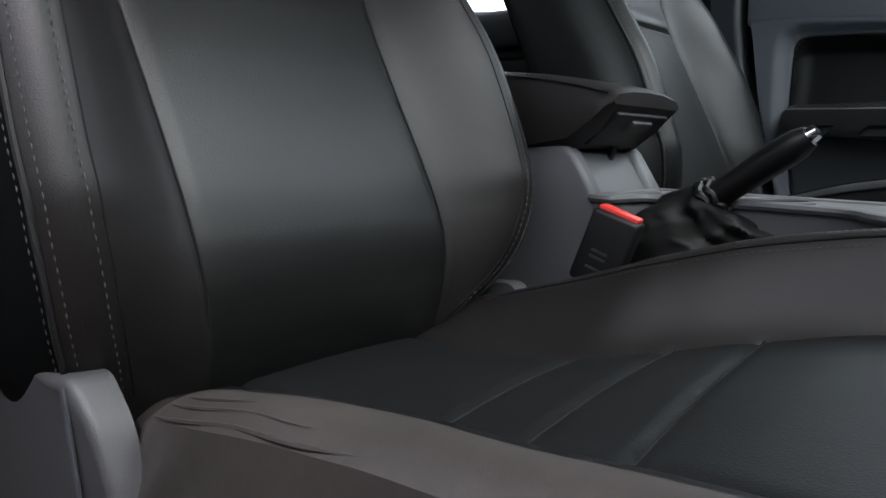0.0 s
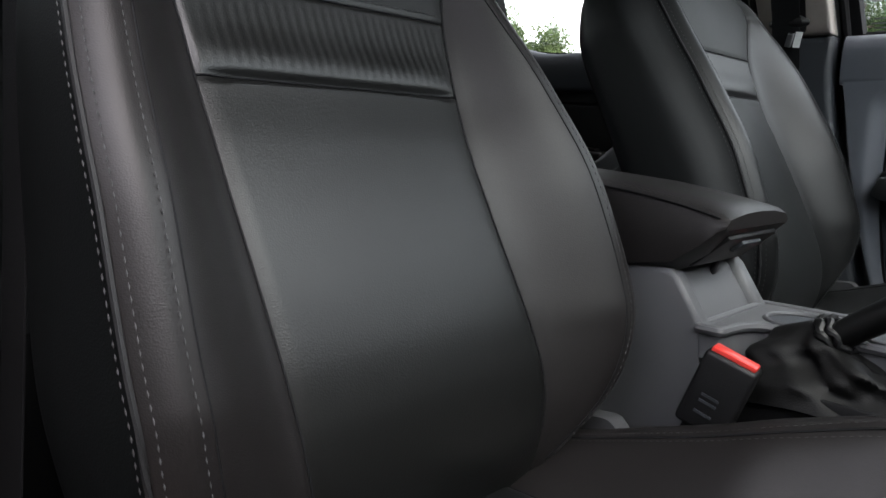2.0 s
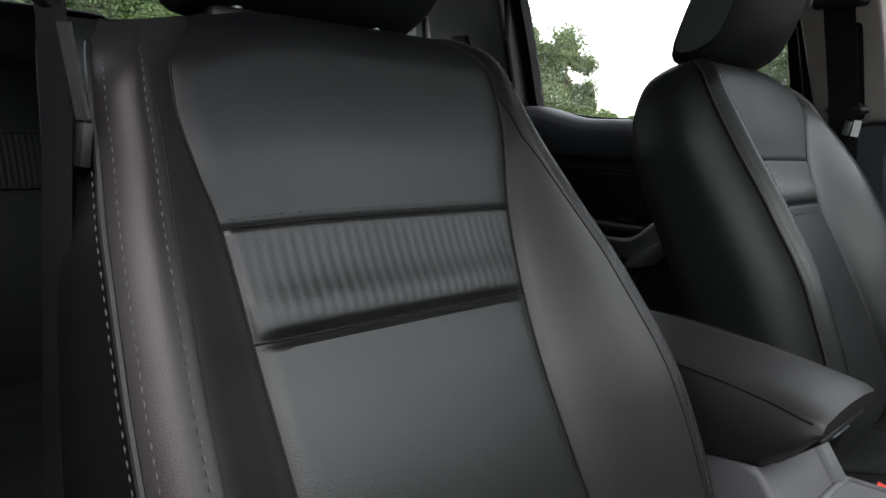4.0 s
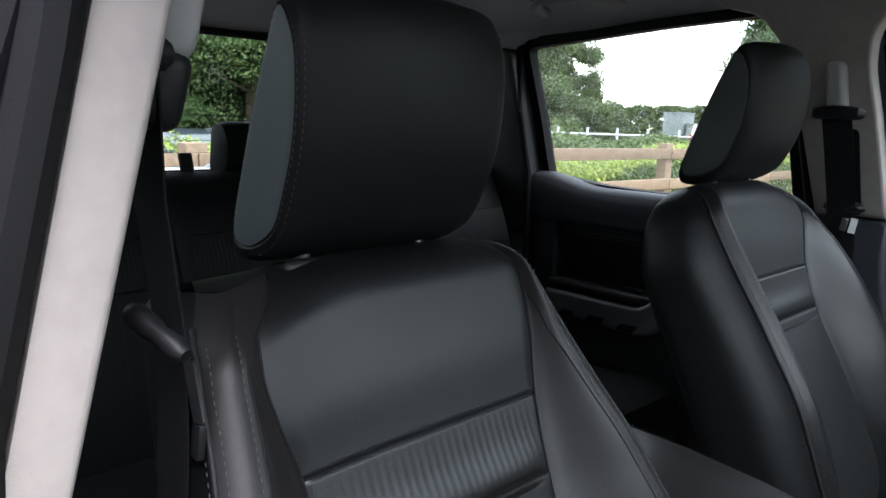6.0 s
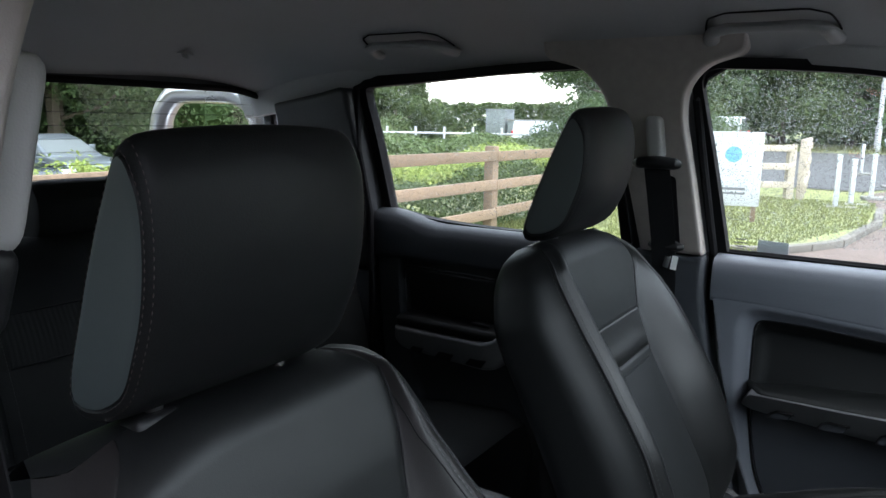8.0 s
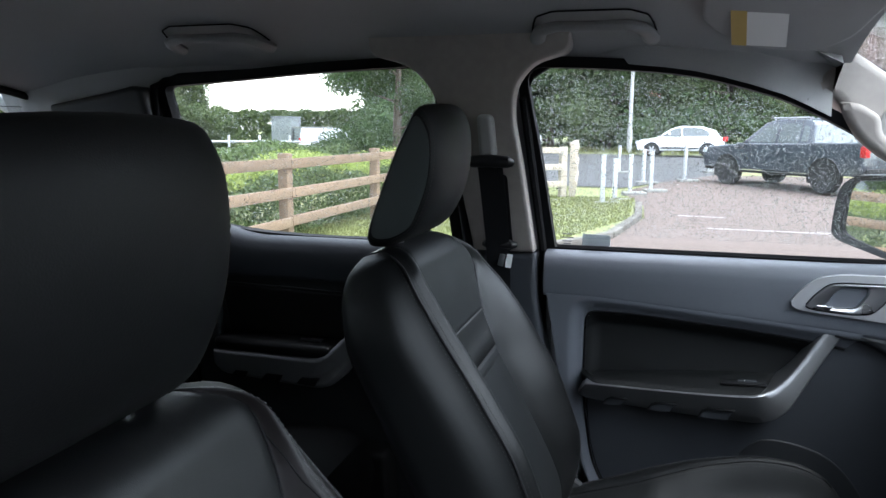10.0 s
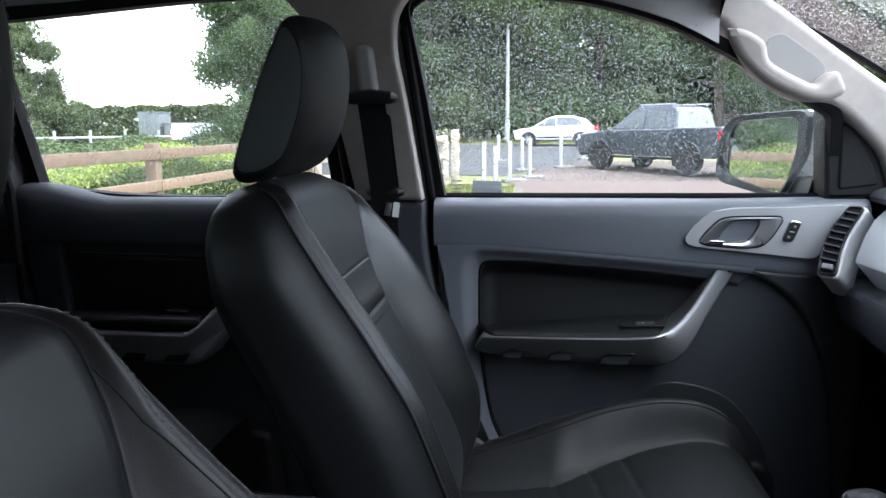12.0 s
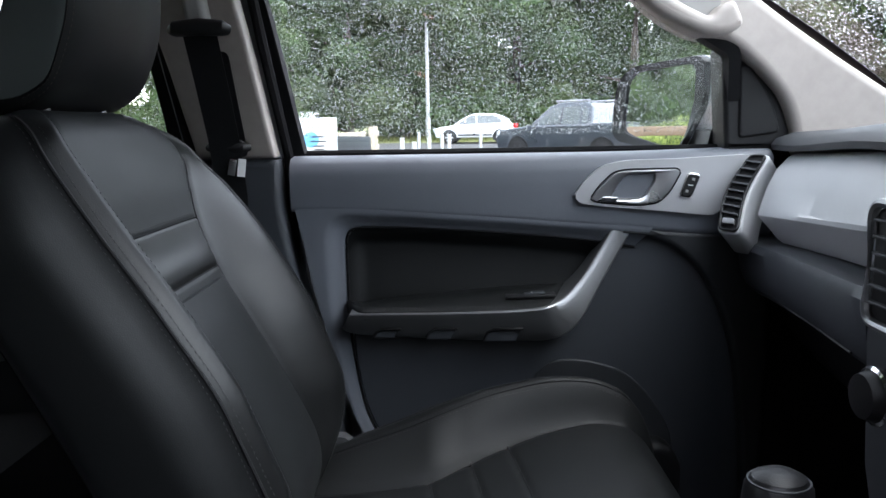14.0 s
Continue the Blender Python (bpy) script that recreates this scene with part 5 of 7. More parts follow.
    for x in pad_x:
        zb_ = table(x, [.028, .069, .109, .207, .305, .402], [1.179, 1.186, 1.192, 1.201, 1.209, 1.213])
        yf = .668 + .050 * (1 - ease((x - .026) / .034)) + .050 * ease((x - .365) / .045)
        zs = 1.1845 + .004 * ease((x - .30) / .08)
        rings.append([(x, sgn * (yf + .004), zs - .012), (x, sgn * yf, zs - .003), (x, sgn * (yf + .0015), zs + .0025), (x, sgn * (yf + .006), zs + .0055), (x, sgn * (yf + .016), zs + .0075),
                      (x, sgn * min(.745, yf + .035), zs + .6 * (zb_ - zs) + .0045), (x, sgn * .748, zb_ + .001), (x, sgn * .760, zb_ - .003), (x, sgn * .760, zs - .012)])
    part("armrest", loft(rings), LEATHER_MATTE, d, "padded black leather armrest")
    part("armrest_stitching", dashes([[(x, sgn * (.672 + dy), 1.1905 + .004 * ease((x - .30) / .08) + dy * .3) for x in np.linspace(.060, .362, 40)] for dy in (0, .005)], .004, .003, .0005), THREAD_DARK, d)
    path_h = [(.030, 1.166, .016), (.034, 1.164, .0195), (.045, 1.1625, .0220), (.070, 1.1615, .0235), (.113, 1.1600, .0250), (.206, 1.1575, .0278), (.299, 1.1565, .0305), (.345, 1.1580, .0320), (.372, 1.1640, .0310), (.395, 1.1770, .0270), (.420, 1.2030, .0210), (.445, 1.2370, .0172), (.473, 1.2790, .0165), (.4965, 1.3145, .0162)]
    fine_p = [tuple(table(q, list(range(len(path_h))), [p[k] for p in path_h]) for k in range(3)) for q in np.linspace(0, len(path_h) - 1, 57)]
    rings = []
    for i, (x, z, h_) in enumerate(fine_p):
        p0, p1 = fine_p[max(0, i - 1)], fine_p[min(56, i + 1)]
        tv = Vector((p1[0] - p0[0], p1[1] - p0[1])).normalized()
        nx_, nz_ = -tv.y, tv.x
        yf = .664 + .058 * ease((x - .36) / .15)
        tilt = .030 * (1 - ease((x - .33) / .08))
        rings.append([(x + nx_ * u, sgn * (yv + (tilt * (1 - (u + h_) / (2 * h_)) if yv < .745 else 0)), z + nz_ * u) for u, yv in ((h_, .750), (h_, yf + .006), (h_ - .0008, yf + .0022), (h_ - .003, yf + .0004), (h_ * .4, yf), (-h_ * .4, yf), (-h_ + .004, yf + .001), (-h_ + .001, yf + .005), (-h_, yf + .012), (-h_, .750))])
    part("pull_handle", loft(rings), SATIN, d, "satin silver pull handle and armrest edge")
    for x0, x1, zt_, zb_ in ((.079, .120, 1.1535, 1.1385), (.167, .214, 1.1530, 1.1355), (.263, .322, 1.1520, 1.1310)):
        slot = part("finger_slot", panel([(x0 - .005, zb_), (x0 + .003, zt_ - .006), (x0 + .012, zt_), (x1, zt_), (x1 - .010, zb_)], [.002, .005, .004, .003, .002], .6815, .70, sgn, .001), DOOR_DIM, d)
        part("slot_lip", tube([(x0 - .003, sgn * .6835, zb_ + .003), (x0 + .003, sgn * .6820, zt_ - .005), (x0 + .012, sgn * .6785, zt_ + .001), (x1 + .002, sgn * .6785, zt_ + .001)], .0024, 6), BLACK, slot)
    plate = part("switch_plate", obox((.338, sgn * .708, 1.2035), (.084, .034, .005), (0, -2, 0), .002), BLACK, d)
    part("window_switch", obox((.345, sgn * .706, 1.2065), (.034, .012, .004), (0, -4, 0), .0015), DOOR_LOW, plate)
    part("switch_mark", obox((.340, sgn * .701, 1.2090), (.002, .0012, .0012), (0, 0, 0), 0), PAPER, plate)
    # arch stands proud; its recess shade is put into the dark colour
    part("speaker_arch", panel([(.325, 1.00), (.345, 1.050), (.377, 1.079), (.411, 1.083), (.46, 1.076), (.509, 1.057), (.55, 1.016), (.591, .947), (.610, .72), (.325, .72)], [.02, .03, .03, .03, .03, .04, .04, .03, .003, .003], .7315, .760, sgn, .003), DARK_AND_SHADE, d, "arched door moulding coloured dark for recess shade")
    part("door_pocket", panel([(.10, .935), (.36, .935), (.47, .945), (.575, .940), (.600, .905), (.600, .72), (.10, .72)], [.03, .05, .05, .03, .02, .003, .003], .690, .745, sgn, .014), BLACK, d)
    outer_b = [(.409, 1.368), (.426, 1.393), (.453, 1.417), (.494, 1.425), (.576, 1.426), (.653, 1.430), (.700, 1.432), (.670, 1.380), (.644, 1.332), (.561, 1.341), (.450, 1.351), (.418, 1.356)]
    lever_o = [(.434, 1.362), (.449, 1.384), (.472, 1.4065), (.494, 1.4105), (.576, 1.4115), (.583, 1.405), (.566, 1.373), (.548, 1.3545), (.516, 1.3505), (.448, 1.3565)]
    lever_i = [(.470, 1.366), (.482, 1.388), (.495, 1.4025), (.541, 1.4040), (.540, 1.392), (.526, 1.368), (.514, 1.3625), (.478, 1.3635)]
    K = 80
    loop_of = lambda pts, r: [tuple(q[:2]) for q in resample([(x, z, 0) for x, z in rounded(pts, r, 5)], K, True)]
    ro_, rl_, ri_ = loop_of(outer_b, .016), loop_of(lever_o, .009), loop_of(lever_i, .008)
    bez = part("handle_bezel", ring_y(ro_, rl_, sgn * .7085, sgn * .728), BEZEL, d, "satin silver bezel round the inner release")
    part("release_dish", slab_y(offset2d(rl_, .002), sgn * .727, sgn * .733), BLACK, bez)
    part("release_gap", tube([(x, sgn * .7095, z) for x, z in rl_], .0016, 6, closed=True), RUBBER, bez)
    bm = bmesh.new()
    rows_ = [[bm.verts.new((x, sgn * y_, z)) for x, z in lp] for lp, y_ in ((offset2d(rl_, -.0015), .722), (offset2d(rl_, -.0015), .7075), (offset2d(rl_, -.003), .7050), ([tuple(Vector(a).lerp(Vector(b), .5)) for a, b in zip(rl_, ri_)], .7048), (offset2d(ri_, .0015), .7075), (ri_, .711), (ri_, .722))]
    for a_, b_ in zip(rows_, rows_[1:]):
        for i in range(K):
            bm.faces.new((a_[i], a_[(i + 1) % K], b_[(i + 1) % K], b_[i]))
    bmesh.ops.recalc_face_normals(bm, faces=bm.faces[:])
    part("release_lever", bm, STEEL, bez, "brushed bright metal release lever")
    part("lever_lip", panel([(.446, 1.3590), (.476, 1.3570), (.482, 1.3650), (.455, 1.3665)], .002, .7035, .72, sgn, .001), CHROME, bez)
    part("lock_switch_rim", panel([(.579, 1.3655), (.601, 1.3625), (.615, 1.401), (.593, 1.4045)], .007, .7060, .72, sgn, .002), CHROME, bez)
    sw = part("lock_switch", panel([(.5812, 1.3675), (.5996, 1.3650), (.6128, 1.399), (.5946, 1.4022)], .006, .7040, .72, sgn, .0015), BLACK, bez, "black door lock rocker switch")
    for zc, xc in ((1.374, .5915), (1.393, .6015)):
        part("lock_symbol", obox((xc, sgn * .7038, zc), (.0045, .0006, .0045), (0, 12, 0), 0), RECESS, sw)
    part("switch_split", obox((.5968, sgn * .7038, 1.3835), (.008, .0006, .0012), (0, 8, 0), 0), PAPER, sw)
    part("mirror_sail", panel([(.664, 1.438), (.652, 1.600), (.668, 1.615), (.705, 1.585), (.752, 1.518), (.772, 1.46), (.772, 1.438)], [.003, .004, .02, .05, .05, .03, .003], .742, .80, sgn, .008), BLACK, d, "black plastic mirror corner panel")
    part("sail_insert", panel([(.684, 1.456), (.680, 1.575), (.700, 1.572), (.738, 1.515), (.752, 1.465)], [.01, .01, .03, .04, .01], .738, .75, sgn, .004), BLACK, d)
    part("waist_seal", tube([(-.04, sgn * .782, 1.4405), (.3, sgn * .782, 1.4405), (.67, sgn * .782, 1.4415)], .006, 6), RUBBER, d)
    door_glass(d, FRONT_GLASS, sgn, 11, 36000)
    part("window_sticker", slab_y(rounded([(.012, 1.440), (.070, 1.440), (.070, 1.468), (.012, 1.470)], .003), sgn * .7885, sgn * .7893), PAPER_GREY, d, "plain pale sticker low on the glass")
    for i_, (x, z, wd) in enumerate(((-.030, 1.468, .020), (-.034, 1.460, .028), (-.030, 1.452, .020), (-.028, 1.446, .016))):
        part("etched_mark", slab_y([(x, z), (x + wd, z), (x + wd, z + .0022), (x, z + .0022)], sgn * (glass_y(z) - .0012), sgn * (glass_y(z) - .0006)), INK, d, "small dark etched glass marking")
    return d


def rear_door(sgn, label):
    d = thing("rear_door", label, "car door", group="rear doors")
    zf = lambda x: 1.436 + .030 * ease((-x - .72) / .18)
    S = lambda a, b: (a, b) if sgn > 0 else (b, a)
    part("outer_skin", slab_y([(-.93, .60), (-.262, .60), (-.260, 1.405), (-.93, 1.405)], sgn * .800, sgn * .850, .004), SILVER_PAINT, d, "silver painted door skin")
    # rear lower panel coloured dark in place of shade low on the door
    part("inner_panel", panel([(-.92, 1.36), (-.27, 1.36), (-.30, .70), (-.90, .70)], [.003, .003, .03, .03], .746, .798, sgn, .004), DARK_AND_SHADE, d, "lower door panel darkened for the shade there")
    part("upper_trim", belt_roll(-.925, -.262, zf, .716, sgn), DOOR_DIM, d, "grey blue soft door top")
    part("rear_border", panel([(-.922, 1.347), (-.845, 1.347), (-.838, 1.20), (-.80, 1.05), (-.76, .95), (-.86, .90), (-.90, 1.1)], [.003, .02, .05, .05, .02, .05, .05], .724, .760, sgn, .008), DOOR_DIM, d)
    part("leather_insert", panel([(-.838, 1.316), (-.50, 1.310), (-.400, 1.292), (-.405, 1.276), (-.52, 1.200), (-.82, 1.200)], [.02, .1, .006, .01, .03, .01], .7425, .756, sgn, .004), LEATHER_INSERT, d, "black leather door insert")
    part("insert_rim", tube([(x, sgn * .740, z) for x, z in ((-.842, 1.22), (-.843, 1.30), (-.83, 1.320), (-.65, 1.318), (-.50, 1.313), (-.40, 1.296))], .0035, 6), BLACK, d)
    part("armrest", rbox((-.825, S(sgn * .675, sgn * .755)[0], 1.172), (-.525, S(sgn * .675, sgn * .755)[1], 1.203), .012, 3), LEATHER, d, "padded black leather armrest")
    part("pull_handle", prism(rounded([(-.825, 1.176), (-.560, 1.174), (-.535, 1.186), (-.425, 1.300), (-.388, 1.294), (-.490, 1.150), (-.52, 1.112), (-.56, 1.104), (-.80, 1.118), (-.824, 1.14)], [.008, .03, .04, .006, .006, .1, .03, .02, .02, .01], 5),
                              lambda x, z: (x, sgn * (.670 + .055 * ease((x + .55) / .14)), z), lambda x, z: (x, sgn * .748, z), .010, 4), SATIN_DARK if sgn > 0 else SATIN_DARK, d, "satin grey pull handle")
    for x0, wd in ((-.77, .04), (-.69, .05), (-.60, .05)):
        part("finger_slot", panel([(x0 - .006, 1.114), (x0 + .008, 1.130), (x0 + wd, 1.130), (x0 + wd - .010, 1.112)], .002, .6665, .68, sgn, .001), BLACK, d)
    part("window_switch", obox((-.585, sgn * .712, 1.207), (.05, .024, .008), (0, 2, 0), .002), BLACK, d)
    part("door_pocket", panel([(-.80, .96), (-.40, .96), (-.38, .72), (-.80, .72)], .02, .690, .745, sgn, .014), BLACK, d)
    part("rear_frame", prism([(-.962, 1.440), (-.913, 1.440), (-.909, 1.62), (-.906, 1.790), (-.955, 1.800)], lambda x, z: (x, sgn * (glass_y(z) - .006), z), lambda x, z: (x, sgn * (glass_y(z) + .020), z)), RUBBER, d)
    door_glass(d, REAR_GLASS, sgn, 21 + sgn, 20000 if sgn > 0 else 0)
    return d


BEZEL = surface("satin_silver_bezel", (0.50, 0.505, 0.52), 0.34, metal=0.5, vary=0.05, grain=0.06, grain_scale=2000)
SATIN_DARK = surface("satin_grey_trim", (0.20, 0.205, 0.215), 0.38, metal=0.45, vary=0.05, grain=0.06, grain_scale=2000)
PAPER_GREY = surface("pale_grey_sticker", (0.42, 0.45, 0.48), 0.6, vary=0.04)
front_door(1)
rear_door(1, "closed rear passenger door with leather insert and rain on its window")
rear_door(-1, "closed rear door behind the driver seat with dark trim")

# driver door, standing wide open beside the camera
od = thing("front_door", "wide open driver door with grey trim and clear window", "car door")
swing = Matrix.Translation((.80, -.835, 0)) @ pose(0, 0, 0, 0, 0, 68) @ Matrix.Translation((-.80, .835, 0))


def swung(bm):
    bm.transform(swing)
    return bm


part("outer_skin", swung(slab_y(rounded([(-.05, .60), (.78, .60), (.80, 1.405), (-.055, 1.405)], .04), -.815, -.850, .004)), SILVER_PAINT, od, "silver painted door skin")
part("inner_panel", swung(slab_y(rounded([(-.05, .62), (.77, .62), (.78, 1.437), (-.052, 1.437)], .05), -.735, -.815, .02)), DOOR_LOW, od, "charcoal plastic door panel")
part("armrest", swung(rbox((.03, -.74, 1.12), (.40, -.665, 1.20), .02, 3)), LEATHER, od, "padded black leather armrest")
fr_o, fr_i = offset2d(FRONT_GLASS, .03), offset2d(FRONT_GLASS, -.004)
bm = ring_y(fr_o, fr_i, -.780, -.812)
for v_ in bm.verts:
    v_.co.y += LEAN_G * (v_.co.z - BELT)
part("window_frame", swung(bm), RUBBER, od, "black window frame and seal")
part("window_pane", swung(pane_slab(FRONT_GLASS, -1)), GLASS, od, "clear side glass", smooth=False).visible_shadow = False

# door mirror
m = thing("door_mirror", "silver and black door mirror with rain on its glass", "door mirror")
mc, mn = Vector((.612, .955, 1.515)), Vector((-.856, -.517, .0)).normalized()
mt = Vector((.517, -.856, 0)).normalized()
mu_ = mn.cross(mt)
if mu_.z < 0:
    mu_ = -mu_
K = 56
loop_m = lambda pts, r: [tuple(q[:2]) for q in resample([(a, b, 0) for a, b in rounded(pts, r, 5)], K, True)]
mshape = loop_m([(-.092, -.046), (-.081, .050), (-.060, .067), (.074, .074), (.089, .067), (.089, .010), (.071, -.055), (.050, -.080), (.030, -.078), (-.067, -.057)], .014)
mo = loop_m([(-.120, -.054), (-.113, .020), (-.101, .058), (-.062, .080), (.095, .088), (.117, .080), (.113, .0), (.092, -.036), (.061, -.083), (.038, -.091), (-.100, -.069)], .018)
at_m = lambda a, b, c: mc + mt * a + mu_ * b + mn * c
CONVEX = 2.6
bm = bmesh.new()
rings = [[bm.verts.new(at_m(a * q, b * q, .003 - (a * a + b * b) * q * q / (2 * CONVEX))) for a, b in mshape] for q in (1.0, .86, .72, .58, .44, .30, .16)]
mid = bm.verts.new(at_m(0, 0, .003))
for a_, b_ in zip(rings, rings[1:]):
    for i in range(K):
        bm.faces.new((a_[i], a_[(i + 1) % K], b_[(i + 1) % K], b_[i]))
for i in range(K):
    bm.faces.new((rings[-1][i], rings[-1][(i + 1) % K], mid))
bmesh.ops.recalc_face_normals(bm, faces=bm.faces[:])
part("mirror_glass", bm, MIRROR, m, "slightly convex mirror glass")
mi = offset2d(mshape, .0008)
bm = bmesh.new()
rr = [[bm.verts.new(at_m(p[0] * s_, p[1] * s_, c_)) for p in src] for src, s_, c_ in ((mi, 1, -.006), (mi, 1, .006), (mo, .985, .011), (mo, 1, .004), (mo, 1, -.02), (mo, .95, -.055), (mo, .78, -.085), (mo, .45, -.103))]
for a_, b_ in zip(rr, rr[1:]):
    for i in range(len(mo)):
        j = (i + 1) % len(mo)
        bm.faces.new((a_[i], a_[j], b_[j], b_[i]))
bm.faces.new(rr[-1])
bmesh.ops.recalc_face_normals(bm, faces=bm.faces[:])
part("housing", bm, BLACK, m, "black mirror housing")
cap_pts = [[at_m(p[0] * s_, p[1] * s_, c_) for p in mo] for s_, c_ in ((1.012, -.004), (1.016, -.024), (.966, -.059), (.79, -.089), (.46, -.107))]
part("cap", loft(cap_pts), SILVER_PAINT, m, "silver painted mirror cap")
part("arm", loft([[(.665 + a * .5, y, 1.448 + b) for a, b in ((-.03, -.02), (.09, -.02), (.09, .022), (-.01, .022))] for y in (.80, .86, .92)]), BLACK, m)

# roof grab handles, coat hook, visor
HANDLE = surface("grey_handle_plastic", (0.27, 0.27, 0.265), 0.6, vary=0.05, grain=0.14)


def roof_handle(x0, x1, label):
    """A moulded handle that follows the headliner; a dark line along its upper edge paints joint and contact shadow."""
    h = thing("grab_handle", label, "grab handle", group="roof handles")
    on = lambda x, y, d: (x, y, roof_z(x, y) - d)
    line = [(x0, .572, .006), (x0 + .004, .548, .012), (x0 + .012, .520, .016), (x0 + .040, .503, .018), (x1 - .040, .503, .018), (x1 - .012, .520, .016), (x1 - .004, .548, .012), (x1, .572, .006)]
    pts = resample([on(*q) for q in line], 32)
    part("bar", tube(pts, [.0105 + .004 * abs(i - 15.5) / 15.5 for i in range(32)], 12, flat=.75), HANDLE, h)
    part("joint_shadow_line", tube(resample([on(x + (x - (x0 + x1) / 2) * .07, y - .017, .001) for x, y, d in line], 32), .0017, 6), RUBBER, h)
    return h


roof_handle(-.795, -.590, "grey plastic roof grab handle above the rear door")
roof_handle(-.060, .135, "grey plastic roof grab handle above the front door")
hk = thing("coat_hook", "small grey plastic coat hook on the headliner", "coat hook")
part("hook", tube([(-1.14, .30, roof_z(-1.14, .30) + .002), (-1.135, .30, roof_z(-1.14, .30) - .010), (-1.120, .30, roof_z(-1.14, .30) - .013), (-1.112, .30, roof_z(-1.14, .30) - .006)], .006, 8), LINER_TRIM, hk)
part("base", obox((-1.14, .30, roof_z(-1.14, .30) - .002), (.034, .022, .006), (0, 0, 0), .003), LINER_TRIM, hk)
vs_ = thing("sun_visor", "grey padded sun visor with a small warning label", "sun visor")
vis = rounded([(.200, .18), (.440, .18), (.440, .52), (.40, .575), (.29, .575), (.21, .50)], .04, 5)
on_visor = lambda d: (lambda x, y: (x, y, roof_z(x, y) - d))
part("board", prism(vis, on_visor(.016), on_visor(.002), .006, 3), HEADLINER, vs_)
lab = part("warning_label", prism([(.245, .42), (.325, .42), (.345, .56), (.262, .56)], on_visor(.0170), on_visor(.0155)), PAPER, vs_, "white and yellow warning label")
part("label_stripe", prism([(.245, .42), (.268, .42), (.285, .56), (.262, .56)], on_visor(.0176), on_visor(.0168)), YELLOW, lab)
for i_ in range(4):
    q0 = .435 + i_ * .028
    part("print_bar", prism([(.290, q0), (.318, q0), (.320, q0 + .010), (.292, q0 + .010)], on_visor(.0176), on_visor(.0168)), INK, lab)

# ---------------------------------------------------------------- dashboard
DY = [.745, .70, .62, .50, .36, .25, .17, .0, -.2, -.45, -.70]
DX = [.705, .700, .690, .668, .640, .615, .600, .590, .590, .62, .66]


def dash_x(y):
    return table(-y, [-q for q in DY], DX)


dash = thing("dashboard", "grey moulded dashboard with air vents and a glovebox lid", "dashboard")
ys = np.linspace(.735, -.70, 60)
top_prof = [(.034, 1.4375), (.032, 1.446), (.040, 1.456), (.07, 1.466), (.15, 1.470), (.30, 1.462), (.42, 1.440), (.42, 1.41), (.09, 1.4385)]
zt = lambda y: .016 * ease((.70 - y) / .4)
part("top_pad", loft([[(dash_x(y) + a, y, b + zt(y)) for a, b in top_prof] for y in ys]), DASH_TOP, dash, "dark grained dash top")
mid_prof = [(.08, 1.434), (.052, 1.4335), (.040, 1.428), (.020, 1.410), (.004, 1.388), (-.008, 1.362), (-.013, 1.350), (-.014, 1.345), (-.011, 1.340), (.002, 1.324), (.012, 1.310), (.020, 1.303), (.06, 1.303)]
rise = lambda y: .095 * (.60 - max(.10, min(.68, y)))
start_y = lambda z: .668 - .052 * (1.424 - z) / .106
part("airbag_panel", loft([[(dash_x(y) + a, y, b + (zt(y) if b > 1.40 else rise(y) if b < 1.36 else rise(y) * .5)) for a, b in mid_prof for y in (start_y(b) + (.150 - start_y(b)) * q,)] for q in np.linspace(0, 1, 40)]), DASH, dash, "smooth silver grey dash panel")
part("driver_dash", loft([[(dash_x(y) + a, y, b + (zt(y) if b > 1.40 else .04)) for a, b in mid_prof] for y in np.linspace(-.20, -.70, 20)]), DASH_TOP, dash)
low_prof = [(.05, 1.304), (.004, 1.302), (-.012, 1.297), (-.018, 1.287), (-.013, 1.25), (-.002, 1.225), (.010, 1.213), (.05, 1.206), (.20, 1.20), (.20, 1.30)]
part("glovebox", loft([[(dash_x(y) + a, y, b + rise(y) * .9) for a, b in low_prof] for y in np.linspace(.735, .165, 34)]), DOOR_LOW, dash, "grey glovebox lid and lower dash")
part("glovebox_gap", tube([(dash_x(y) - .0005, y, 1.222 + rise(y) * .9) for y in np.linspace(.70, .23, 20)], .0016, 5), BLACK, dash)
part("dash_underside", loft([[(dash_x(y) + a, y, b) for a, b in ((.06, 1.215), (.085, 1.13), (.14, 1.07), (.24, 1.06), (.24, 1.215))] for y in (.735, .50, .20)]), BLACK, dash)
part("driver_lower_dash", loft([[(dash_x(y) + a, y, b) for a, b in low_prof] for y in np.linspace(-.18, -.70, 20)]), DOOR_LOW, dash)
# side vent
va, vb = Vector((.6975, .690, 1.424)), Vector((.639, .640, 1.322))
vax = (vb - va).normalized()
vface = Vector((-.75, -.64, .12))
vface = (vface - vax * vface.dot(vax)).normalized()
vside = vax.cross(vface)
vlen = (vb - va).length
on_vent = lambda a, b, c: va + vax * b + vside * (a + .010 * math.sin(math.pi * b / vlen)) + vface * c
slot = rounded([(-.013, -.004), (.013, -.004), (.016, vlen * .5), (.015, vlen + .006), (-.015, vlen + .006), (-.016, vlen * .5)], [.008, .008, .03, .008, .008, .03], 5)
hood = offset2d(slot, .0055)
part("vent_hood", prism(hood, lambda a, b: on_vent(a, b, .0015), lambda a, b: on_vent(a, b, -.06), .004, 3), DASH, dash, "silver grey vent surround")
vent = part("side_vent", prism(slot, lambda a, b: on_vent(a, b, .004), lambda a, b: on_vent(a, b, -.05)), RUBBER, dash, "black curved air vent")
part("vent_rim", tube([on_vent(a, b, .0045) for a, b in slot], .0022, 8, closed=True), BLACK, vent)
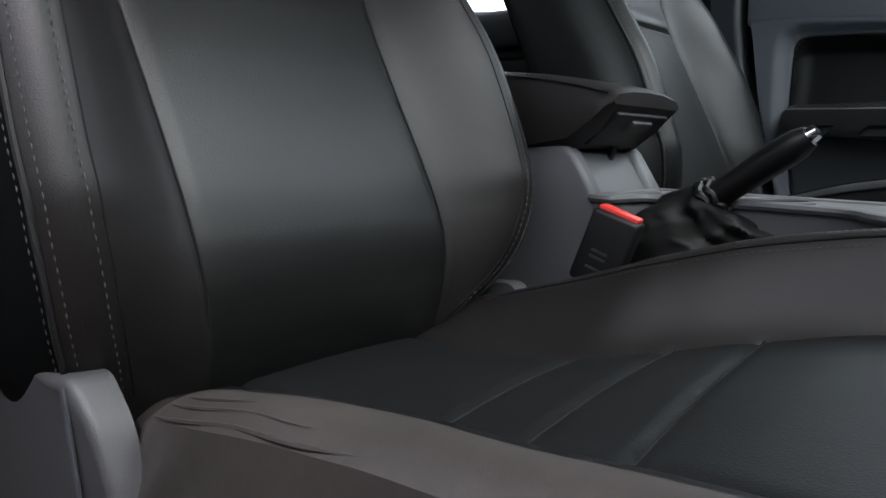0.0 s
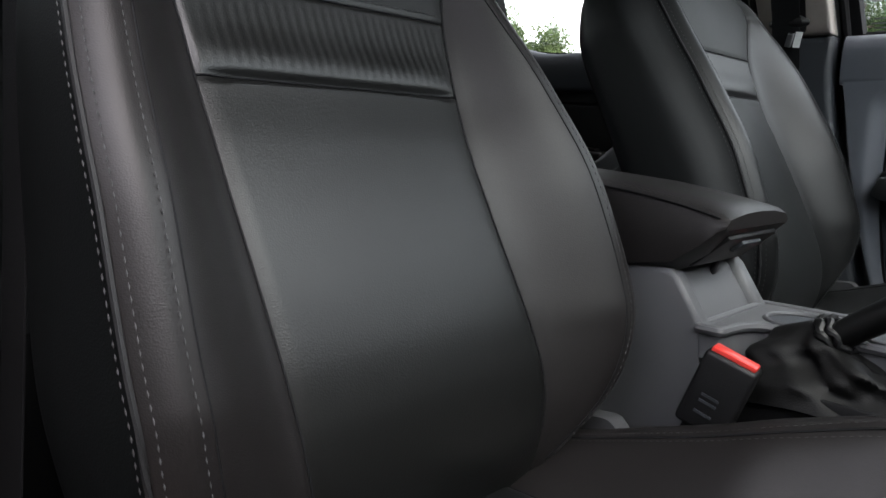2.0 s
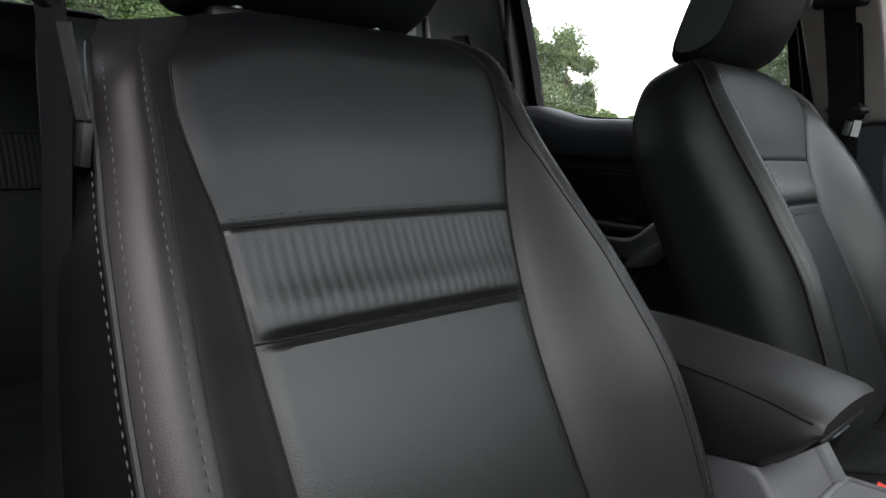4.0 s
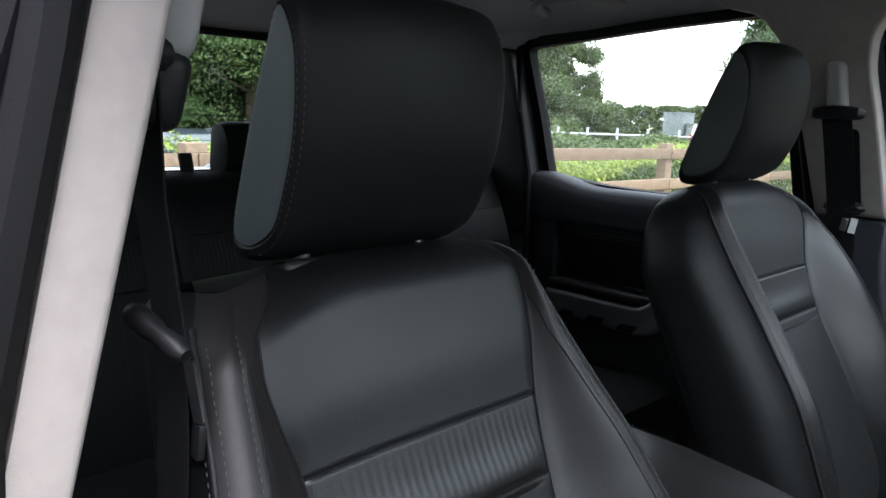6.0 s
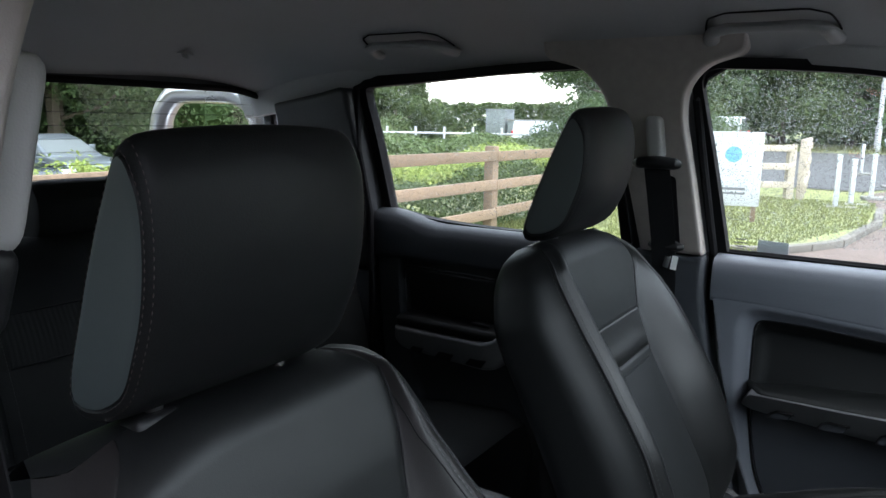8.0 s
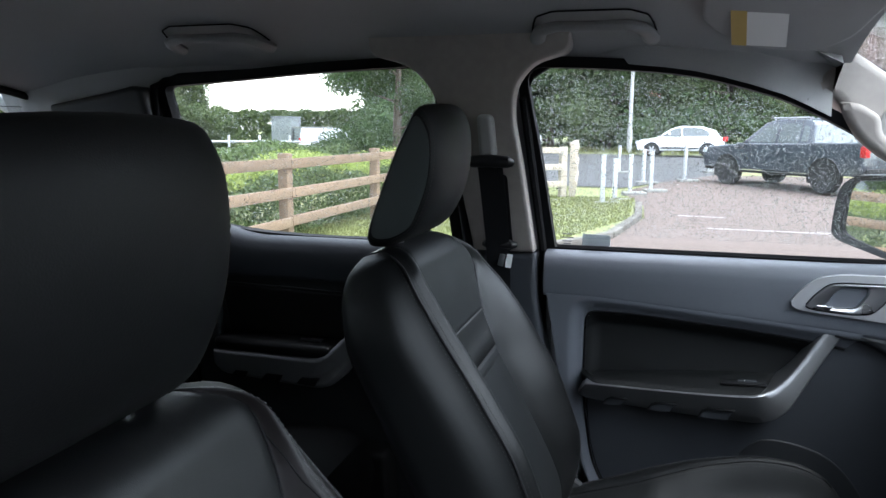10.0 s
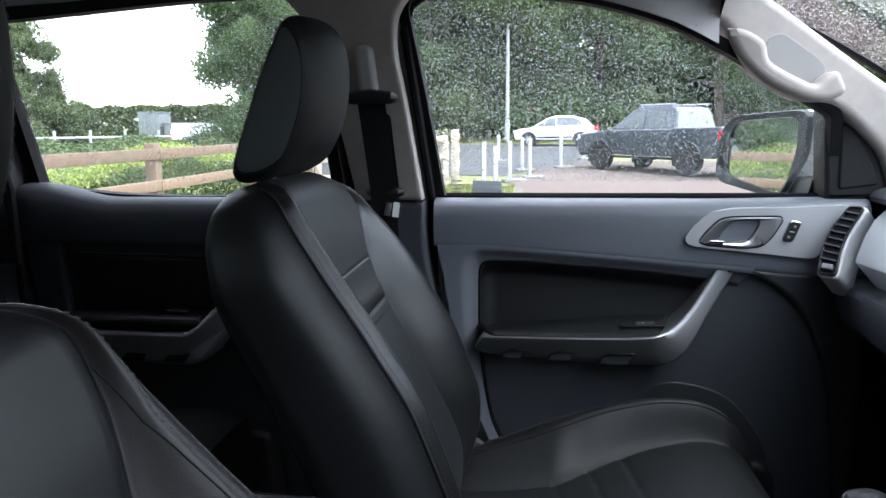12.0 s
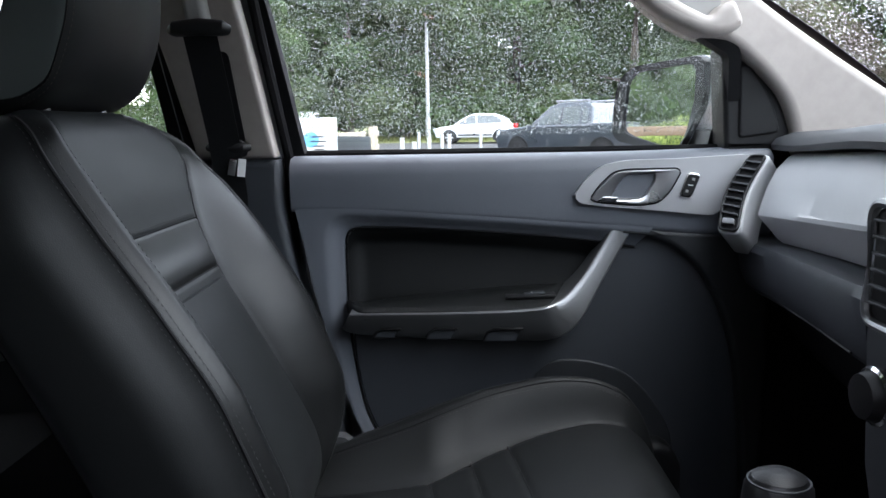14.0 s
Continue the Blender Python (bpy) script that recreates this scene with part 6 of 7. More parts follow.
for i_ in range(8):
    b0 = vlen * (.07 + .108 * i_)
    part("vent_slat", prism([(-.0135, b0), (.0135, b0 - .003), (.0135, b0), (-.0135, b0 + .003)], lambda a, b: on_vent(a, b, .0085), lambda a, b: on_vent(a, b, .003)), DASH_TOP, vent)
part("vent_wheel", prism(rounded([(-.010, vlen * .90), (.010, vlen * .90), (.010, vlen * .985), (-.010, vlen * .985)], .003), lambda a, b: on_vent(a, b, .010), lambda a, b: on_vent(a, b, .0), .002), SATIN, vent)
# centre stack
st = thing("centre_stack", "dark centre stack with vertical air vents and rotary knobs", "centre stack")
part("housing", loft([[q for q in ((x, -.17, z), (x, .140, z), (x + .03, .160, z), (x + .16, .160, z), (x + .16, -.19, z), (x + .03, -.19, z))] for x, z in ((.60, 1.44), (.575, 1.40), (.572, 1.30), (.580, 1.18), (.60, 1.08), (.63, .98), (.63, .70))]), DASH_TOP, st)
for y in (.098, -.145):
    cv = part("centre_vent", prism(rounded([(-.034, 1.318), (.034, 1.318), (.034, 1.415), (-.034, 1.415)], .014), lambda a, z, y=y: (.566, y + a, z), lambda a, z, y=y: (.59, y + a, z), .004), BLACK, st, "black upright air vent")
    part("vent_surround", tube([(.565, y + a, z) for a, z in rounded([(-.036, 1.315), (.036, 1.315), (.036, 1.418), (-.036, 1.418)], .016, 5)], .0045, 8, closed=True), SATIN, cv, "satin chrome vent surround")
    for i_ in range(6):
        part("vent_slat", rbox((.562, y - .03, 1.332 + i_ * .014), (.585, y + .03, 1.335 + i_ * .014), .001), DASH_TOP, cv)
def knob(x, y, z, r):
    k_ = part("rotary_knob", loft([[(x - dx, y + rr_ * math.cos(2 * math.pi * i / 20), z + rr_ * math.sin(2 * math.pi * i / 20)) for i in range(20)] for dx, rr_ in ((0, r), (.012, r), (.018, r * .95), (.024, r * .86), (.025, r * .5))]), BLACK, st, "black rotary knob with chrome ring")
    part("knob_ring", tube([(x - .012, y + r * 1.02 * math.cos(2 * math.pi * i / 24), z + r * 1.02 * math.sin(2 * math.pi * i / 24)) for i in range(24)], .0032, 6, closed=True), CHROME, k_)


knob(.576, .108, 1.256, .022)
knob(.576, -.135, 1.232, .024)
part("display", prism(rounded([(-.10, 1.28), (.075, 1.28), (.075, 1.40), (-.10, 1.40)], .008), lambda a, z: (.5675, a, z), lambda a, z: (.58, a, z), .002), CAR_GLASS, st, "dark unlit display glass")

# ---------------------------------------------------------------- centre console
con = thing("centre_console", "grey plastic centre console with a cup holder and handbrake slot", "centre console")
CY = -.030
prof_tower = lambda back, zz: [(-.32, .70), (-.32, 1.088), (.0, 1.106), (.040 - back * .4, 1.1085 - zz), (.058 - back, 1.1075 - zz), (.066 - back, 1.100), (.080 - back, 1.079), (.094 - back, 1.058), (.095 - back * .6, 1.045), (.095, 1.02), (.095, .70)]
part("tower", loft([[(x, CY + y, z) for x, z in prof_tower(b_, q_)] for y, b_, q_ in ((-.0795, .007, .006), (-.0785, .003, .003), (-.0755, .0, .0), (-.0620, .0, .0), (-.0585, .002, .001), (-.0555, .009, .002), (.0555, .009, .002), (.0585, .002, .001), (.0620, .0, .0), (.0755, .0, .0), (.0785, .003, .003), (.0795, .007, .006))]), CONSOLE, con, "light grey console box with a recessed front")
part("lower_side", prism([(.080, .66), (.080, .945), (.35, .945), (.38, 1.04), (.60, 1.07), (.60, .66)], lambda x, z: (x, -.106, z), lambda x, z: (x, .050, z), .006), CARPET, con)


def plate_with_holes(outer, holes, ztop, thick):
    """A plate over an outline in x, y, cut out round the holes; ztop gives its height."""
    bm = bmesh.new()
    loops = []
    for lp in [outer] + holes:
        a = [bm.verts.new((x, y, ztop(x))) for x, y in lp]
        for i in range(len(a)):
            bm.edges.new((a[i], a[(i + 1) % len(a)]))
        loops.append(a)
    bmesh.ops.triangle_fill(bm, use_beauty=True, edges=bm.edges[:])
    for a in loops:
        b = [bm.verts.new((v.co.x, v.co.y, v.co.z - thick)) for v in a]
        for i in range(len(a)):
            j = (i + 1) % len(a)
            bm.faces.new((a[i], a[j], b[j], b[i]))
    bmesh.ops.recalc_face_normals(bm, faces=bm.faces[:])
    return bm


zdeck = lambda x: 1.058 + .045 * ease((x - .36) / .25)
deck = rounded([(.090, -.110), (.090, .050), (.300, .056), (.40, .064), (.62, .09), (.62, -.106), (.345, -.106), (.320, -.058), (.165, -.050), (.128, -.056), (.116, -.075), (.113, -.110)],
               [.006, .006, .05, .05, .003, .003, .02, .03, .03, .02, .02, .004], 5)
K = 32
cups = [[(cx_ + .033 * math.cos(2 * math.pi * i / K), -.008 + .033 * math.sin(2 * math.pi * i / K)) for i in range(K)] for cx_ in (.150, .238)]
part("deck", plate_with_holes(deck, cups, zdeck, .030), CONSOLE, con, "smooth grey console deck")
part("deck_rim", tube([(x, y, zdeck(x) - .0015) for x, y in deck], .0048, 8, closed=True), CONSOLE, con)
for c_ in cups:
    mx = sum(p[0] for p in c_) / K
    cup = part("cup_holder", loft([[(mx + (p[0] - mx) * s_, -.008 + (p[1] + .008) * s_, zdeck(.15) + h_) for p in c_] for s_, h_ in ((1.0, -.001), (.97, -.010), (.93, -.055), (.88, -.060), (.3, -.060))]), DOOR_LOW, con, "round cup holder recess")
    part("cup_rim", tube([(x, y, zdeck(x) + .0002) for x, y in c_], .0028, 8, closed=True), CONSOLE, cup)
part("slot_edge", rbox((.113, -.112, .95), (.345, -.106, 1.018), .002), BLACK, con)
part("slot_floor", rbox((.096, -.104, .950), (.345, .048, .965), .003), BLACK, con)
lid = thing("armrest_lid", "padded black leather console armrest with a latch", "armrest")
secs = []
for x, zb, ztp, hw in ((-.34, 1.098, 1.180, .064), (-.335, 1.092, 1.188, .074), (-.25, 1.090, 1.193, .080), (-.10, 1.092, 1.190, .083), (.0, 1.096, 1.182, .084), (.060, 1.106, 1.173, .084), (.085, 1.124, 1.169, .082), (.100, 1.142, 1.165, .080), (.108, 1.150, 1.160, .076)):
    r_ = min(.012, (ztp - zb) * .3)
    tp = hw * .93
    secs.append([(x, y + CY, z) for y, z in ((-hw, zb + r_ * .8), (-hw * .995, zb + (ztp - zb) * .45), (-tp, ztp - r_), (-tp + r_ * .35, ztp - r_ * .3), (-tp + r_, ztp), (-tp * .5, ztp + .004), (0, ztp + .005), (tp * .5, ztp + .004), (tp - r_, ztp), (tp - r_ * .35, ztp - r_ * .3), (tp, ztp - r_), (hw * .995, zb + (ztp - zb) * .45), (hw, zb + r_ * .8), (hw - r_ * 1.2, zb), (-hw + r_ * 1.2, zb))])
pad = part("lid_pad", loft(secs), LEATHER_WARM, lid)
zl = lambda x: table(x, [-.34, -.25, -.1, .0, .06, .10], [1.180, 1.1925, 1.190, 1.182, 1.173, 1.164])
part("lid_seam", dashes([[(x, CY + sg * (.0775 - off), zl(x) - .0002 + .12 * (off - .006)) for x in np.linspace(-.32, .098, 50)] for sg in (-1, 1) for off in (.0095, .017)], .004, .0024, .0004), THREAD, pad, "pale stitching along the lid seam")
part("lid_welt", tube([(x, CY - .0750, zl(x) - .0030) for x in np.linspace(-.32, .100, 40)], .0010, 6), RUBBER, pad)
part("latch_plate", obox((.0845, CY, 1.1262), (.050, .118, .006), (0, -41, 0), .003), BLACK, lid)
part("latch", obox((.094, CY + .004, 1.1300), (.016, .046, .007), (0, -41, 0), .002), DOOR_LOW, lid)
part("latch_hook", obox((.062, CY + .012, 1.103), (.006, .010, .022), (0, 15, 0), .002), BLACK, lid)
# handbrake
SOFT_LEATHER = surface("soft_black_leather", (0.006, 0.006, 0.0062), 0.55, vary=0.2, vary_scale=20, grain=0.2, grain_scale=700, spec=0.2)
hb = thing("handbrake", "black leather handbrake lever with chrome button and gaiter", "handbrake")
a0, a1 = Vector((.188, -.058, 1.056)), Vector((.276, -.058, 1.122))
pts = [a0.lerp(a1, t) for t in np.linspace(0, 1, 12)]
grip = part("grip", tube(pts, [.0125, .0128, .013, .0132, .0135, .014, .0143, .0145, .0148, .0148, .014, .0105], 14), LEATHER, hb)
part("button", tube([a1, a1 + (a1 - a0).normalized() * .008], [.0085, .007], 12), CHROME, grip, "chrome release button")
part("button_collar", tube([a1 - (a1 - a0).normalized() * .004, a1 + (a1 - a0).normalized() * .002], [.0115, .0095], 12), CHROME, grip)
rings = []
for t in np.linspace(0, 1, 34):
    c = Vector((.196, -.078, 1.000)).lerp(Vector((.192, -.058, 1.062)), t ** .8)
    rad_x, rad_y = .075 * (1 - t) ** .8 + .0165, .026 * (1 - t) ** .7 + .0165
    amp = math.sin(math.pi * min(1, t * 1.05)) * .9 + .1
    ring = []
    for i in range(72):
        w_ = 2 * math.pi * i / 72
        fold = amp * (.0075 * math.sin(3 * w_ + 6 * t) + .0058 * math.sin(5 * w_ - 9 * t) + .0030 * math.sin(9 * w_ + 14 * t))
        bag = .010 * math.sin(t * 9 + 2 * w_) * (1 - t)
        ring.append((c.x + (rad_x + fold + bag) * math.cos(w_), c.y + (rad_y + fold) * math.sin(w_), c.z + .006 * math.sin(w_ * 3 + t * 5) * (1 - t) - .011 * math.cos(w_) * t))
    rings.append(ring)
part("gaiter", loft(rings), SOFT_LEATHER, hb, "bunched black leather gaiter")
for k_, (rr_, th_) in enumerate(((.0185, .0048), (.0165, .0036))):
    ax = (a1 - a0).normalized()
    e1, e2 = ax.cross(Vector((0, 1, 0))).normalized(), Vector((0, 1, 0))
    cc = a0 + ax * (.006 + .008 * k_)
    part("gaiter_collar", tube([cc + e1 * (rr_ * math.cos(w_)) + e2 * (rr_ * math.sin(w_)) + ax * (.0016 * math.sin(7 * w_)) for w_ in [2 * math.pi * i / 56 for i in range(56)]],
                               [th_ * (1 + .16 * math.sin(9 * 2 * math.pi * i / 56)) for i in range(56)], 8, closed=True), LEATHER if k_ == 0 else BLACK, hb, "puckered gaiter collar" if k_ == 0 else "")
# belt buckle
bk = thing("belt_buckle", "black seat belt buckle with a red release button", "seat belt buckle")
bmx = obox((0, 0, -.036), (.046, .026, .072), (0, 0, 0), .004, 3)
tm = pose(.143, -.146, 1.0455, 0, 19, 8)
bmx.transform(tm)
part("casing", bmx, BLACK, bk)
bmx = obox((0, 0, .001), (.040, .017, .006), (0, 0, 0), .002)
bmx.transform(tm)
part("release_button", bmx, RED, bk, "red press button")
part("stalk", strap([tm @ Vector((0, 0, -.068)), tm @ Vector((-.004, 0, -.12)), tm @ Vector((-.02, 0, -.2))], .03, .006), BLACK, bk)
for zz in (-.038, -.044, -.055):
    bmx = obox((-.002, -.0132, zz), (.016, .0008, .0025), (0, 0, 0), 0)
    bmx.transform(tm)
    part("moulded_mark", bmx, DOOR_LOW, bk)
copy_thing(bk, Matrix.Translation((-.018, .247, -.012)))
# gear lever
KNOB_GLOSS = surface("satin_black_plastic", (0.010, 0.010, 0.011), 0.30, vary=0.1)
gl_ = thing("gear_lever", "rounded black gear lever knob with leather gaiter", "gear lever")
gp = Vector((.478, .085, 1.170))
part("knob", loft([[(gp.x + r_ * math.cos(w_) * 1.15, gp.y + r_ * math.sin(w_), gp.z + z_) for w_ in [2 * math.pi * i / 24 for i in range(24)]] for z_, r_ in ((-.05, .012), (-.03, .016), (-.012, .022), (.004, .0255), (.018, .024), (.026, .019), (.029, .010))]), KNOB_GLOSS, gl_)
part("knob_plate", loft([[(gp.x + r_ * math.cos(w_) * 1.15, gp.y + r_ * math.sin(w_), gp.z + z_) for w_ in [2 * math.pi * i / 24 for i in range(24)]] for z_, r_ in ((.0262, .019), (.0305, .012), (.031, .004))]), BLACK, gl_)
part("knob_ring", tube([(gp.x + .0215 * 1.15 * math.cos(w_), gp.y + .0215 * math.sin(w_), gp.z + .0225) for w_ in [2 * math.pi * i / 28 for i in range(28)]], .0010, 8, closed=True), DOOR_LOW, gl_, "thin grey ring")
part("stick", tube([(gp.x - .01, gp.y, 1.00), (gp.x, gp.y, gp.z - .04)], .008, 10), BLACK, gl_)
part("gaiter", loft([[(gp.x - .01 + r_ * math.cos(w_) * 1.2, gp.y - .02 + .02 * (1 - r_ / .06) + r_ * math.sin(w_) * .8, z_ + .006 * math.sin(4 * w_)) for w_ in [2 * math.pi * i / 24 for i in range(24)]] for z_, r_ in ((1.045, .06), (1.065, .052), (1.08, .04), (1.10, .026), (1.12, .014))]), LEATHER, gl_)

# ---------------------------------------------------------------- rear bench
bench = thing("rear_bench", "black leather rear bench seat with stitched head restraints", "bench seat")
def bench_sec(y, w_):
    q = [(-.44, .80), (-.425, .95), (-.44, 1.005), (-.49, 1.030), (-.62, 1.022), (-.80, .995), (-.90, .990)]
    return [(x, y, z + w_) for x, z in q] + [(-.90, y, .80)]
yb = [-.69, -.675, -.62, -.45, -.25, -.235, -.22, .0, .22, .235, .25, .45, .62, .675, .69]
part("bench_cushion", loft([bench_sec(y, {-.69: -.03, .69: -.03, -.675: -.01, .675: -.01, -.235: -.008, .235: -.008}.get(y, 0.0)) for y in yb]), LEATHER_DIM, bench)
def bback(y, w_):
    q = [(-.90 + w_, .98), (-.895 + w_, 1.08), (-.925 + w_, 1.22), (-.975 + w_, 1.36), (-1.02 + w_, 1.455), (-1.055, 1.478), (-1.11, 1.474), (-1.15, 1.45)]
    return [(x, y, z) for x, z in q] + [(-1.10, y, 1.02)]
part("bench_backrest", loft([bback(y, {-.69: -.03, .69: -.03, -.675: -.01, .675: -.01, -.235: -.012, .235: -.012}.get(y, 0.0)) for y in yb]), LEATHER_DIM, bench)
part("bench_base", rbox((-.90, -.68, .62), (-.46, .68, .82), .01), BLACK, bench)
stl = []
for y in (-.36, -.30, -.25, -.22, .22, .25, .30, .36):
    stl.append([(table(z, [1.10, 1.22, 1.36, 1.455], [-.894, -.924, -.974, -1.018]), y, z) for z in np.linspace(1.11, 1.45, 24)])
part("bench_stitching", dashes(stl), THREAD_DARK, bench)
bx = lambda z: table(z, [1.08, 1.22, 1.36, 1.455], [-.895, -.925, -.975, -1.02])
for y0, y1 in ((-.66, -.255), (-.215, .215), (.255, .66)):
    cols = int((y1 - y0) / .0022)
    part("bench_pleats", seat_patch(14, cols, lambda i, j: Vector((bx(1.287 + .079 * i / 13) + .0015 + .0030 * math.sin(math.pi * i / 13) + .0007 * math.sin(j * 1.57), y0 + (y1 - y0) * j / (cols - 1), 1.287 + .079 * i / 13))), LEATHER_DIM, bench, "pleated leather band")
    for z in (1.285, 1.368):
        part("bench_seam", tube([(bx(z) + .0012, y, z) for y in np.linspace(y0, y1, 12)], .0016, 5), RUBBER, bench)
part("pull_tab", obox((-1.075, -.170, 1.492), (.010, .028, .045), (0, -20, 0), .004), BLACK, bench)
for y in (-.365, .032, .43):
    hd = part("bench_head_restraint", loft([[(-1.09 + a * s_, y + v, 1.520 + .76 * b * s_) for a, b in rounded([(-.045, -.075), (-.03, .07), (.02, .078), (.048, .03), (.045, -.05), (.01, -.085)], .03, 4)] for v, s_ in ((-.13, .7), (-.127, .88), (-.115, .98), (-.09, 1), (.09, 1), (.115, .98), (.127, .88), (.13, .7))]), LEATHER_DIM, bench)
    for q in (-.05, .05):
        part("post", tube([(-1.10, y + q, 1.44), (-1.10, y + q, 1.50)], .006, 8), STEEL, hd)

# ---------------------------------------------------------------- outside
def ground_z(y):
    return 0.20 + 0.018 * max(0.0, y - 18.0)


def dip(x):
    """The field behind the hedge lies lower than the car park."""
    return 0.45 * min(1.0, max(0.0, (-x - 8) / 7))


bm = bmesh.new()
gxs = [-900, -300, -120, -60, -30, -15, -8, 0, 8, 15, 30, 60, 120, 300, 900]
gys = [-900, -300, -100, -30, -10, 0, 10, 18, 24, 30, 40, 60, 120, 300, 900]
gv = [[bm.verts.new((x, y, min(ground_z(y), 2.2) - .02 - dip(x))) for y in gys] for x in gxs]
for i in range(len(gxs) - 1):
    for j in range(len(gys) - 1):
        bm.faces.new((gv[i][j], gv[i + 1][j], gv[i + 1][j + 1], gv[i][j + 1]))
tagged(part("ground", bm, EARTH), "rough green grass reaching to the trees", "grass", kind="structure")


def flat_sheet(name, poly, material, lift, label, cat):
    bm = bmesh.new()
    vs = [bm.verts.new((x, y, ground_z(y) + lift)) for x, y in poly]
    bm.faces.new(vs)
    bmesh.ops.triangulate(bm, faces=bm.faces[:])
    return tagged(part(name, bm, material, smooth=False), label, cat, kind="structure")


WORN_LINE = surface("worn_line_paint", (0.36, 0.34, 0.33), 0.8, color2=(0.20, 0.16, 0.145), vary_scale=3, grain=0.6, grain_scale=90, fine=0.3, fine_scale=25)
park = [(-3.7, -12), (-3.7, 6.0), (-2.2, 8.0), (-.95, 8.6), (-.30, 10.0), (.05, 12.4), (.0, 14.5), (-.6, 18.0), (1.6, 18.0), (12, 18.0), (40, 18.0), (40, -12)]
flat_sheet("pavement", park, TARMAC, .0, "wet reddish brown tarmac of the car park", "car park")
flat_sheet("pavement_entry", [(-.6, 18.0), (40, 18.0), (40, 24.5), (1.6, 24.5)], TARMAC, .0, "wet reddish brown tarmac entrance", "car park")
flat_sheet("road", [(-80, 30.0), (90, 30.0), (90, 37.5), (-80, 37.5)], ROAD, .006, "grey asphalt road beyond the car park", "road")
flat_sheet("road_near", [(-14, 20.5), (-.6, 19.0), (2.2, 24.6), (3.0, 30.0), (-20, 30.0)], ROAD, .004, "grey asphalt side lane", "road")
for x0, y0, x1, y1 in ((1.0, 11.2, 7.0, 10.9), (.6, 12.9, 1.4, 12.8), (9.0, 14.0, 14.0, 13.6)):
    tagged(part("parking_line", obox(((x0 + x1) / 2, (y0 + y1) / 2, .203), (abs(x1 - x0), .10, .004), (0, 0, math.degrees(math.atan2(y1 - y0, x1 - x0))), 0), WORN_LINE), "worn white parking line on the tarmac", "road marking", kind="structure")
# kerb stones along the grass corner
kerb_line = resample([(-2.3, 7.9, 0), (-.98, 8.5, 0), (-.40, 9.6, 0), (-.05, 12.2, 0), (-.1, 14.5, 0)], 12)
kb = thing("kerb", "low concrete kerb stones round the grass corner", "kerb", kind="structure")
for a_, b_ in zip(kerb_line, kerb_line[1:]):
    c = (a_ + b_) / 2
    part("kerb_stone", obox((c.x, c.y, .235), ((b_ - a_).length - .012, .13, .11), (0, 0, math.degrees(math.atan2(b_.y - a_.y, b_.x - a_.x))), .015), KERB_DARK, kb)
flat_sheet("grass_corner", [(-3.9, 6.0), (-2.3, 8.0), (-1.05, 8.6), (-.48, 9.7), (-.14, 12.2), (-.2, 15.0), (-5.0, 16.0)], EARTH, .06, "mown green grass corner round the sign", "grass")


def blades(name, count, sampler, h, seed, material, label):
    rng = random.Random(seed)
    verts, faces = [], []
    for _ in range(count):
        x, y, z = sampler(rng)
        w_, t = rng.uniform(0, 6.28), h * rng.uniform(.5, 1.2)
        dx, dy = math.cos(w_) * .012, math.sin(w_) * .012
        k0 = len(verts)
        lx, ly = rng.uniform(-.4, .4) * t, rng.uniform(-.4, .4) * t
        verts += [(x - dx, y - dy, z), (x + dx, y + dy, z), (x + lx, y + ly, z + t)]
        faces.append((k0, k0 + 1, k0 + 2))
    me = bpy.data.meshes.new(name)
    me.from_pydata(verts, [], faces)
    me.materials.append(material)
    return tagged(new(name, me), label, "grass", kind="stuff")


blades("grass", 26000, lambda r: (lambda y: (r.uniform(-4.6, -1.1 + .3 * (y - 8.5) if y < 12 else -.2), y  , .255))(r.uniform(8.0, 15.5)), .045, 3, GRASS_BLADE, "short mown grass by the sign")
blades("verge_grass", 6000, lambda r: (lambda y: (r.uniform(-12, 25), y, ground_z(y)))(r.uniform(38, 44)), .35, 6, GRASS_BLADE, "rough grass verge below the trees")


def leaf_mesh(name, count, sampler, size, seed, masses=()):
    """Many small bent leaf sprays, and the dense shaded inner masses of the clumps, as one mesh."""
    rng = random.Random(seed)
    verts, faces = [], []
    for _ in range(count):
        c, out = sampler(rng)
        n_ = (out + Vector((rng.gauss(0, .6), rng.gauss(0, .6), rng.gauss(.2, .6)))).normalized()
        t1 = n_.cross(Vector((rng.gauss(0, 1), rng.gauss(0, 1), rng.gauss(0, 1)))).normalized()
        t2 = n_.cross(t1)
        s = size * rng.uniform(.55, 1.35)
        k0 = len(verts)
        verts += [tuple(c - t1 * s), tuple(c - t2 * s * .5 + n_ * s * .18), tuple(c + t1 * s), tuple(c + t2 * s * .5 + n_ * s * .18)]
        faces += [(k0, k0 + 1, k0 + 2), (k0, k0 + 2, k0 + 3)]
    for c, rad in masses:
        k0, R_, S_ = len(verts), 5, 9
        for i in range(R_):
            p_ = math.pi * (i + .5) / R_
            for j in range(S_):
                w_ = 2 * math.pi * j / S_
                q = rad * rng.uniform(.72, 1.12)
                verts.append(tuple(c + Vector((math.sin(p_) * math.cos(w_), math.sin(p_) * math.sin(w_), math.cos(p_) * .8)) * q))
        for i in range(R_ - 1):
            for j in range(S_):
                a, b = k0 + i * S_ + j, k0 + i * S_ + (j + 1) % S_
                faces += [(a, b, b + S_), (a, b + S_, a + S_)]
    me = bpy.data.meshes.new(name)
    me.from_pydata(verts, [], faces)
    return me


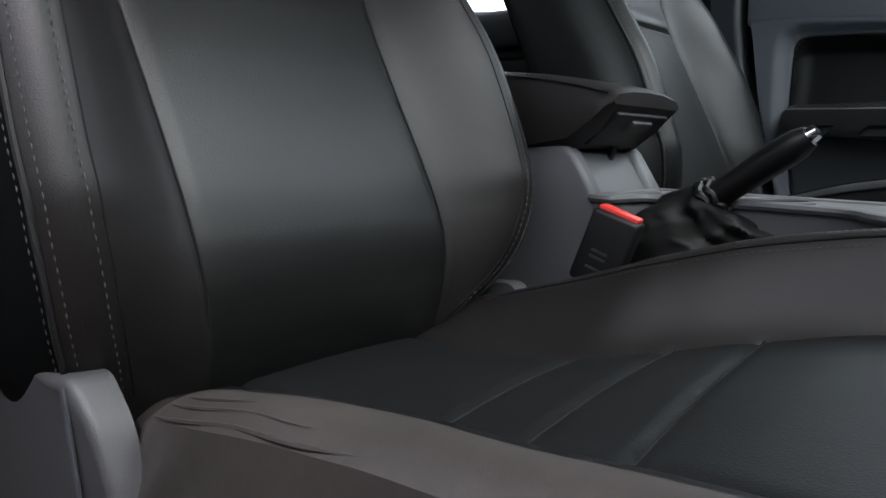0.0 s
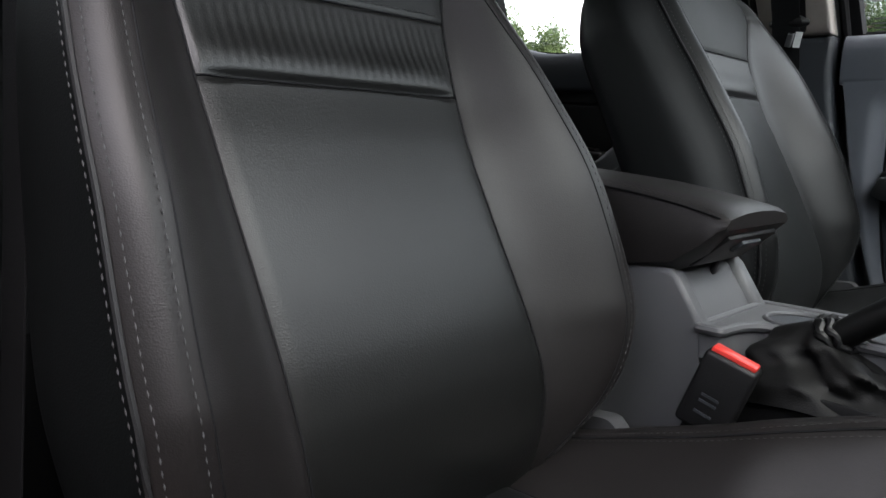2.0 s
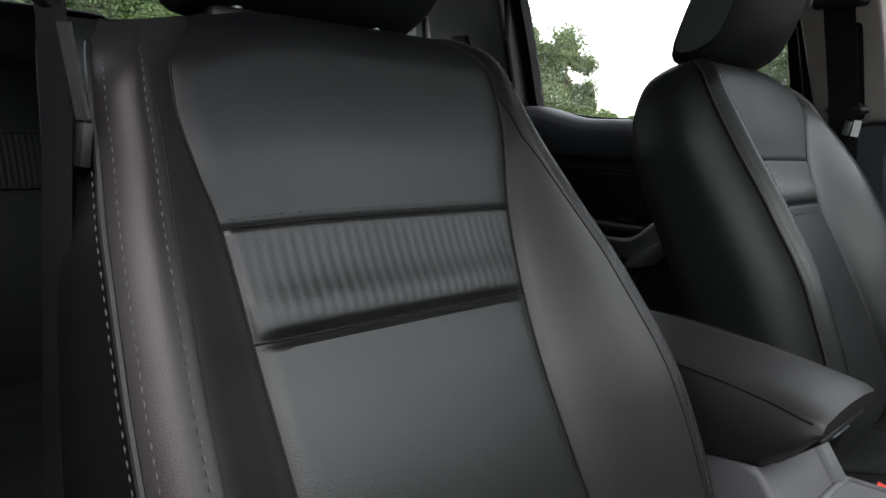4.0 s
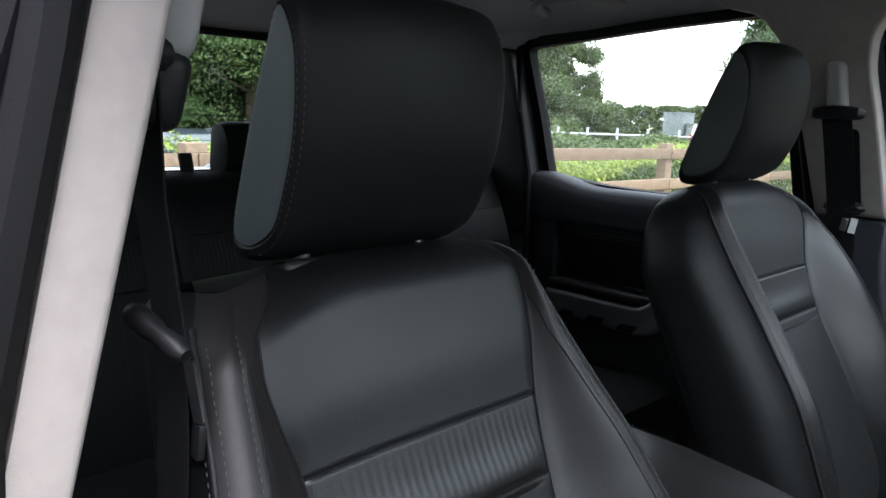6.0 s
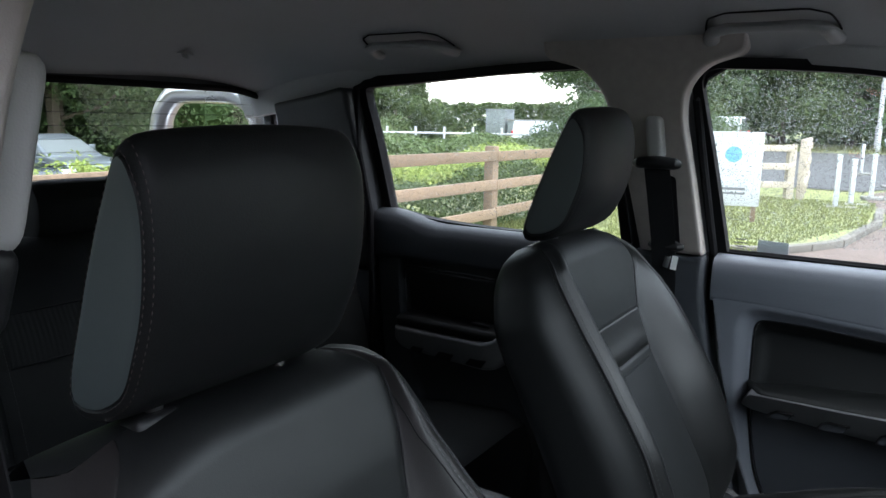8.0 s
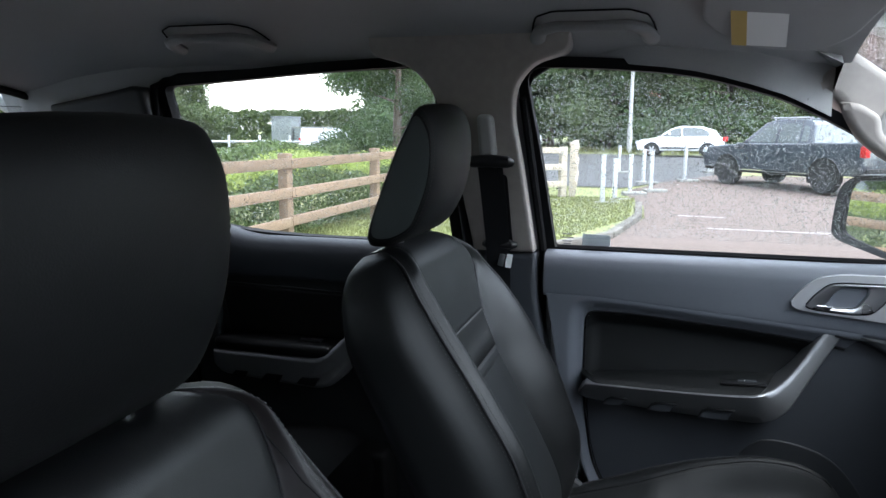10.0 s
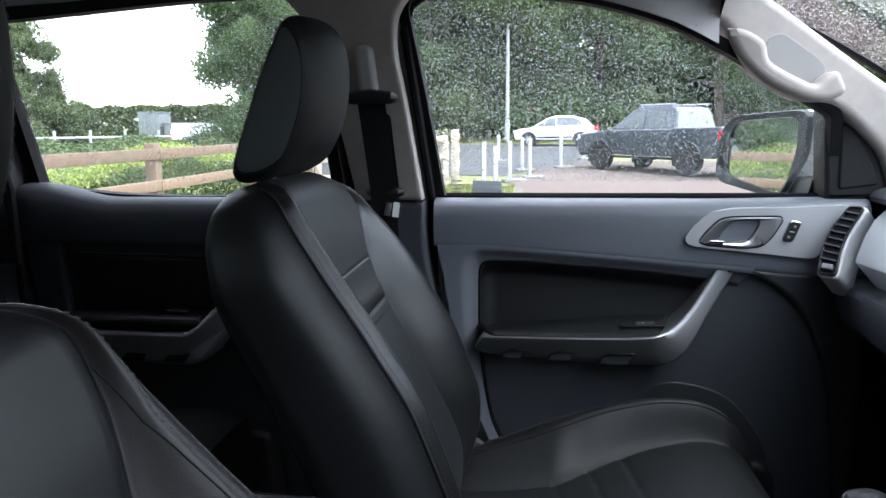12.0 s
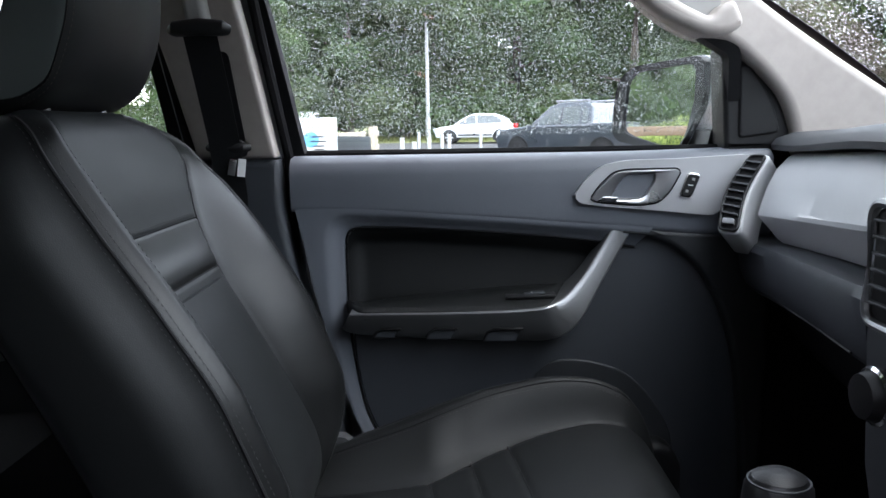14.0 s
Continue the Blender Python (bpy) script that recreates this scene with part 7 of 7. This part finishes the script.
def tree(name, label, seed, height, spread, count, leaf, material, start=.12):
    """A tapered trunk with limbs and a crown of leaf clumps; stands at the origin."""
    rng = random.Random(seed)
    t = thing(name, label, "tree", group="trees round the car park")
    limbs = []
    bms = [tube([(0, 0, -.2), (rng.uniform(-.1, .1), rng.uniform(-.1, .1), height * .3), (rng.uniform(-.3, .3), rng.uniform(-.3, .3), height * .62), (rng.uniform(-.4, .4), rng.uniform(-.4, .4), height * .9)], [height * .022, height * .018, height * .011, height * .003], 8)]
    for i in range(14):
        z0 = height * (start + (.80 - start) * i / 13)
        w_ = rng.uniform(0, 6.28)
        ln = spread * (1.05 - .6 * (i / 13)) * rng.uniform(.6, 1.0)
        e = Vector((math.cos(w_) * ln, math.sin(w_) * ln, z0 + ln * rng.uniform(.15, .55)))
        m_ = Vector((math.cos(w_) * ln * .5, math.sin(w_) * ln * .5, z0 + ln * .12))
        bms.append(tube([(0, 0, z0), tuple(m_), tuple(e)], [height * .007, height * .004, .01], 5))
        limbs.append((e, ln * rng.uniform(.38, .6)))
        limbs.append((m_ + Vector((0, 0, ln * .2)), ln * rng.uniform(.3, .5)))
    limbs.append((Vector((0, 0, height * .90)), spread * .38))
    limbs.append((Vector((0, 0, height * .78)), spread * .5))
    part("trunk", join(*bms), BARK, t)

    def samp(r):
        c, rad = limbs[r.randrange(len(limbs))]
        o = Vector((r.gauss(0, 1), r.gauss(0, 1), r.gauss(0, 1))).normalized()
        return c + Vector((o.x, o.y, o.z * .8)) * rad * r.uniform(.55, 1.12), o
    me = leaf_mesh("crown", count, samp, leaf, seed + 1, [(c, rad * .46) for c, rad in limbs])
    me.materials.append(material)
    ob = new("crown", me)
    ob.parent = t
    return t


def on_bearing(deg, dist):
    a = radians(deg)
    return math.sin(a) * dist, -0.7 + math.cos(a) * dist


kinds = [tree("tree", "tall dark green broadleaf tree in full summer leaf", 1, 13.0, 4.2, 34000, .12, LEAF_DARK, .03),
         tree("tree", "broad green broadleaf tree in full summer leaf", 2, 11.0, 4.6, 34000, .12, LEAF_MID, .03),
         tree("tree", "dense dark green tree with low branches", 3, 15.0, 4.6, 34000, .13, LEAF_DARK, .02),
         tree("tree", "leafy green tree close behind the hedge", 4, 12.0, 4.4, 80000, .065, LEAF_DARK, .02)]
spots = []
rng = random.Random(12)
for i, b in enumerate(np.arange(-20.5, 40, 4.3)):
    spots.append((b, 46 + rng.uniform(-2, 3), i % 3, rng.uniform(.95, 1.2)))
    spots.append((b + 2.1, 54 + rng.uniform(-2, 4), (i + 1) % 3, rng.uniform(1.1, 1.4)))
for b, dist, sc in ((-19.5, 24, .62), (-15, 33, .75)):
    spots.append((b, dist, 3, sc))
for b, dist, sc in ((-37.5, 40, .50), (-40.5, 38, .72), (-44, 36, .9), (-48, 36, 1.0), (-35, 60, .34), (-36.2, 36, .62), (-34.4, 40, .42), (-33.0, 44, .28)):
    spots.append((b, dist, 1, sc))
for i, b in enumerate(np.arange(-88, -50, 4.6)):
    spots.append((b, 27 + rng.uniform(-2, 2), 3, rng.uniform(.85, 1.1)))
    spots.append((b + 2, 34 + rng.uniform(-2, 2), (i + 2) % 3, rng.uniform(1.0, 1.3)))
# unseen trees, added behind the camera to cut low side light
for i, b in enumerate(np.arange(95, 262, 15)):
    spots.append((b, 17 + rng.uniform(-2, 2), i % 3, rng.uniform(.35, .5)))
# unseen trees, added ahead of the windscreen to dim its low light
for i, b in enumerate(np.arange(60, 95, 7)):
    spots.append((b, 24 + rng.uniform(-2, 2), i % 3, rng.uniform(.6, .8)))
for i, b in enumerate(np.arange(46, 75, 9)):
    spots.append((b, 50 + rng.uniform(-3, 3), i % 3, rng.uniform(.5, .8)))
used = [False] * 4
for b, dist, kd, sc in spots:
    x, y = on_bearing(b, dist)
    z = (min(ground_z(y), 2.2) if y > 0 else .2) - dip(x)
    mm = pose(x, y, z - .05, 0, 0, rng.uniform(0, 360))
    if not used[kd]:
        used[kd] = True
        ob = kinds[kd]
        ob.matrix_basis = mm
    else:
        ob = copy_thing(kinds[kd], mm)
    ob.scale = (sc, sc, sc)
bpy.context.view_layer.update()


def hedge(name, x0, x1, y0, y1, z0, z1, count, seed, material, label, leaf=.055):
    def samp(r):
        x, y = r.uniform(x0, x1), r.uniform(y0, y1)
        wave = lambda x, y: z1 + .10 * math.sin(x * 2.1 + y * 1.3) + .06 * math.sin(y * 4.3)
        top, k = wave(x, y), r.random()
        if k < .42:
            return Vector((x, y, top - abs(r.gauss(0, .10)))), Vector((0, 0, 1))
        if k < .84:
            return Vector((x1 + r.gauss(0, .06), y, r.uniform(z0, wave(x1, y)))), Vector((1, 0, .3))
        return Vector((x, y0 + r.gauss(0, .06), r.uniform(z0, wave(x, y0)))), Vector((0, -1, .3))
    core = []
    me = leaf_mesh(name, count, samp, leaf, seed, core)
    me.materials.append(material)
    return tagged(new(name, me), label, "hedge", kind="stuff")


hedge("hedge", -6.4, -4.65, -4, 15, .2, 1.02, 90000, 31, LEAF_MID, "leafy green hedge behind the wooden fence", .030)
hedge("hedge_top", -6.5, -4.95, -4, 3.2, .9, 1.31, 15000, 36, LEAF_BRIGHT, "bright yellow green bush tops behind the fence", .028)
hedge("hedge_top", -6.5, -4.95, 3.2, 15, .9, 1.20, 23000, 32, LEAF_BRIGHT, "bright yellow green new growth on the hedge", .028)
hedge("far_scrub", -75, -24, 58, 76, .8, 3.3, 30000, 34, LEAF_MID, "low distant green scrub on the skyline", .34)
hedge("woodland_edge", -27, -23.5, -5, 16, -.3, 4.6, 26000, 35, LEAF_DARK, "dark green undergrowth at the foot of the trees", .16)
hedge("scrub", -12, -9, 8, 24, .0, 1.22, 24000, 33, LEAF_MID, "low green scrub in the field", .07)


# post and rail fence
def fence(name, p0, p1, spacing, label, height=1.10, wood=None):
    f = thing(name, label, "fence", group="wooden fences")
    p0, p1 = Vector(p0), Vector(p1)
    L = (p1 - p0).length
    ang = math.degrees(math.atan2(p1.y - p0.y, p1.x - p0.x))
    k = max(1, round(L / spacing))
    side = Vector((p1.y - p0.y, p0.x - p1.x, 0)).normalized()
    for i in range(k + 1):
        c = p0.lerp(p1, i / k)
        h = height + .06
        part("post", obox((c.x, c.y, .2 + h / 2 - .1), (.15, .13, h + .2), (0, 0, ang), .012), wood or WOOD, f)
    for i in range(k):
        a_, b_ = p0.lerp(p1, i / k), p0.lerp(p1, (i + 1) / k)
        c = (a_ + b_) / 2 + side * .07
        for z in (.36, .72, 1.08):
            part("rail", obox((c.x, c.y, .2 + z + .006 * ((i * 7 + int(z * 10)) % 3 - 1)), ((b_ - a_).length - .01, .045, .125), (0, .25 * ((i * 5 + int(z * 9)) % 3 - 1), ang), .008), wood or WOOD, f)
    return f


fence("fence", (-4.2, -7.7, .2), (-4.2, 13.3, .2), 3.0, "weathered brown post and rail fence before the hedge", 1.14)
fence("fence", (-4.1, 13.5, .2), (-1.75, 15.3, .2), 1.2, "pale bleached post and rail fence by the entrance", 1.1, PALE_WOOD)
fence("fence", (-1.55, 15.4, .2), (-1.9, 19.5, .2), 1.3, "pale wooden gate fence at the entrance", 1.2, PALE_WOOD)

# white rail far across the field
wr = thing("field_rail", "white painted metal rail across the field", "railing")
r0, r1 = Vector((*on_bearing(-39, 27), 0)), Vector((*on_bearing(-25.5, 27), 0))
for i_ in range(7):
    c = r0.lerp(r1, i_ / 6)
    part("rail_post", obox((c.x, c.y, .75), (.07, .07, 1.5), (0, 0, 0), .01), WHITE_PAINT, wr)
for z in (.95, 1.27):
    part("rail", tube([(r0.x, r0.y, z), (r1.x, r1.y, z)], .035, 8), WHITE_PAINT, wr)

# sign board
sg_ = thing("sign_board", "white sign board with a round blue mark and grey print", "sign")
part("board", obox((-2.02, 10.9, 1.06), (.86, .03, 1.12), (0, 0, 14), .004), WHITE_PAINT, sg_)
sm = pose(-2.02, 10.9, 1.06, 0, 0, 14)
bmx = disc_y(.02, .22, .12, -.020, -.016, 24)
bmx.transform(sm)
part("round_mark", bmx, BLUE_PRINT, sg_, "plain blue disc")
for i_, (x, z, w_, h_) in enumerate(((-.30, -.16, .60, .085), (-.22, -.30, .44, .04), (-.22, -.37, .44, .03))):
    bmx = obox((x + w_ / 2, -.0175, z), (w_, .003, h_), (0, 0, 0), 0)
    bmx.transform(sm)
    part("print_bar", bmx, INK if i_ else PAPER_GREY, sg_)
for x in (-.36, .36):
    q = sm @ Vector((x, .03, 0))
    part("sign_post", obox((q.x, q.y, .75), (.07, .05, 1.3), (0, 0, 14), .005), WOOD, sg_)

# white posts and a rail at the entrance
wp = None
for x, y, h in ((-.82, 14.4, 1.10), (-.62, 15.2, .90), (-.36, 17.2, .95), (.12, 18.2, 1.0), (1.05, 21.6, 1.05), (-.10, 20.5, .95), (2.0, 25.5, .9), (-.95, 24.5, .9)):
    if wp is None:
        wp = thing("bollard", "white painted wooden marker post", "bollard", (x, y, ground_z(y)), group="white posts")
        part("shaft", obox((x, y, ground_z(y) + .5), (.085, .085, 1.0), (0, 0, 10), .010), WHITE_PAINT, wp)
        part("cap", obox((x, y, ground_z(y) + 1.01), (.095, .095, .03), (0, 0, 10), .01), WHITE_PAINT, wp)
    else:
        copy_thing(wp, pose(x, y, ground_z(y), 0, 0, (x * 50) % 20)).scale = (1, 1, h)
    tagged(part("footing", obox((x + .1, y, ground_z(y) + .03), (.55, .32, .08), (0, 0, 20), .02), KERB), "pale concrete block at a post", "kerb block")


def lamp_post(x, y, h, label):
    l_ = thing("street_lamp", label, "lamp post", group="lamp posts")
    z = ground_z(y)
    part("column", tube([(x, y, z - .1), (x, y, z + 1.2), (x, y, z + 1.25), (x, y, z + h)], [.15, .15, .11, .085], 10), LINER_TRIM, l_)
    part("lantern", obox((x, y - .25, z + h), (.22, .55, .14), (0, 0, 0), .04), LINER_TRIM, l_)


lamp_post(*on_bearing(-1.6, 41), 9.0, "tall grey street lamp column beside the road")
lamp_post(*on_bearing(-13.2, 30), 5.6, "grey street lamp column with a square head")


# parked vehicles: x forward, standing at the origin
def vehicle(name, label, paint, low, roof, width, wheels, wheel_r, rim, tail, at, yaw, scale=1.0, glass=(), bars=()):
    v = thing(name, label, "car", group="parked vehicles")
    hw = width / 2

    def shell(poly, inset, taper, z0):
        bm = bmesh.new()
        pl = rounded(poly, .09, 4)
        rows_ = []
        for s_ in (-1, 1):
            rows_.append([bm.verts.new((x, s_ * (hw - inset - taper * max(0, z - z0)), z)) for x, z in pl])
        bm.faces.new(rows_[0])
        bm.faces.new(rows_[1][::-1])
        for i in range(len(pl)):
            j = (i + 1) % len(pl)
            bm.faces.new((rows_[0][j], rows_[0][i], rows_[1][i], rows_[1][j]))
        bmesh.ops.recalc_face_normals(bm, faces=bm.faces[:])
        big = [f for f in bm.faces if len(f.verts) > 4]
        bmesh.ops.bevel(bm, geom=list({e for f in big for e in f.edges}), offset=.05, segments=3, profile=.6, affect="EDGES")
        return bm
    part("body", shell(low, 0, .12, .75), paint, v)
    part("cabin", shell(roof, .06, .30, .95), paint, v, "painted roof and window pillars")
    for i, poly in enumerate(glass):
        for s_ in (-1, 1):
            yy_ = lambda z: hw - .06 - .30 * max(0, z - .95) + .006
            part("side_window", prism(rounded(poly, .04, 3), lambda x, z: (x, s_ * yy_(z), z), lambda x, z: (x, s_ * (yy_(z) - .03), z)), CAR_GLASS, v)
    for nm, (lo_, hi_), out in (("windscreen", (roof[0], roof[1]), 1), ("rear_screen", (roof[-1], roof[-2]), -1)):
        a_, b_ = Vector((lo_[0], 0, lo_[1])), Vector((hi_[0], 0, hi_[1]))
        n_ = Vector((b_.z - a_.z, 0, a_.x - b_.x)).normalized()
        n_ = n_ if n_.x * out > 0 else -n_
        quad = []
        for q in (.16, .90):
            c_ = a_.lerp(b_, q) + n_ * .008
            w_ = hw - .13 - .30 * max(0, c_.z - .95)
            quad.append([(c_, -w_), (c_, w_)])
        bm_ = bmesh.new()
        ring_ = [quad[0][0], quad[0][1], quad[1][1], quad[1][0]]
        tops = [bm_.verts.new((c.x, yv, c.z)) for c, yv in ring_]
        lows = [bm_.verts.new((c.x - n_.x * .03, yv, c.z - n_.z * .03)) for c, yv in ring_]
        bm_.faces.new(tops)
        bm_.faces.new(lows[::-1])
        for i in range(4):
            bm_.faces.new((tops[(i + 1) % 4], tops[i], lows[i], lows[(i + 1) % 4]))
        bmesh.ops.recalc_face_normals(bm_, faces=bm_.faces[:])
        part(nm, bm_, CAR_GLASS, v)
    for x in wheels:
        for s_ in (-1, 1):
            part("wheel_arch", slab_y([(x + (wheel_r + .07) * math.cos(w_), wheel_r + (wheel_r + .07) * math.sin(w_)) for w_ in np.linspace(-.35, math.pi + .35, 18)], s_ * (hw + .012), s_ * (hw - .06)), BLACK, v)
            ty = part("wheel", loft([[(x + r_ * math.cos(2 * math.pi * i / 24), s_ * yv, wheel_r + r_ * math.sin(2 * math.pi * i / 24)) for i in range(24)] for yv, r_ in ((hw - .22, wheel_r * .8), (hw - .20, wheel_r), (hw - .01, wheel_r), (hw + .016, wheel_r * .93), (hw + .018, wheel_r * .68))]), TYRE, v, "black rubber tyre")
            rb = [disc_y(x, wheel_r, wheel_r * .20, s_ * (hw + .026), s_ * (hw - .01), 16)]
            for q in range(6):
                w_ = q * math.pi / 3
                c, s2 = math.cos(w_), math.sin(w_)
                rb.append(slab_y([(x + c * wheel_r * .15 - s2 * .03, wheel_r + s2 * wheel_r * .15 + c * .03), (x + c * wheel_r * .66 - s2 * .045, wheel_r + s2 * wheel_r * .66 + c * .045), (x + c * wheel_r * .66 + s2 * .045, wheel_r + s2 * wheel_r * .66 - c * .045), (x + c * wheel_r * .15 + s2 * .03, wheel_r + s2 * wheel_r * .15 - c * .03)], s_ * (hw + .022), s_ * (hw - .01)))
            part("rim", join(*rb), rim, ty)
    xf, xr = max(p[0] for p in low), min(p[0] for p in low)
    for s_ in (-1, 1):
        part("headlight", obox((xf - .10, s_ * (hw - .20), tail[0]), (.22, .36, .16), (0, 0, -s_ * 20), .04), LAMP_GLASS, v)
        part("tail_light", obox((xr + .05, s_ * (hw - .08), tail[1]), (.16, .16, tail[2]), (0, 0, 0), .03), RED_LAMP, v)
        part("door_mirror", obox((xf - 1.55, s_ * (hw + .10), 1.10), (.10, .22, .17), (0, 0, 0), .04), paint, v)
        part("sill_step", obox((0, s_ * (hw - .02), .42), (abs(wheels[0] - wheels[1]) - 2 * wheel_r - .2, .12, .07), (0, 0, 0), .02), BLACK, v)
    part("front_bumper", obox((xf - .06, 0, .52), (.16, width - .2, .24), (0, 0, 0), .06), BLACK, v)
    part("rear_bumper", obox((xr + .04, 0, .55), (.14, width - .2, .20), (0, 0, 0), .05), BLACK, v)
    for x0, x1, z in bars:
        for s_ in (-1, 1):
            part("roof_rail", tube([(x0, s_ * (hw - .30), z), (x0 + .08, s_ * (hw - .29), z + .05), (x1 - .08, s_ * (hw - .29), z + .05), (x1, s_ * (hw - .30), z)], .02, 8), RIM_SILVER, v)
    v.matrix_basis = pose(at[0], at[1], at[2], 0, 0, yaw)
    v.scale = (scale,) * 3
    return v


pick_low = [(2.55, .48), (2.62, .85), (2.50, 1.05), (1.25, 1.16), (.0, 1.18), (-1.0, 1.19), (-1.06, 1.22), (-2.62, 1.24), (-2.66, .60), (-2.5, .45)]
pick_roof = [(1.32, 1.12), (.55, 1.72), (.20, 1.80), (-.72, 1.80), (-1.00, 1.70), (-1.10, 1.12)]
fx, fy, rx_, ry_ = 2.75, 21.8, 4.95, 18.9
vehicle("pickup_truck", "grey double cab pickup parked on the tarmac", CAR_GREY, pick_low, pick_roof, 1.86, (1.62, -1.60), .40, RIM_DARK, (.95, 1.02, .26),
        ((fx + rx_) / 2, (fy + ry_) / 2, ground_z(20.3)), math.degrees(math.atan2(fy - ry_, fx - rx_)), 1.0,
        ([(.98, 1.20), (.50, 1.63), (.10, 1.68), (.08, 1.20)], [(.0, 1.20), (.02, 1.68), (-.62, 1.68), (-.66, 1.20)], [(-.74, 1.24), (-.72, 1.64), (-.90, 1.58), (-.94, 1.24)]), ((.25, -.85, 1.78),))
hat_low = [(1.95, .30), (2.02, .62), (1.80, .80), (.95, .92), (.0, .95), (-1.2, .98), (-1.90, .95), (-2.0, .55), (-1.85, .30)]
hat_roof = [(1.15, .88), (.35, 1.36), (.0, 1.46), (-.95, 1.44), (-1.55, 1.25), (-1.85, .90)]
hx_, hy_ = on_bearing(2.2, 37.0)
vehicle("hatchback", "small white hatchback parked by the road", CAR_WHITE, hat_low, hat_roof, 1.72, (1.28, -1.25), .31, RIM_SILVER, (.68, .85, .22), (hx_, hy_, ground_z(hy_)), 172, 1.0,
        ([(.85, .96), (.30, 1.32), (.0, 1.38), (-.05, .96)], [(-.12, .98), (-.08, 1.38), (-.90, 1.36), (-1.25, 1.18), (-1.30, 1.0)]))
van_low = [(2.4, .35), (2.45, .8), (2.2, 1.05), (1.2, 1.15), (-2.5, 1.15), (-2.5, .4)]
van_roof = [(1.7, 1.08), (1.0, 1.9), (.6, 2.05), (-2.35, 2.05), (-2.48, 1.08)]
vx_, vy_ = on_bearing(-24.6, 47)
vehicle("van", "white panel van parked beyond the hedge", CAR_WHITE, van_low, van_roof, 1.9, (1.5, -1.5), .34, RIM_SILVER, (.8, 1.1, .4), (vx_, vy_, ground_z(vy_) - .02 - dip(vx_)), 20, .8, ([(1.35, 1.2), (.95, 1.75), (.45, 1.8), (.45, 1.2)],))
vx_, vy_ = on_bearing(-61.0, 22)
vehicle("hatchback", "silver blue car parked beyond the hedge", CAR_BLUE, hat_low, hat_roof, 1.72, (1.28, -1.25), .31, RIM_SILVER, (.68, .85, .22), (vx_, vy_, ground_z(vy_) - .02 - dip(vx_)), 6, 1.0,
        ([(.85, .96), (.30, 1.32), (.0, 1.38), (-.05, .96)], [(-.12, .98), (-.08, 1.38), (-.90, 1.36), (-1.25, 1.18), (-1.30, 1.0)]))
vx_, vy_ = on_bearing(-65.5, 19)
vehicle("hatchback", "dark grey car parked beyond the hedge", CAR_GREY, hat_low, hat_roof, 1.72, (1.28, -1.25), .31, RIM_SILVER, (.68, .85, .22), (vx_, vy_, ground_z(vy_) - .02 - dip(vx_)), 18, 1.0,
        ([(.85, .96), (.30, 1.32), (.0, 1.38), (-.05, .96)], [(-.12, .98), (-.08, 1.38), (-.90, 1.36), (-1.25, 1.18), (-1.30, 1.0)]))
vx_, vy_ = on_bearing(-13.0, 36)
vehicle("van", "white utility van stopped on the road", CAR_WHITE, van_low, van_roof, 1.9, (1.5, -1.5), .34, RIM_SILVER, (.8, 1.1, .4), (vx_, vy_, ground_z(vy_)), 178, .8, ([(1.35, 1.2), (.95, 1.75), (.45, 1.8), (.45, 1.2)],))

# low grey buildings on the far edge of the field
tank = thing("storage_tank", "square grey storage tank far across the field", "tank")
part("tank_body", rbox((-30.6, 54.0, .6), (-28.8, 55.8, 2.72), .03), CLADDING, tank)
part("tank_lid", rbox((-30.66, 53.94, 2.72), (-28.74, 55.86, 2.80), .02), CLADDING, tank)
for q in (-30.1, -29.3):
    part("rib", rbox((q - .04, 53.95, .62), (q + .04, 54.0, 2.70), .01), CLADDING, tank)
shed = thing("shed", "low grey clad shed far across the field", "shed")
part("wall", rbox((-28.6, 54.2, .6), (-26.2, 57.0, 1.86), .02), CLADDING, shed)
part("roof", rbox((-28.7, 54.1, 1.86), (-26.1, 57.1, 1.96), .02), KERB, shed)
part("door", rbox((-27.9, 54.15, .62), (-27.0, 54.2, 1.60), .01), BLACK, shed)

# sports bar and load bed of this pickup, behind the rear window
sb = thing("sports_bar", "polished steel sports bar behind the cab", "roll bar")
for s_ in (-1, 1):
    pts = [(-1.90, .77, 1.34), (-1.86, .755, 1.60), (-1.81, .745, 1.72), (-1.70, .740, 1.775), (-1.50, .745, 1.772), (-1.415, .760, 1.735), (-1.395, .785, 1.62), (-1.390, .80, 1.34)]
    fine_h = [tuple(table(q, list(range(8)), [p_[k] for p_ in pts]) for k in range(3)) for q in np.linspace(0, 7, 64)]
    part("hoop", tube([(x, s_ * y, z) for x, y, z in fine_h], .036, 16), STEEL, sb)
part("cross_tube", tube([(-1.40, -.78, 1.38), (-1.40, .78, 1.38)], .03, 12), CHROME, sb)
bedp = thing("load_bed", "silver pickup load bed behind the cab", "load bed")
part("bed_floor", rbox((-2.95, -.78, .80), (-1.40, .78, .84), .005), BLACK, bedp)
for s_ in (-1, 1):
    part("bed_side", rbox((-2.95, s_ * .82 - .05, .70), (-1.38, s_ * .82 + .05, 1.36), .02), SILVER_PAINT, bedp)
part("tailgate", rbox((-3.0, -.80, .72), (-2.93, .80, 1.34), .02), SILVER_PAINT, bedp)

# unseen plain wall, added beside the open door to block low light
tagged(part("wall_light_block", rbox((-9.0, -2.50, .10), (7.5, -2.25, 2.60), .02), STONE_DARK), "plain dark wall added unseen to block light", "wall", kind="structure")
